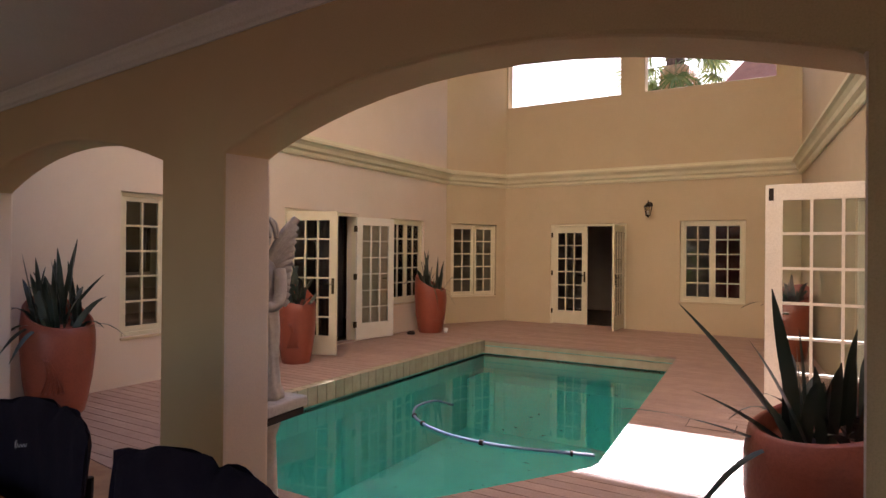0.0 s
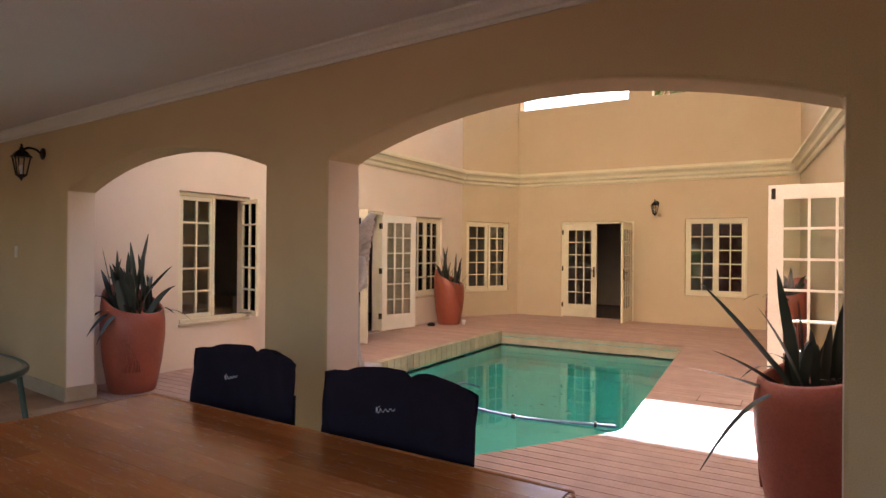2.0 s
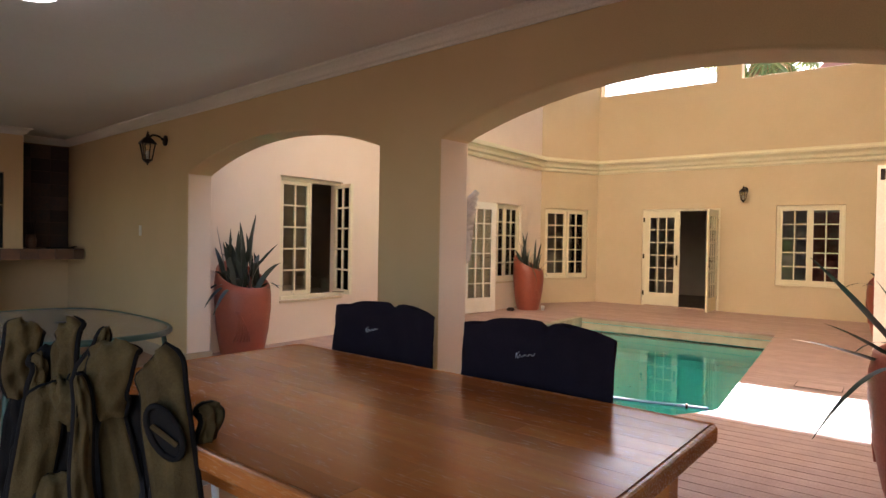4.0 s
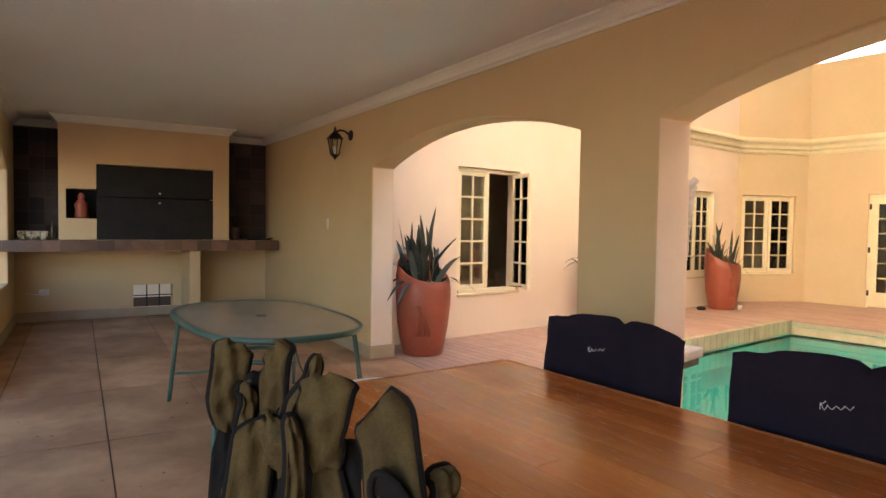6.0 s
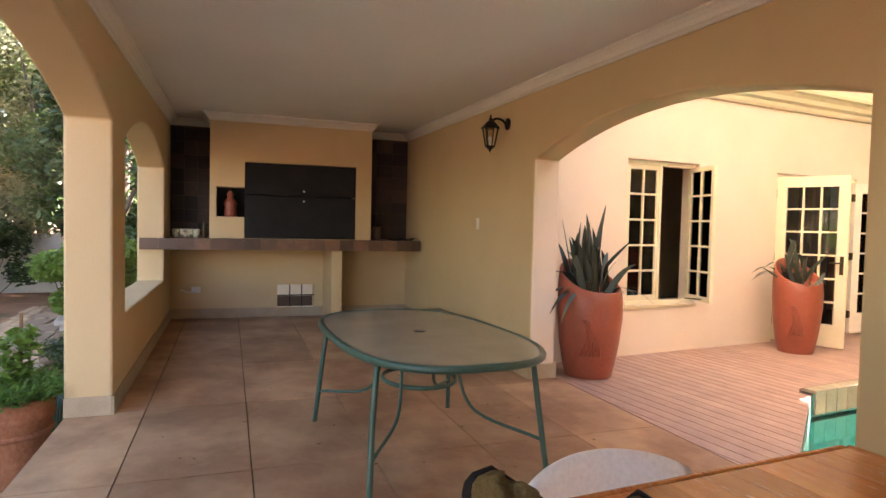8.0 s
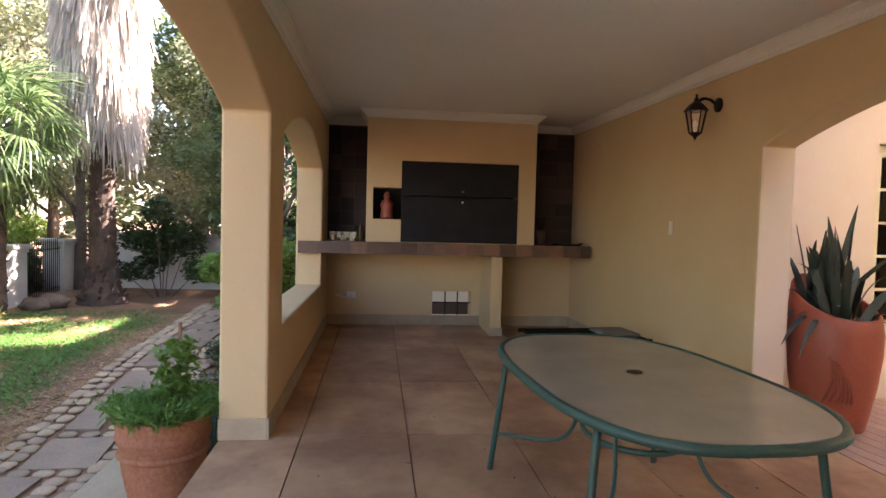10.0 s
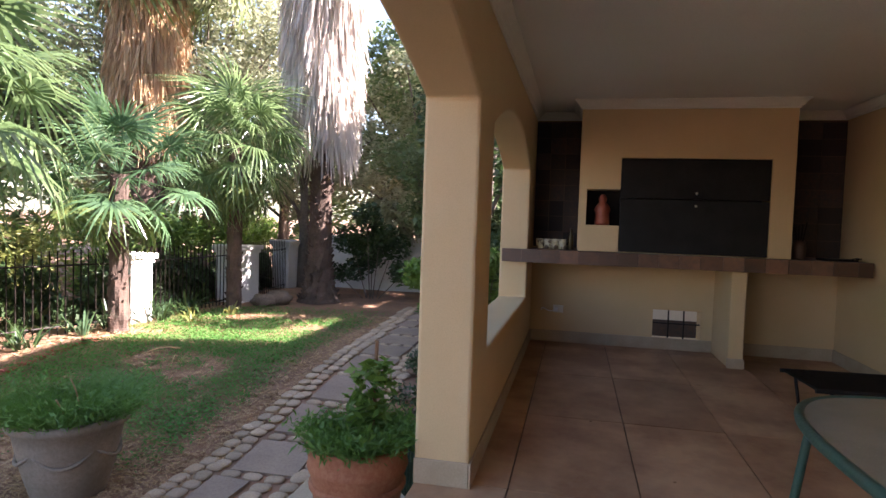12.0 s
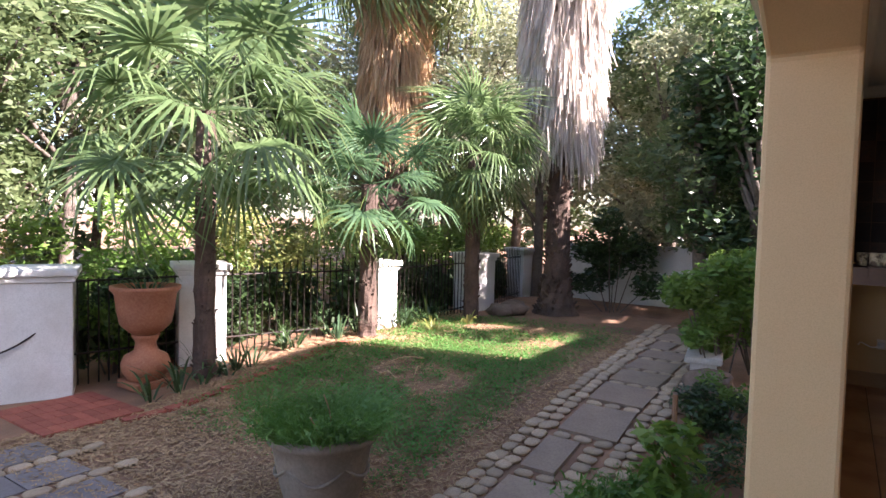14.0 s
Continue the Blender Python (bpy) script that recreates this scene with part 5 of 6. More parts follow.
def leaf_cloud(name, clumps, count, size, mat, seed, flat=0.5):
    """Many small pointed leaves spread through a set of clumps (centre, radii)."""
    rng = np.random.default_rng(seed)
    w = np.array([r[0] * r[1] * r[2] for _, r in clumps]) ** 0.67
    pick = rng.choice(len(clumps), count, p=w / w.sum())
    cen = np.array([c for c, _ in clumps])[pick]
    rad = np.array([r for _, r in clumps])[pick]
    d = rng.normal(size=(count, 3))
    d /= np.linalg.norm(d, axis=1)[:, None]
    pos = cen + d * rad * (rng.random(count)[:, None] ** 0.42)
    a = rng.normal(size=(count, 3))
    a[:, 2] *= flat
    a /= np.linalg.norm(a, axis=1)[:, None]
    b = np.cross(a, rng.normal(size=(count, 3)))
    b /= np.linalg.norm(b, axis=1)[:, None]
    s = size * rng.uniform(0.6, 1.3, count)[:, None]
    v = np.stack([pos - a * s, pos + b * s * 0.38, pos + a * s, pos - b * s * 0.38], 1).reshape(-1, 3)
    f = np.arange(count * 4).reshape(-1, 4)
    return cloud_mesh(name, v.tolist(), f.tolist(), mat)


BARK = material("palm_bark", (0.13, 0.082, 0.06), (0.06, 0.038, 0.028), 0.95, 4, 30, 0.9, bump_dist=0.02)
BARK_GREY = material("grey_bark", (0.19, 0.15, 0.12), (0.10, 0.075, 0.06), 0.95, 3, 24, 0.8, bump_dist=0.02)
THATCH = leaf_material("dead_frond_grey", (0.78, 0.72, 0.66), (0.42, 0.35, 0.30), (0.70, 0.62, 0.55), 0.4, 0.9)
THATCH_BROWN = leaf_material("dead_frond_brown", (0.78, 0.58, 0.38), (0.34, 0.19, 0.10), (0.68, 0.47, 0.28), 0.45, 0.9)
FAN = leaf_material("fan_palm_leaf", (0.085, 0.145, 0.055), (0.14, 0.21, 0.085), (0.19, 0.26, 0.11), 0.5, 0.3)
FAN_BLUE = leaf_material("blue_fan_palm_leaf", (0.06, 0.12, 0.06), (0.10, 0.175, 0.09), (0.10, 0.18, 0.07), 0.45, 0.27)
# pale green puts sunlight into the colour of the hanging fronds
FAN_PALE = leaf_material("sunlit_hanging_frond", (0.24, 0.29, 0.12), (0.34, 0.36, 0.19), (0.18, 0.25, 0.09), 0.5, 0.35)
FAN_YELLOW = leaf_material("yellowing_fan_leaf", (0.14, 0.18, 0.05), (0.20, 0.23, 0.07), (0.09, 0.16, 0.05), 0.35, 0.4)
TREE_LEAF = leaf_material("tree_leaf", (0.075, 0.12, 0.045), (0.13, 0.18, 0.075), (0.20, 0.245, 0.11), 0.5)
# background leaves made pale so that their colour carries the sun's glare
TREE_PALE = leaf_material("sun_glare_tree_leaf", (0.22, 0.24, 0.13), (0.33, 0.34, 0.21), (0.40, 0.40, 0.26), 0.5, 0.6)
# shrub leaves in two tones, with shade and sun put into the colour
SHRUB_DARK = leaf_material("shaded_shrub_leaf", (0.02, 0.045, 0.015), (0.04, 0.075, 0.025), (0.06, 0.11, 0.03), 0.25)
SHRUB_LIT = leaf_material("sunlit_shrub_leaf", (0.09, 0.18, 0.03), (0.15, 0.27, 0.05), (0.20, 0.30, 0.065), 0.45)
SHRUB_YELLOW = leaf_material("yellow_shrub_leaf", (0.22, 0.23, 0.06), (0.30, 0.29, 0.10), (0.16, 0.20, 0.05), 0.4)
HERB = leaf_material("fine_herb_leaf", (0.09, 0.20, 0.035), (0.14, 0.28, 0.06), (0.11, 0.23, 0.05), 0.4)
GRASS = leaf_material("lawn_grass", (0.07, 0.20, 0.035), (0.11, 0.27, 0.055), (0.14, 0.24, 0.06), 0.4, 0.6)
CHIP = material("bark_chip", (0.56, 0.37, 0.20), (0.40, 0.245, 0.12), 0.9, 5, 40, 0.2, island=0.75, colour3=(0.27, 0.17, 0.09))
COBBLE = material("cobble_stone", (0.56, 0.41, 0.27), (0.42, 0.30, 0.195), 0.8, 5, 50, 0.4, piece=0.5)
FLAG = material("flagstone", (0.37, 0.265, 0.185), (0.28, 0.195, 0.14), 0.8, 2.5, 40, 0.3, piece=0.4)
DRIVE_SLAB = material("driveway_slab", (0.27, 0.225, 0.21), (0.20, 0.165, 0.155), 0.85, 2.5, 40, 0.3, piece=0.35)
BRICK = material("red_paver", (0.42, 0.115, 0.07), (0.32, 0.08, 0.05), 0.85, 5, 50, 0.3, piece=0.5)
ROCK = material("garden_rock", (0.22, 0.15, 0.11), (0.13, 0.09, 0.065), 0.9, 4, 30, 0.8, bump_dist=0.02)
PILLAR = material("white_pillar_paint", (0.72, 0.70, 0.66), (0.60, 0.57, 0.52), 0.85, 2.2, 60, 0.25)
CLAY = material("terracotta_clay", (0.33, 0.115, 0.055), (0.24, 0.08, 0.038), 0.8, 3, 40, 0.3, colour3=(0.50, 0.26, 0.15))
GREY_POT = material("grey_cast_stone", (0.26, 0.21, 0.165), (0.18, 0.145, 0.11), 0.85, 4, 40, 0.4)
DRY_STEM = material("dry_stem", (0.26, 0.14, 0.08), (0.18, 0.09, 0.05), 0.9, 4, 40, 0.3)


def fan_leaf(seed, blade=0.66, petiole=0.9, n=30, spread=140, width=0.042, droop=0.5):
    """A fan palm leaf lying along +x: a thin stalk and a round fan of drooping pleated blades."""
    rnd = random.Random(seed)
    v, f = [], []

    def strip(pts, ws, side):
        k = len(v)
        for p, w in zip(pts, ws):
            v.append(tuple(p - side * w))
            v.append(tuple(p + side * w))
        for i in range(len(pts) - 1):
            f.append((k + 2 * i, k + 2 * i + 1, k + 2 * i + 3, k + 2 * i + 2))

    stalk = [Vector((petiole * t, 0, -0.10 * petiole * t * t)) for t in (0, 0.35, 0.7, 1.0)]
    strip(stalk, (0.014, 0.011, 0.009, 0.008), Vector((0, 1, 0)))
    strip(stalk, (0.010, 0.009, 0.008, 0.007), Vector((0, 0, 1)))
    hub = stalk[-1]
    for i in range(n):
        a = radians(-spread + 2 * spread * i / (n - 1) + rnd.uniform(-2, 2))
        ln = blade * (0.80 + 0.20 * math.cos(a * 0.6)) * rnd.uniform(0.92, 1.05)
        d = Vector((math.cos(a), math.sin(a), 0.10))
        side = Vector((-math.sin(a), math.cos(a), 0.35 * (-1) ** i))
        dr = droop * rnd.uniform(0.6, 1.4)
        pts = [hub + d * ln * t + Vector((0, 0, -dr * ln * max(0, t - 0.25) ** 2 * 1.5)) for t in (0.02, 0.35, 0.7, 1.0)]
        strip(pts, (0.006, width * 0.5, width * 0.36, 0.002), side.normalized())
    return v, f


FANS = {}
for key, mat, kw in (("green", FAN, {}), ("blue", FAN_BLUE, {}), ("yellow", FAN_YELLOW, {"droop": 0.8}), ("droopy", FAN, {"droop": 1.0, "width": 0.036}),
                     ("hanging", FAN_PALE, {"droop": 1.3, "spread": 125, "width": 0.05, "n": 26})):
    FANS[key] = [cloud_mesh("fan", *fan_leaf(s, **kw), mat) for s in range(3)]


def palm(x, y, base_z, trunk_top, trunk_r, fronds, scale, key="green", seed=0, label="", skirt=None, flare=1.0, low=-0.9, mix=0.15, old="yellow", old_from=0.75):
    rnd = random.Random(seed)
    root = thing("palm", label, "palm tree", "palms in the garden", m=pose(x, y, base_z))
    h = trunk_top - base_z
    prof = [(0, 0.0)] + [(trunk_r * (1 + (flare - 1) * math.exp(-2.0 * h * (k / 20) ** 1.6)) * rnd.uniform(0.93, 1.07), h * (k / 20) ** 1.6) for k in range(21)] + [(0, h)]
    bm = lathe(prof, 16, wob=lambda a, b, z, t: (a * (1 + 0.10 * math.sin(5 * t + z * 9)), b * (1 + 0.10 * math.cos(4 * t + z * 7)), z))
    for i in range(int(h * 26)):
        z, a = rnd.uniform(0.1, min(h, 3.8)), rnd.uniform(0, 6.28)
        rz = trunk_r * (1 + (flare - 1) * math.exp(-z * 2.0))
        p = Vector((rz * 0.92 * math.cos(a), rz * 0.92 * math.sin(a), z))
        o = Vector((math.cos(a), math.sin(a), 0.9)).normalized()
        tube([p, p + o * trunk_r * 0.42], trunk_r * 0.17, 5, bm, taper=0.4)
    part("trunk", bm, BARK, root)
    for i in range(fronds):
        t = (i + 0.5) / fronds
        az = i * 2.39996 + rnd.uniform(-0.2, 0.2)
        el = radians(78) * (1 - t) + low * t
        s = scale * rnd.uniform(0.85, 1.12)
        k = rnd.choice(FANS[old]) if (t > old_from and rnd.random() < mix * 3) else rnd.choice(FANS[key])
        m = Matrix.Translation((0, 0, h)) @ Matrix.Rotation(az, 4, "Z") @ Matrix.Rotation(-el, 4, "Y") @ Matrix.Rotation(rnd.uniform(-0.5, 0.5), 4, "X") @ Matrix.Scale(s, 4)
        part("frond", k, None, root, m=m)
    if skirt:
        z0, z1, r0, r1, cnt, mat = skirt
        rng = np.random.default_rng(seed)
        v, f = [], []
        for i in range(cnt):
            a, z = rng.uniform(0, 2 * math.pi), rng.uniform(z0 - base_z + 0.4, z1 - base_z)
            q = (z - (z0 - base_z)) / (z1 - z0)
            rr = (r0 + (r1 - r0) * q) * rng.uniform(0.74, 1.06) * (1 + 0.10 * math.sin(5 * a + 2.3 * z) + 0.07 * math.sin(11 * a - 3.1 * z))
            ln, w = rng.uniform(0.45, 1.1), rng.uniform(0.012, 0.035)
            tilt, face = rng.uniform(-0.12, 0.12), rng.uniform(0, math.pi)
            k = len(v)
            for t in (0, 0.5, 1.0):
                zz = z - ln * t
                r2 = rr * (1 + 0.16 * t * t)
                aa = a + tilt * t
                for sgn in (-1, 1):
                    ww = sgn * w * (1 - 0.6 * t)
                    v.append((r2 * math.cos(aa) + ww * math.cos(face), r2 * math.sin(aa) + ww * math.sin(face), zz))
            f += [(k, k + 1, k + 3, k + 2), (k + 2, k + 3, k + 5, k + 4)]
        part("dead_frond_skirt", cloud_mesh("skirt", v, f, mat), None, root, "hanging skirt of dead fronds")
        core = lathe([(0, z0 - base_z + 0.3), (r0 * 0.75, z0 - base_z + 0.35), (r1 * 0.8, z1 - base_z), (0, z1 - base_z)], 18)
        part("skirt_core", core, mat, root)
    return root


palm(-9.2, -9.07, ground_z(-9.2, 0), 2.75, 0.125, 27, 1.36, "green", 1, "fan palm with a slim rough trunk and broad leaves", flare=1.25, low=-0.95, mix=0.3, old="droopy", old_from=0.4)
palm(-11.6, -8.35, ground_z(-11.6, 0), 1.95, 0.13, 24, 0.92, "blue", 2, "low fan palm in front of the fence", flare=1.2, low=-1.2)
palm(-14.2, -8.0, ground_z(-14, 0), 2.75, 0.13, 46, 1.0, "droopy", 3, "dense bright green fan palm", flare=1.2, low=-1.35, mix=0.3)
palm(-15.9, -7.0, ground_z(-16, 0), 9.0, 0.215, 14, 2.0, "green", 4, "tall palm with a pale skirt of dead fronds", skirt=(2.7, 9.0, 0.62, 0.92, 6500, THATCH), flare=2.3)
palm(-16.9, -12.1, ground_z(-16, 0), 8.7, 0.40, 44, 2.0, "green", 5, "tall palm with a brown thatch of dead fronds", skirt=(3.1, 7.9, 0.85, 0.8, 5200, THATCH_BROWN), low=-0.9, mix=0.33, old="hanging", old_from=0.35)
palm(-20.5, -4.2, ground_z(-20, 0), 7.5, 0.30, 16, 1.6, "green", 6, "tall palm behind the dark trees", skirt=(4.6, 7.4, 0.42, 0.55, 1200, THATCH), flare=1.3)
# a palm and a tiled roof seen through the high openings of the court
palm(-7.6, 22.6, -0.5, 8.9, 0.3, 30, 1.7, "yellow", 7, "palm beyond the court wall", skirt=(6.0, 8.4, 0.45, 0.6, 700, THATCH_BROWN), low=-1.3)
nb = thing("neighbour_roof", "red clay tiled roof beyond the court", "roof", m=pose(-4.0, 21.0, 0))
bm = bmesh.new()
for sgn in (-1, 1):
    a = [bm.verts.new(p) for p in ((-1.0, 0, 7.75), (9.5, 0, 8.3), (10.5, sgn * 3.2, 5.6), (-2.0, sgn * 3.2, 5.2))]
    b = [bm.verts.new(p + Vector((0, 0, -0.15))) for p in [q.co for q in a]]
    bm.faces.new(a)
    bm.faces.new(b[::-1])
    for i in range(4):
        bm.faces.new((a[i], a[(i + 1) % 4], b[(i + 1) % 4], b[i]))
part("tile_roof", bm, CLAY, nb)
part("wall", box(-1.4, -2.8, -0.7, 9.8, 2.8, 5.3), PILLAR, nb)


def tree(x, y, height, spread, seed, mat, leaves=7000, size=0.09, trunk_r=0.16, low=0.28, label="", bark=BARK_GREY):
    rnd = random.Random(seed)
    gz = ground_z(x, y)
    root = thing("tree", label or "leafy garden tree with an uneven crown", "tree", "garden trees", m=pose(x, y, gz))
    bm = tube(curve_points([(0, 0, -0.1), (rnd.uniform(-0.2, 0.2), rnd.uniform(-0.2, 0.2), height * 0.3), (rnd.uniform(-0.4, 0.4), rnd.uniform(-0.4, 0.4), height * 0.8)], 5), trunk_r, 8, None, 0.3)
    clumps = []
    for i in range(15):
        a, t = rnd.uniform(0, 6.28), rnd.uniform(low, 1.0)
        rr = spread * (0.35 + 0.65 * math.sin(math.pi * min(1, t * 0.9 + 0.1))) * rnd.uniform(0.3, 1.0)
        c = (rr * math.cos(a), rr * math.sin(a), height * t)
        tube(curve_points([(0, 0, height * t * 0.55), (c[0] * 0.5, c[1] * 0.5, height * t * 0.8), c], 3), trunk_r * 0.35, 5, bm, 0.25)
        q = spread * rnd.uniform(0.28, 0.46)
        clumps.append((c, (q, q, q * rnd.uniform(0.55, 0.85))))
        clumps.append(((c[0] * 0.5, c[1] * 0.5, height * t * 0.82), (q * 0.7, q * 0.7, q * 0.55)))
    part("trunk", bm, bark, root, smooth=True)
    part("crown", leaf_cloud("crown", clumps, leaves, size, mat, seed), None, root)
    return root


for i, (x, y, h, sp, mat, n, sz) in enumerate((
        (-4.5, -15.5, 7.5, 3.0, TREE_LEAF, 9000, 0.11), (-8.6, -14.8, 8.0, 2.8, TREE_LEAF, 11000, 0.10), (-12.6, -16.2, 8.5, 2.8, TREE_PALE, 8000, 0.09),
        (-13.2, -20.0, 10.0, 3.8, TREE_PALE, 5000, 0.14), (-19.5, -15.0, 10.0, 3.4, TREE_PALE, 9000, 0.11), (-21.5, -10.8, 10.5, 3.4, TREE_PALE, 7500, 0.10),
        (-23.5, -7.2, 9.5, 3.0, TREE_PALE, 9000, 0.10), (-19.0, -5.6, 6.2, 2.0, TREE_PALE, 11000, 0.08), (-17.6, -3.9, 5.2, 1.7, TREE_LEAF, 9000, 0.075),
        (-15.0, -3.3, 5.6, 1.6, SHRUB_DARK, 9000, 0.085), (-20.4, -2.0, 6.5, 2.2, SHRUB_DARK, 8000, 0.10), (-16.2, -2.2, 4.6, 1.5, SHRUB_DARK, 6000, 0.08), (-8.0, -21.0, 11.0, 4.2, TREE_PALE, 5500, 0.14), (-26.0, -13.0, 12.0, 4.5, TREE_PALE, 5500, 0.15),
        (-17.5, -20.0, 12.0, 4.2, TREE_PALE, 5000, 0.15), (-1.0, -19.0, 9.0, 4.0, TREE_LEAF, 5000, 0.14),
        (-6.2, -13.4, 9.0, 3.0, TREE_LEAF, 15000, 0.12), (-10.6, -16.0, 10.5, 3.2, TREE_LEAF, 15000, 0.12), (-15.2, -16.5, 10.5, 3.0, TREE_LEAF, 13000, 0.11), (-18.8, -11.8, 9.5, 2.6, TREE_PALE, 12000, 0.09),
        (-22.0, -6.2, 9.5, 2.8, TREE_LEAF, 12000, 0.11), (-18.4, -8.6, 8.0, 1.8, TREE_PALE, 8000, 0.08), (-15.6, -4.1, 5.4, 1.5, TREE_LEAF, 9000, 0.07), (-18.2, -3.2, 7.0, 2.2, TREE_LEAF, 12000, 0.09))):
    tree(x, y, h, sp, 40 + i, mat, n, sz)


def shrub(x, y, r, h, mat, n, size, seed, label, z=None):
    gz = ground_z(x, y) if z is None else z
    rnd = random.Random(seed)
    root = thing("shrub", label, "shrub", "garden shrubs", m=pose(x, y, gz))
    bm = bmesh.new()
    clumps = []
    for i in range(9):
        a, q, t = rnd.uniform(0, 6.28), r * math.sqrt(rnd.random()) * 0.8, rnd.uniform(0.25, 0.9)
        c = (q * math.cos(a), q * math.sin(a), h * t)
        tube([(q * 0.2 * math.cos(a), q * 0.2 * math.sin(a), -0.05), c], 0.014, 5, bm, 0.4)
        k = r * rnd.uniform(0.3, 0.5)
        clumps.append((c, (k, k, k * 0.8)))
    part("stem", bm, BARK_GREY, root)
    part("foliage", leaf_cloud("foliage", clumps, n, size, mat, seed), None, root)
    return root


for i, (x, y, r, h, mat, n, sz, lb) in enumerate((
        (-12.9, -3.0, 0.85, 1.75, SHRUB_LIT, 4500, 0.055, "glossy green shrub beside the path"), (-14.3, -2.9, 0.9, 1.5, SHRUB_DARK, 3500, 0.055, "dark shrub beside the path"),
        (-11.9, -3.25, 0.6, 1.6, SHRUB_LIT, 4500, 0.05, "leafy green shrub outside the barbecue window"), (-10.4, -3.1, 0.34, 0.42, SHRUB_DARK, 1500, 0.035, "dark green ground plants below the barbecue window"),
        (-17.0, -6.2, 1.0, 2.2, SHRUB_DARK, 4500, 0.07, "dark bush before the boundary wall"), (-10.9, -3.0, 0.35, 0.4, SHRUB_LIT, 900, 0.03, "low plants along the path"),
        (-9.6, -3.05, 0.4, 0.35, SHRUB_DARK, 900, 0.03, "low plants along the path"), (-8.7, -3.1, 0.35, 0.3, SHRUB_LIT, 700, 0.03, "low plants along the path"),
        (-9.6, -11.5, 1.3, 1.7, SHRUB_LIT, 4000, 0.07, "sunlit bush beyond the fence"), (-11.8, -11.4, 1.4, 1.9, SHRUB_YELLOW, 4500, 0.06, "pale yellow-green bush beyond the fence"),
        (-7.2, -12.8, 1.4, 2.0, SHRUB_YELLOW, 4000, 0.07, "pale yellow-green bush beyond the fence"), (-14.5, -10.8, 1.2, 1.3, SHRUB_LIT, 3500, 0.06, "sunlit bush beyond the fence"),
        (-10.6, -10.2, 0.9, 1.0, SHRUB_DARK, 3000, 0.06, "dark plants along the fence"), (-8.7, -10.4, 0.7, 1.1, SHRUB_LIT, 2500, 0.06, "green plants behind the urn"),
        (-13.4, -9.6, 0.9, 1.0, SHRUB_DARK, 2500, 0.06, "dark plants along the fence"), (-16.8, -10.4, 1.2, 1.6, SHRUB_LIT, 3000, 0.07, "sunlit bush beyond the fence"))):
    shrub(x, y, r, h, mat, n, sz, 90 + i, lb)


def strappy(x, y, n, length, seed, mat, label, name="strap_plant"):
    rnd = random.Random(seed)
    root = thing(name, label, "plant", "strap-leaved plants", m=pose(x, y, ground_z(x, y)))
    bm = bmesh.new()
    for i in range(n):
        a = rnd.uniform(0, 6.28)
        blade(bm, Vector((0.06 * math.cos(a), 0.06 * math.sin(a), 0)), length * rnd.uniform(0.6, 1.1), rnd.uniform(0.2, 0.8), a, 0.035, rnd.uniform(0.1, 0.5))
    part("leaves", bm, mat, root, smooth=True)


rnd = random.Random(77)
FENCE = [(-7.75, -10.0), (-9.45, -9.62), (-12.25, -8.62), (-15.3, -8.5), (-18.1, -8.85)]
for i in range(34):
    t = rnd.random()
    x = -8.2 - t * 5.6
    y = -9.05 + 0.13 * (-x - 8.2) + rnd.uniform(-0.35, 0.2)
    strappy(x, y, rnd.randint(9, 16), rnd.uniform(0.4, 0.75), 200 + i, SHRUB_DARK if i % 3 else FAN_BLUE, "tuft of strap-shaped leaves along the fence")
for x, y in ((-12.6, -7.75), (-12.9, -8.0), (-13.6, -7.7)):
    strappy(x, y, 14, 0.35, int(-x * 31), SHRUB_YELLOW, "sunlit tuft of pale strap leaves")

# ---------------------------------------------------------------- fence, pillars, boundary wall
def pillar(x, y, w, top, rot):
    z0 = ground_z(x, y) - 0.05
    root = thing("gate_pillar", "white plastered pillar with a stepped flat cap", "pillar", "fence pillars", m=pose(x, y, z0, 0, 0, rot))
    h = top - z0
    part("shaft", box(-w / 2, -w / 2, 0, w / 2, w / 2, h - 0.16), PILLAR, root, bevel=0.012)
    part("neck", box(-w / 2 - 0.025, -w / 2 - 0.025, h - 0.16, w / 2 + 0.025, w / 2 + 0.025, h - 0.09), PILLAR, root, bevel=0.012)
    part("cap", box(-w / 2 - 0.065, -w / 2 - 0.065, h - 0.09, w / 2 + 0.065, w / 2 + 0.065, h), PILLAR, root, bevel=0.018)


pillar(-7.75, -10.25, 0.72, 0.74, -28)
pillar(-9.62, -9.78, 0.62, 0.74, -28)
pillar(-12.35, -8.72, 0.42, 0.72, -10)
pillar(-15.35, -8.62, 0.62, 0.76, -8)
pillar(-18.2, -8.95, 0.5, 0.78, -8)
BAR = mesh_of(box(-0.007, -0.007, 0, 0.007, 0.007, 1.32), "bar")
BAR.materials.append(IRON)
for (x0, y0), (x1, y1) in zip(FENCE, FENCE[1:]):
    root = thing("fence", "black vertical-bar steel fence between the pillars", "fence", "garden fence panels", m=pose((x0 + x1) / 2, (y0 + y1) / 2, -0.7))
    bpy.context.view_layer.update()
    ln = math.hypot(x1 - x0, y1 - y0)
    n = int(ln / 0.11)
    for i in range(n):
        t = (i + 0.5) / n
        x, y = x0 + (x1 - x0) * t, y0 + (y1 - y0) * t
        part("bar", BAR, None, root, m=local(root) @ pose(x, y, max(-0.72, ground_z(x, y) - 0.1)))
    for z in (-0.45, 0.45):
        part("rail", tube([(x0, y0, z + 0.12), (x1, y1, z + 0.12)], 0.014, 6), IRON, root, m=local(root))
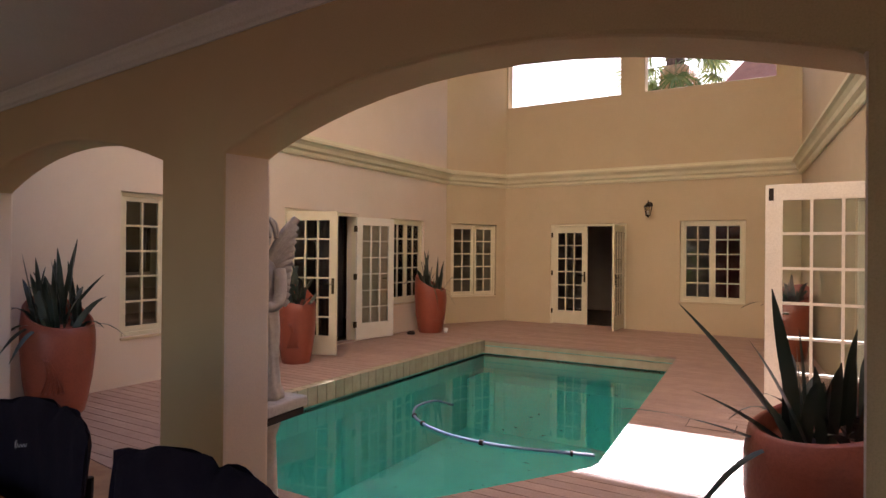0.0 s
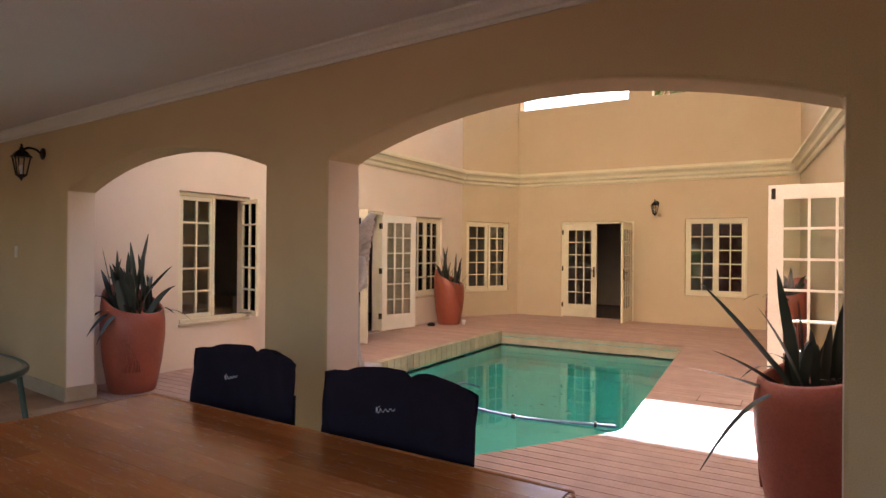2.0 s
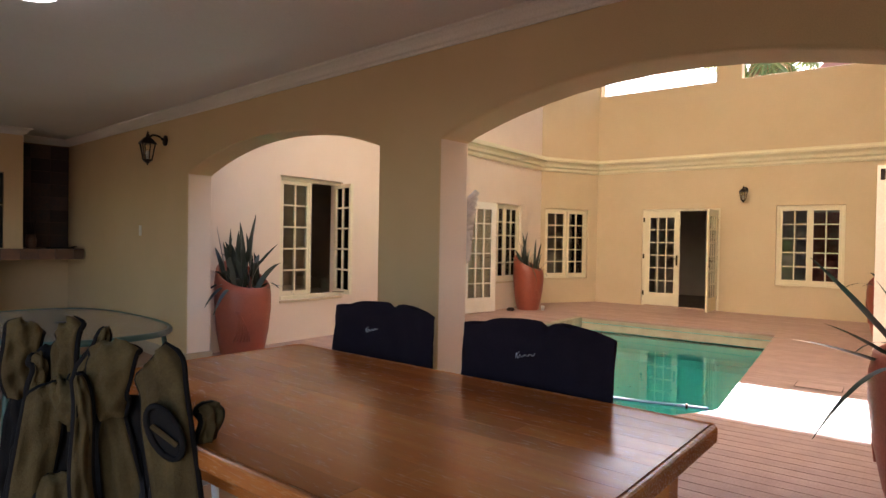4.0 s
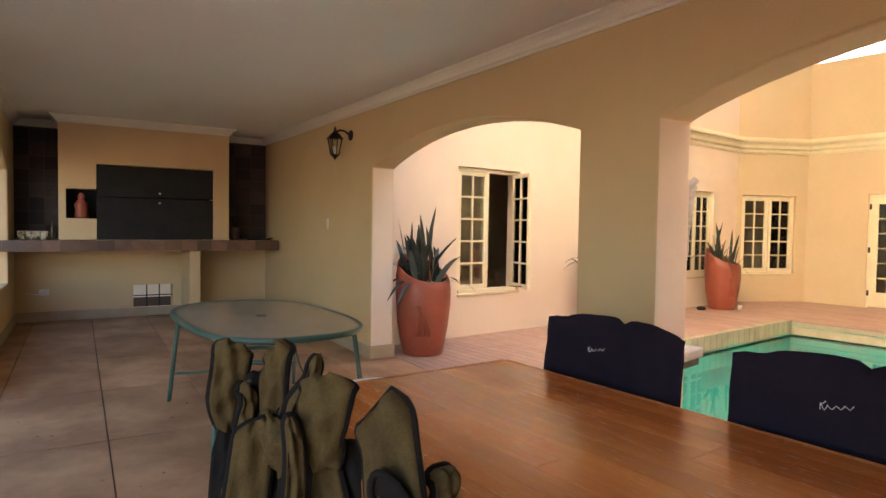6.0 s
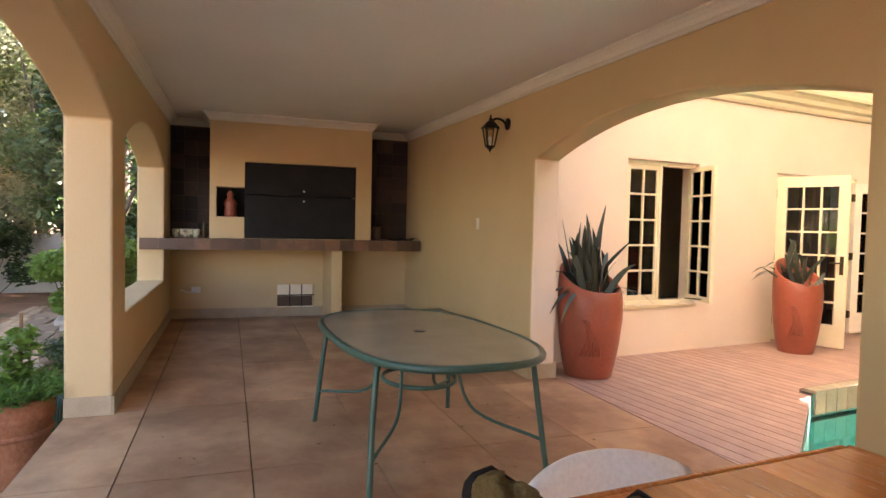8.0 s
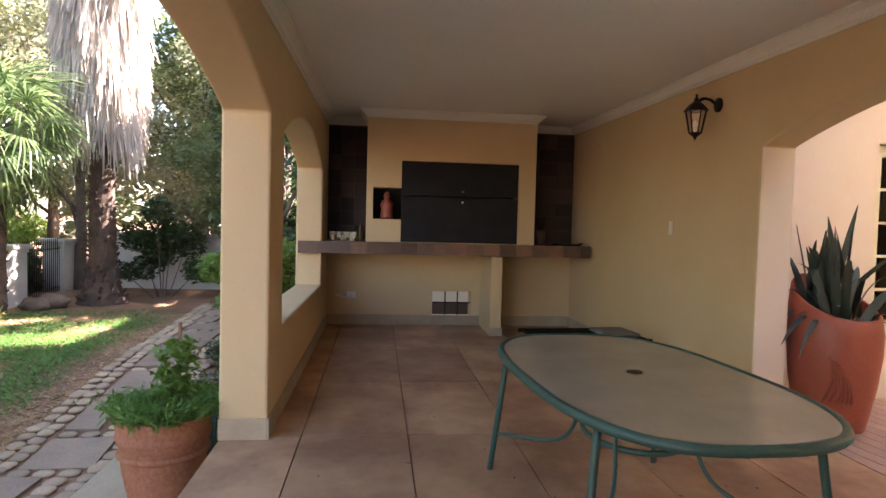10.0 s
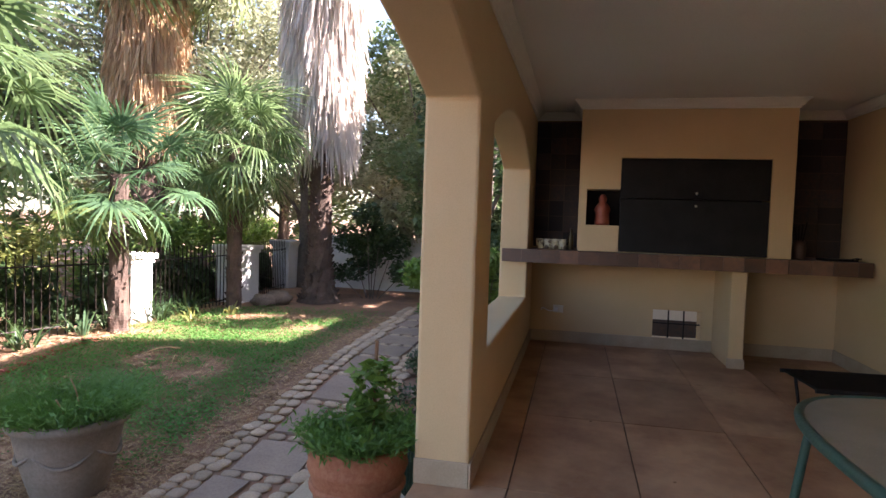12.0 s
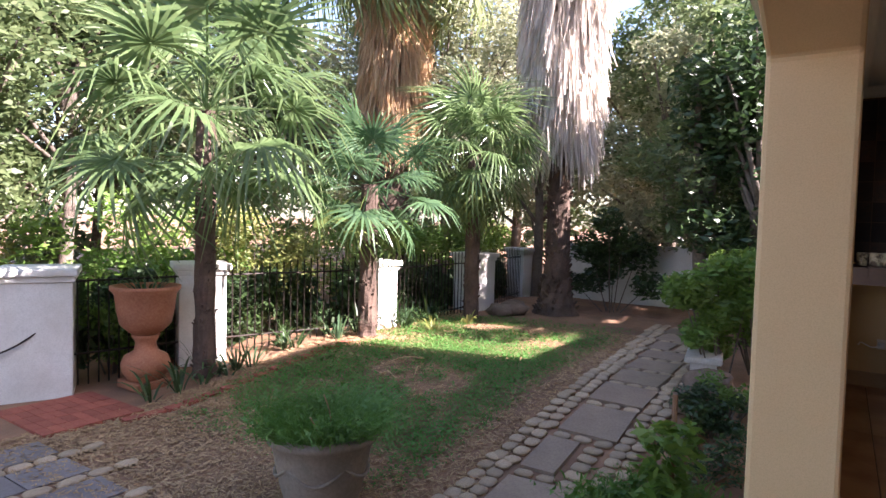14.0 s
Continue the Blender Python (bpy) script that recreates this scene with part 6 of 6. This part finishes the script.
gate = thing("gate", "black steel gate beside the white pillar", "gate", m=pose(-7.05, -10.75, -0.75))
for i in range(7):
    part("bar", tube([(0.05 + 0.14 * i, -0.05 * i, 0.05), (0.05 + 0.14 * i, -0.05 * i, 1.25)], 0.01, 6), IRON, gate)
for z in (0.08, 1.22):
    part("rail", tube([(0.0, 0.0, z), (1.0, -0.36, z)], 0.022, 6), IRON, gate)
part("cable", tube(curve_points([(-0.72, 0.82, 0.95), (-0.50, 0.80, 0.72), (-0.2, 0.72, 0.55), (0.05, 0.5, 0.5)], 6), 0.011, 6), IRON, gate, "black cable over the pillar")
structure("wall_boundary", box(-18.9, -8.2, -0.8, -18.65, -3.2, 0.95), PILLAR, "pale plastered boundary wall at the end of the garden")
structure("road", box(-30, -15.0, -0.75, 6, -12.6, -0.73), FLAG, "pale sunlit street beyond the fence", category="road")

# ---------------------------------------------------------------- urn, pots, rocks
urn = thing("terracotta_urn", "tall terracotta urn on a turned pedestal", "urn", m=pose(-8.62, -9.45, ground_z(-8.62, 0)))
part("plinth", box(-0.24, -0.24, 0, 0.24, 0.24, 0.10), CLAY, urn, bevel=0.01)
part("pedestal", lathe([(0.21, 0.10), (0.22, 0.13), (0.27, 0.20), (0.29, 0.30), (0.25, 0.40), (0.14, 0.46), (0.12, 0.56), (0.15, 0.62), (0.17, 0.66)], 28), CLAY, urn, smooth=True)
part("bowl", lathe([(0.13, 0.66), (0.20, 0.70), (0.30, 0.80), (0.335, 0.98), (0.36, 1.18), (0.41, 1.24), (0.41, 1.28), (0.36, 1.28), (0.32, 1.14), (0, 1.12)], 32), CLAY, urn, smooth=True)
bm = bmesh.new()
for i in range(18):
    a = i * 2.4
    blade(bm, Vector((0.1 * math.cos(a), 0.1 * math.sin(a), 1.12)), 0.45, 0.5, a, 0.03, 0.3)
part("plant", bm, SHRUB_DARK, urn)

pz = ground_z(-7.62, 0)
gpot = thing("cast_stone_pot", "large grey cast-stone pot with feathery green plants", "pot", m=pose(-7.68, -5.42, pz) @ Matrix.Scale(1.07, 4))
part("pot", lathe([(0.24, 0), (0.25, 0.03), (0.30, 0.20), (0.345, 0.42), (0.36, 0.50), (0.395, 0.52), (0.405, 0.56), (0.385, 0.585), (0.35, 0.58), (0.33, 0.50), (0, 0.49)], 36), GREY_POT, gpot, smooth=True)
bm = bmesh.new()
for i in range(5):
    a0 = i * 2 * math.pi / 5
    pts = [(0.345 * math.cos(a0 + t * 1.25) * (0.93 + 0.03 * math.sin(t * 3.14)), 0.345 * math.sin(a0 + t * 1.25) * (0.93 + 0.03 * math.sin(t * 3.14)), 0.38 - 0.10 * math.sin(t * math.pi)) for t in [k / 8 for k in range(9)]]
    tube(pts, 0.014, 6, bm)
part("garland_relief", bm, GREY_POT, gpot, "moulded garland", smooth=True)


def wisps(n, r, h, seed, base, lean=0.9):
    rng = np.random.default_rng(seed)
    v, f = [], []
    for i in range(n):
        a, q = rng.uniform(0, 6.28), r * math.sqrt(rng.random())
        p = np.array((q * math.cos(a), q * math.sin(a), base))
        d = np.array((math.cos(a) * lean * rng.random(), math.sin(a) * lean * rng.random(), 1.0))
        ln, w, s = h * rng.uniform(0.4, 1.0), rng.uniform(0.003, 0.006), np.array((-math.sin(a + 1), math.cos(a + 1), 0))
        k = len(v)
        for t, ww in ((0, w), (0.5, w), (1.0, 0.001)):
            c = p + d * ln * t - np.array((0, 0, 0.35 * ln * t * t))
            v += [tuple(c - s * ww), tuple(c + s * ww)]
        f += [(k, k + 1, k + 3, k + 2), (k + 2, k + 3, k + 5, k + 4)]
        for j in range(3):
            t = rng.uniform(0.35, 1)
            c = p + d * ln * t - np.array((0, 0, 0.35 * ln * t * t))
            e = rng.normal(size=3) * 0.028
            g = rng.normal(size=3) * 0.008
            k = len(v)
            v += [tuple(c), tuple(c + e * 0.5 + g), tuple(c + e)]
            f.append((k, k + 1, k + 2))
    return v, f


part("feathery_plant", cloud_mesh("wisps", *wisps(2100, 0.31, 0.44, 3, 0.50, 1.35), HERB), None, gpot, "feathery bright green plant")
part("dry_stalk", tube(curve_points([(0.05, 0.05, 0.5), (0.25, 0.2, 0.66), (0.42, 0.30, 0.82)], 4), 0.006, 5), CHIP, gpot)
part("dry_stalk", tube(curve_points([(0.0, 0.1, 0.5), (0.12, 0.18, 0.75), (0.2, 0.2, 0.9)], 4), 0.005, 5), CHIP, gpot)

tpot = thing("terracotta_pot", "terracotta pot with herbs and a staked tomato plant", "pot", m=pose(-6.98, -2.79, -0.45) @ Matrix.Scale(1.12, 4))
part("pot", lathe([(0.17, 0), (0.18, 0.02), (0.22, 0.22), (0.235, 0.36), (0.25, 0.40), (0.258, 0.42), (0.25, 0.435), (0.255, 0.50), (0.262, 0.525), (0.25, 0.535), (0.23, 0.53), (0.22, 0.44), (0, 0.43)], 32), CLAY, tpot, smooth=True)
part("band", lathe([(0.236, 0.30), (0.246, 0.31), (0.248, 0.325), (0.24, 0.335)], 32), CLAY, tpot, smooth=True)
part("herb_bush", cloud_mesh("herb_bush", *wisps(1700, 0.21, 0.25, 8, 0.47, 1.1), HERB), None, tpot, "bushy bright green herbs")
part("stake", tube([(-0.08, 0.05, 0.42), (-0.13, 0.04, 1.02)], 0.010, 6), DRY_STEM, tpot, "reddish wooden stake")
cl = [((-0.06 + 0.05 * math.sin(i * 2.0), 0.06 * math.cos(i * 2.6) + 0.04, 0.55 + 0.05 * i), (0.09, 0.09, 0.06)) for i in range(8)]
part("tomato_plant", leaf_cloud("tomato", cl, 420, 0.035, SHRUB_LIT, 4), None, tpot, "drooping tomato leaves")


def rock(x, y, r, seed, z=None):
    bm = bmesh.new()
    bmesh.ops.create_icosphere(bm, subdivisions=3, radius=r)
    for w in bm.verts:
        w.co *= 1 + 0.35 * noise.noise(w.co * (1.6 / r) + Vector((seed * 3.3, 0, 0)))
        w.co.z *= 0.62
    ob = part("rock", bm, ROCK, None, m=pose(x, y, (ground_z(x, y) if z is None else z) + r * 0.35, 0, 0, seed * 50), smooth=True)
    tagged(ob, "rounded brown garden rock beside the path", "rock", "garden rocks")


for i, (x, y, r) in enumerate(((-10.9, -3.35, 0.24), (-11.5, -3.3, 0.28), (-12.3, -3.5, 0.2), (-10.1, -3.3, 0.15), (-15.2, -7.6, 0.30), (-14.9, -7.75, 0.24), (-15.6, -7.85, 0.22))):
    rock(x, y, r, i + 1)
bench = thing("garden_bench", "low stone bench slab beside the path", "bench", m=pose(-11.9, -3.45, ground_z(-11.9, 0), 0, 0, 8))
part("seat_slab", box(-0.3, -0.2, 0.30, 0.3, 0.2, 0.37), STATUE, bench, bevel=0.02)
part("support", box(-0.22, -0.14, 0.0, -0.1, 0.14, 0.30), STATUE, bench)
part("support", box(0.1, -0.14, 0.0, 0.22, 0.14, 0.30), STATUE, bench)
reel = thing("hose_reel", "teal garden hose coiled beside the veranda", "hose", m=pose(-7.62, -2.62, -0.45))
for i in range(5):
    part("coil", tube([(0.14 * math.cos(a), 0.02 * i - 0.05, 0.22 + 0.2 * math.sin(a)) for a in [k * math.pi / 10 for k in range(20)]], 0.013, 6, closed=True), GREEN_METAL, reel, smooth=True)
part("hook", tube(curve_points([(0.0, 0.08, 0.1), (0.0, 0.09, 0.45), (0.0, -0.06, 0.46)], 4), 0.01, 6), WHITE_PLASTIC, reel)

# step down from the veranda
structure("step", box(-7.9, -3.42, -0.9, -2.6, YGO - 0.002, -0.45), SKIRT, "stone step between veranda and garden path", 0.015, category="step")

# ---------------------------------------------------------------- lawn, chips and leaf litter
rng = np.random.default_rng(21)
v, f = [], []
for i in range(150000):
    x, y = rng.uniform(-16.2, -7.0), rng.uniform(-8.5, -4.75)
    near = 1.0 if x > -12 else 0.6
    if rng.random() > lawn_mask(x, y) * near:
        continue
    a, ln, w = rng.uniform(0, 6.28), rng.uniform(0.012, 0.034), rng.uniform(0.008, 0.016)
    z = ground_z(x, y) + rng.uniform(0.004, 0.045)
    c, s, t = math.cos(a), math.sin(a), rng.uniform(-0.5, 0.9)
    k = len(v)
    v += [(x, y, z - 0.004), (x + ln * 0.5 * c - w * s, y + ln * 0.5 * s + w * c, z + ln * t * 0.5), (x + ln * c, y + ln * s, z + ln * t), (x + ln * 0.5 * c + w * s, y + ln * 0.5 * s - w * c, z + ln * t * 0.5)]
    f.append((k, k + 1, k + 2, k + 3))
tagged(part("lawn", cloud_mesh("lawn", v, f, GRASS), None, None), "low patchy clover-like green lawn", "grass", kind="stuff")
v, f = [], []
for i in range(70000):
    x, y = rng.uniform(-14.5, -6.5), rng.uniform(-8.8, -4.6)
    if rng.random() < lawn_mask(x, y) * 0.93 or (x < -10 and rng.random() < 0.45):
        continue
    a, ln, w, t = rng.uniform(0, 6.28), rng.uniform(0.008, 0.034), rng.uniform(0.0018, 0.0055), rng.uniform(-0.35, 0.35)
    z = ground_z(x, y) + rng.uniform(0.0, 0.02)
    c, s = math.cos(a), math.sin(a)
    k = len(v)
    v += [(x - ln * c + w * s, y - ln * s - w * c, z - t * ln), (x - ln * c - w * s, y - ln * s + w * c, z - t * ln + 0.004), (x + ln * c - w * s, y + ln * s + w * c, z + t * ln + 0.004), (x + ln * c + w * s, y + ln * s - w * c, z + t * ln)]
    f.append((k, k + 1, k + 2, k + 3))
tagged(part("bark_mulch", cloud_mesh("mulch", v, f, CHIP), None, None), "dry straw and bark chips scattered over the soil", "mulch", kind="stuff")
for i, (x, y, ln, a) in enumerate(((-10.6, -6.6, 0.5, 0.5), (-10.9, -6.75, 0.6, -0.3), (-8.9, -7.4, 0.45, 0.2), (-10.2, -6.9, 0.35, 1.2))):
    z = ground_z(x, y) + 0.03
    ob = part("twig", tube(curve_points([(x, y, z), (x + ln * 0.5 * math.cos(a), y + ln * 0.5 * math.sin(a), z + 0.06), (x + ln * math.cos(a), y + ln * math.sin(a), z + 0.02)], 4), 0.012, 6, None, 0.4), CHIP, None)
    tagged(ob, "fallen dry twig lying on the lawn", "twig", "fallen twigs")

# woods beyond the street, and the trees round the neighbouring plots
rw = random.Random(5)
far = []
for i in range(90):
    x = -34 + 38 * i / 89 + rw.uniform(-0.6, 0.6)
    far.append(((x, -17.5 - rw.uniform(0, 5), rw.uniform(0.2, 8.5)), (rw.uniform(0.9, 1.7), rw.uniform(0.9, 1.7), rw.uniform(0.7, 1.3))))
for i in range(60):
    y = -20 + 22 * i / 59
    far.append(((-27 - rw.uniform(0, 4), y, rw.uniform(0.2, 8.5)), (rw.uniform(0.9, 1.6), rw.uniform(0.9, 1.6), rw.uniform(0.7, 1.3))))
tagged(part("far_woods", leaf_cloud("far_woods", far, 60000, 0.19, TREE_LEAF, 61), None, None), "dense green trees and hedges beyond the street", "woods", kind="stuff")
# hedge along the fence; its dark leaf colour stands for the shade there
fence_row = []
for (xa, ya), (xb, yb) in zip(FENCE, FENCE[1:]):
    for i in range(16):
        q = (i + rw.random()) / 16
        fence_row.append(((xa + (xb - xa) * q, ya + (yb - ya) * q - 0.5 - 0.5 * rw.random(), -0.45 + 0.75 * rw.random()), (0.32, 0.3, 0.38)))
tagged(part("fence_hedge", leaf_cloud("fence_hedge", fence_row, 15000, 0.085, SHRUB_DARK, 63, 1.6), None, None), "strap-leaved hedge behind the fence bars, coloured dark for shade", "hedge", kind="stuff")
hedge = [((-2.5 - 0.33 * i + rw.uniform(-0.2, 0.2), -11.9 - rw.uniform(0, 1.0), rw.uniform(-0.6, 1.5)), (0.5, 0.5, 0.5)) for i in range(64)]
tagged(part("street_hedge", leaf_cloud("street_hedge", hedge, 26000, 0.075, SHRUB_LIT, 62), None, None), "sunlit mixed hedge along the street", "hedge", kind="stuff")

# ---------------------------------------------------------------- floor pieces, last
# sandstone tiles of the veranda
floor_ob = bpy.data.objects["floor"]
TX, TY, GAP = 1.315, 0.685, 0.008
xs = [-5.60 + TX * i for i in range(-6, 8)]
ys = [-1.24 + TY * i for i in range(-3, 6)]
rnd = random.Random(9)
for x in xs:
    for y in ys:
        a, b, c, d = max(x, XB + 0.002), max(y, YGO + 0.004), min(x + TX, XE), min(y + TY, YPO + 0.018)
        if c - a > 0.05 and d - b > 0.02:
            dz = rnd.uniform(-0.0015, 0.0)
            bm = box(a + GAP / 2, b + GAP / 2, -0.0139, c - GAP / 2, d - GAP / 2, dz)
            part("tile", bm, TILE, floor_ob)

# deck boards, laid across the court
deck = tagged(new("deck"), "reddish-brown grooved deck boards round the pool", "deck", kind="structure")


def pool_span(v):
    us = []
    for (a, b), (c, d) in zip(POOL, POOL[1:] + POOL[:1]):
        if (b - v) * (d - v) < 0:
            us.append(a + (c - a) * (v - b) / (d - b))
    return (min(us), max(us)) if len(us) > 1 else None


def court_u0(v):
    return 0.003 if v < VC else UC * (v - VC) / (VN - VC) + 0.003


def south_v(u):
    """The line along which the deck meets the veranda tiles."""
    p = CF.inverted() @ Vector((-7.62, YPO + 0.024, 0))
    q = CF.inverted() @ Vector((0, YPO + 0.024, 0))
    return p.y + (q.y - p.y) * (u - p.x) / (q.x - p.x)


def u_south(v):
    """From which u on a board at v lies clear of the veranda."""
    p, q = CF.inverted() @ Vector((-7.62, YPO + 0.024, 0)), CF.inverted() @ Vector((0, YPO + 0.024, 0))
    return p.x + (q.x - p.x) * (v - p.y) / (q.y - p.y)


STEP = 0.118
v = -1.88
while v < VN - 0.01:
    va, vb = v + 0.004, min(v + STEP - 0.004, VN - 0.003)
    ends = []
    sa, sb = pool_span(va), pool_span(vb)
    la, lb = court_u0(va), court_u0(vb)
    if v < -0.98:
        la, lb = max(la, u_south(va)), max(lb, u_south(vb))
    ra, rb = east_u(va) - 0.003, east_u(vb) - 0.003
    if sa and sb:
        ends = [(la, lb, sa[0] - 0.11 if va > 0.6 else sa[0] - 0.004, sb[0] - 0.11 if vb > 0.6 else sb[0] - 0.004), (sa[1] - 0.015, sb[1] - 0.015, ra, rb)]
    else:
        ends = [(la, lb, ra, rb)]
    for a0, b0, a1, b1 in ends:
        if min(a1 - a0, b1 - b0) < 0.03:
            continue
        cuts = [0.0] + ([0.47 + 0.2 * math.sin(v * 40)] if a1 - a0 > 3.2 else []) + [1.0]
        for k0, k1 in zip(cuts, cuts[1:]):
            g = 0.0015
            p = [(a0 + (a1 - a0) * k0 + g, va), (a0 + (a1 - a0) * k1 - g, va), (b0 + (b1 - b0) * k1 - g, vb), (b0 + (b1 - b0) * k0 + g, vb)]
            bm = bmesh.new()
            lo = [bm.verts.new(CF @ Vector((x, y, -0.025))) for x, y in p]
            hi = [bm.verts.new(CF @ Vector((x, y, 0.0))) for x, y in p]
            bm.faces.new(lo[::-1])
            bm.faces.new(hi)
            for i in range(4):
                bm.faces.new((lo[i], lo[(i + 1) % 4], hi[(i + 1) % 4], hi[i]))
            part("deck_board", bm, DECK, deck)
    v += STEP

# coping blocks down the pool's west side, a fascia at the far end
cop = tagged(new("pool_coping"), "pale coping blocks along the pool edge", "coping", kind="structure")
v = 0.78
while v < 5.5:
    w = 0.155
    part("coping_block", box(1.615, v + 0.006, -0.21, 1.735, v + w - 0.006, -0.001, None, CF), COPING, cop)
    v += w
part("fascia_board", box(1.72, 5.575, -0.09, 4.87, 5.60, -0.027, None, CF), COPING, cop)
part("fascia_board", box(1.72, 5.57, -0.22, 4.87, 5.60, -0.105, None, CF), COPING, cop)

# garden path: flagstones framed by cobbles, running along the house
path = tagged(new("garden_path"), "garden path of grey flagstones framed by rounded cobbles", "path", kind="structure")
rnd = random.Random(31)
COB = []
for s in range(5):
    bm = bmesh.new()
    bmesh.ops.create_icosphere(bm, subdivisions=2, radius=1.0)
    for w in bm.verts:
        c = w.co
        c.x, c.y = math.copysign(abs(c.x) ** 0.62, c.x), math.copysign(abs(c.y) ** 0.62, c.y)
        c *= 1 + 0.10 * noise.noise(c * 1.3 + Vector((s * 4.1, 0, 0)))
        c.z *= 0.55
    me = mesh_of(bm, "cobble")
    me.materials.append(COBBLE)
    me.shade_smooth()
    COB.append(me)


def cobble(x, y, lx, ly, parent=path):
    m = pose(x, y, ground_z(x, y) + 0.004, rnd.uniform(-4, 4), rnd.uniform(-4, 4), rnd.uniform(-8, 8)) @ Matrix.Diagonal((lx / 2, ly / 2, 0.05, 1))
    part("cobble", rnd.choice(COB), None, parent, m=m)


def path_mid(x):
    return -4.18 - 0.10 * math.sin((x + 8) * 0.5) - 0.03 * max(0, -11 - x)


def slab(x0, x1, y0, y1):
    z = ground_z((x0 + x1) / 2, 0)
    bm = box(-(x1 - x0) / 2, -(y1 - y0) / 2, -0.06, (x1 - x0) / 2, (y1 - y0) / 2, 0.022)
    for w in bm.verts:
        w.co.x += rnd.uniform(-0.02, 0.02)
        w.co.y += rnd.uniform(-0.02, 0.02)
    tilt = math.degrees(math.atan2(ground_z(x0, 0) - ground_z(x1, 0), x1 - x0))
    part("flagstone", bm, FLAG, path, m=pose((x0 + x1) / 2, (y0 + y1) / 2, z, 0, tilt, rnd.uniform(-2, 2)))


x = -6.9
while x > -15.6:
    ln = rnd.uniform(0.52, 0.66)
    mid = path_mid(x - ln / 2)
    if int(x * 10) % 3:
        slab(x - ln, x, mid - 0.30, mid + 0.28)
    else:
        slab(x - ln, x, mid - 0.30, mid + 0.02)
        for k in range(4):
            cobble(x - ln * (k + 0.5) / 4, mid + 0.16, ln / 4.3, 0.17)
    for k in range(3):
        cobble(x - ln - 0.075, mid - 0.20 + 0.2 * k, 0.11, 0.17)
    for row, yy in enumerate((-0.56, -0.41, 0.37, 0.51)):
        q = x
        while q > x - ln - 0.14:
            w = rnd.uniform(0.13, 0.20)
            cobble(q - w / 2, mid + yy + rnd.uniform(-0.015, 0.015), w * 0.95, 0.14)
            q -= w
    x -= ln + 0.15
# driveway corner: grey slabs between rows of pale cobbles, a red brick edge
drive = tagged(new("driveway"), "driveway of grey slabs between rows of pale cobbles", "driveway", kind="structure")
for r in range(7):
    y = -8.5 + r * 0.62
    for k in range(6):
        x1 = -5.0 - k * 0.5 + 0.02 * r
        if x1 - 0.5 < -7.35 + 0.10 * r:
            continue
        bm = box(x1 - 0.485, y, -0.86, x1, y + 0.44, -0.785)
        part("slab", bm, DRIVE_SLAB, drive)
    q = -4.6
    while q > -7.3 + 0.10 * r:
        w = rnd.uniform(0.18, 0.26)
        cobble(q - w / 2, y + 0.53, w * 0.92, 0.13, drive)
        q -= w
for k in range(5):
    for j in range(9):
        part("brick", box(-8.10 + 0.115 * j, -9.75 + 0.235 * k, -0.84, -7.99 + 0.115 * j, -9.525 + 0.235 * k, -0.775), BRICK, drive)
for k in range(14):
    x = -7.9 - 0.24 * k
    part("brick", box(x - 0.11, -8.52 + 0.012 * k, ground_z(x, 0) - 0.06, x + 0.115, -8.40 + 0.012 * k, ground_z(x, 0) + 0.02), BRICK, drive)
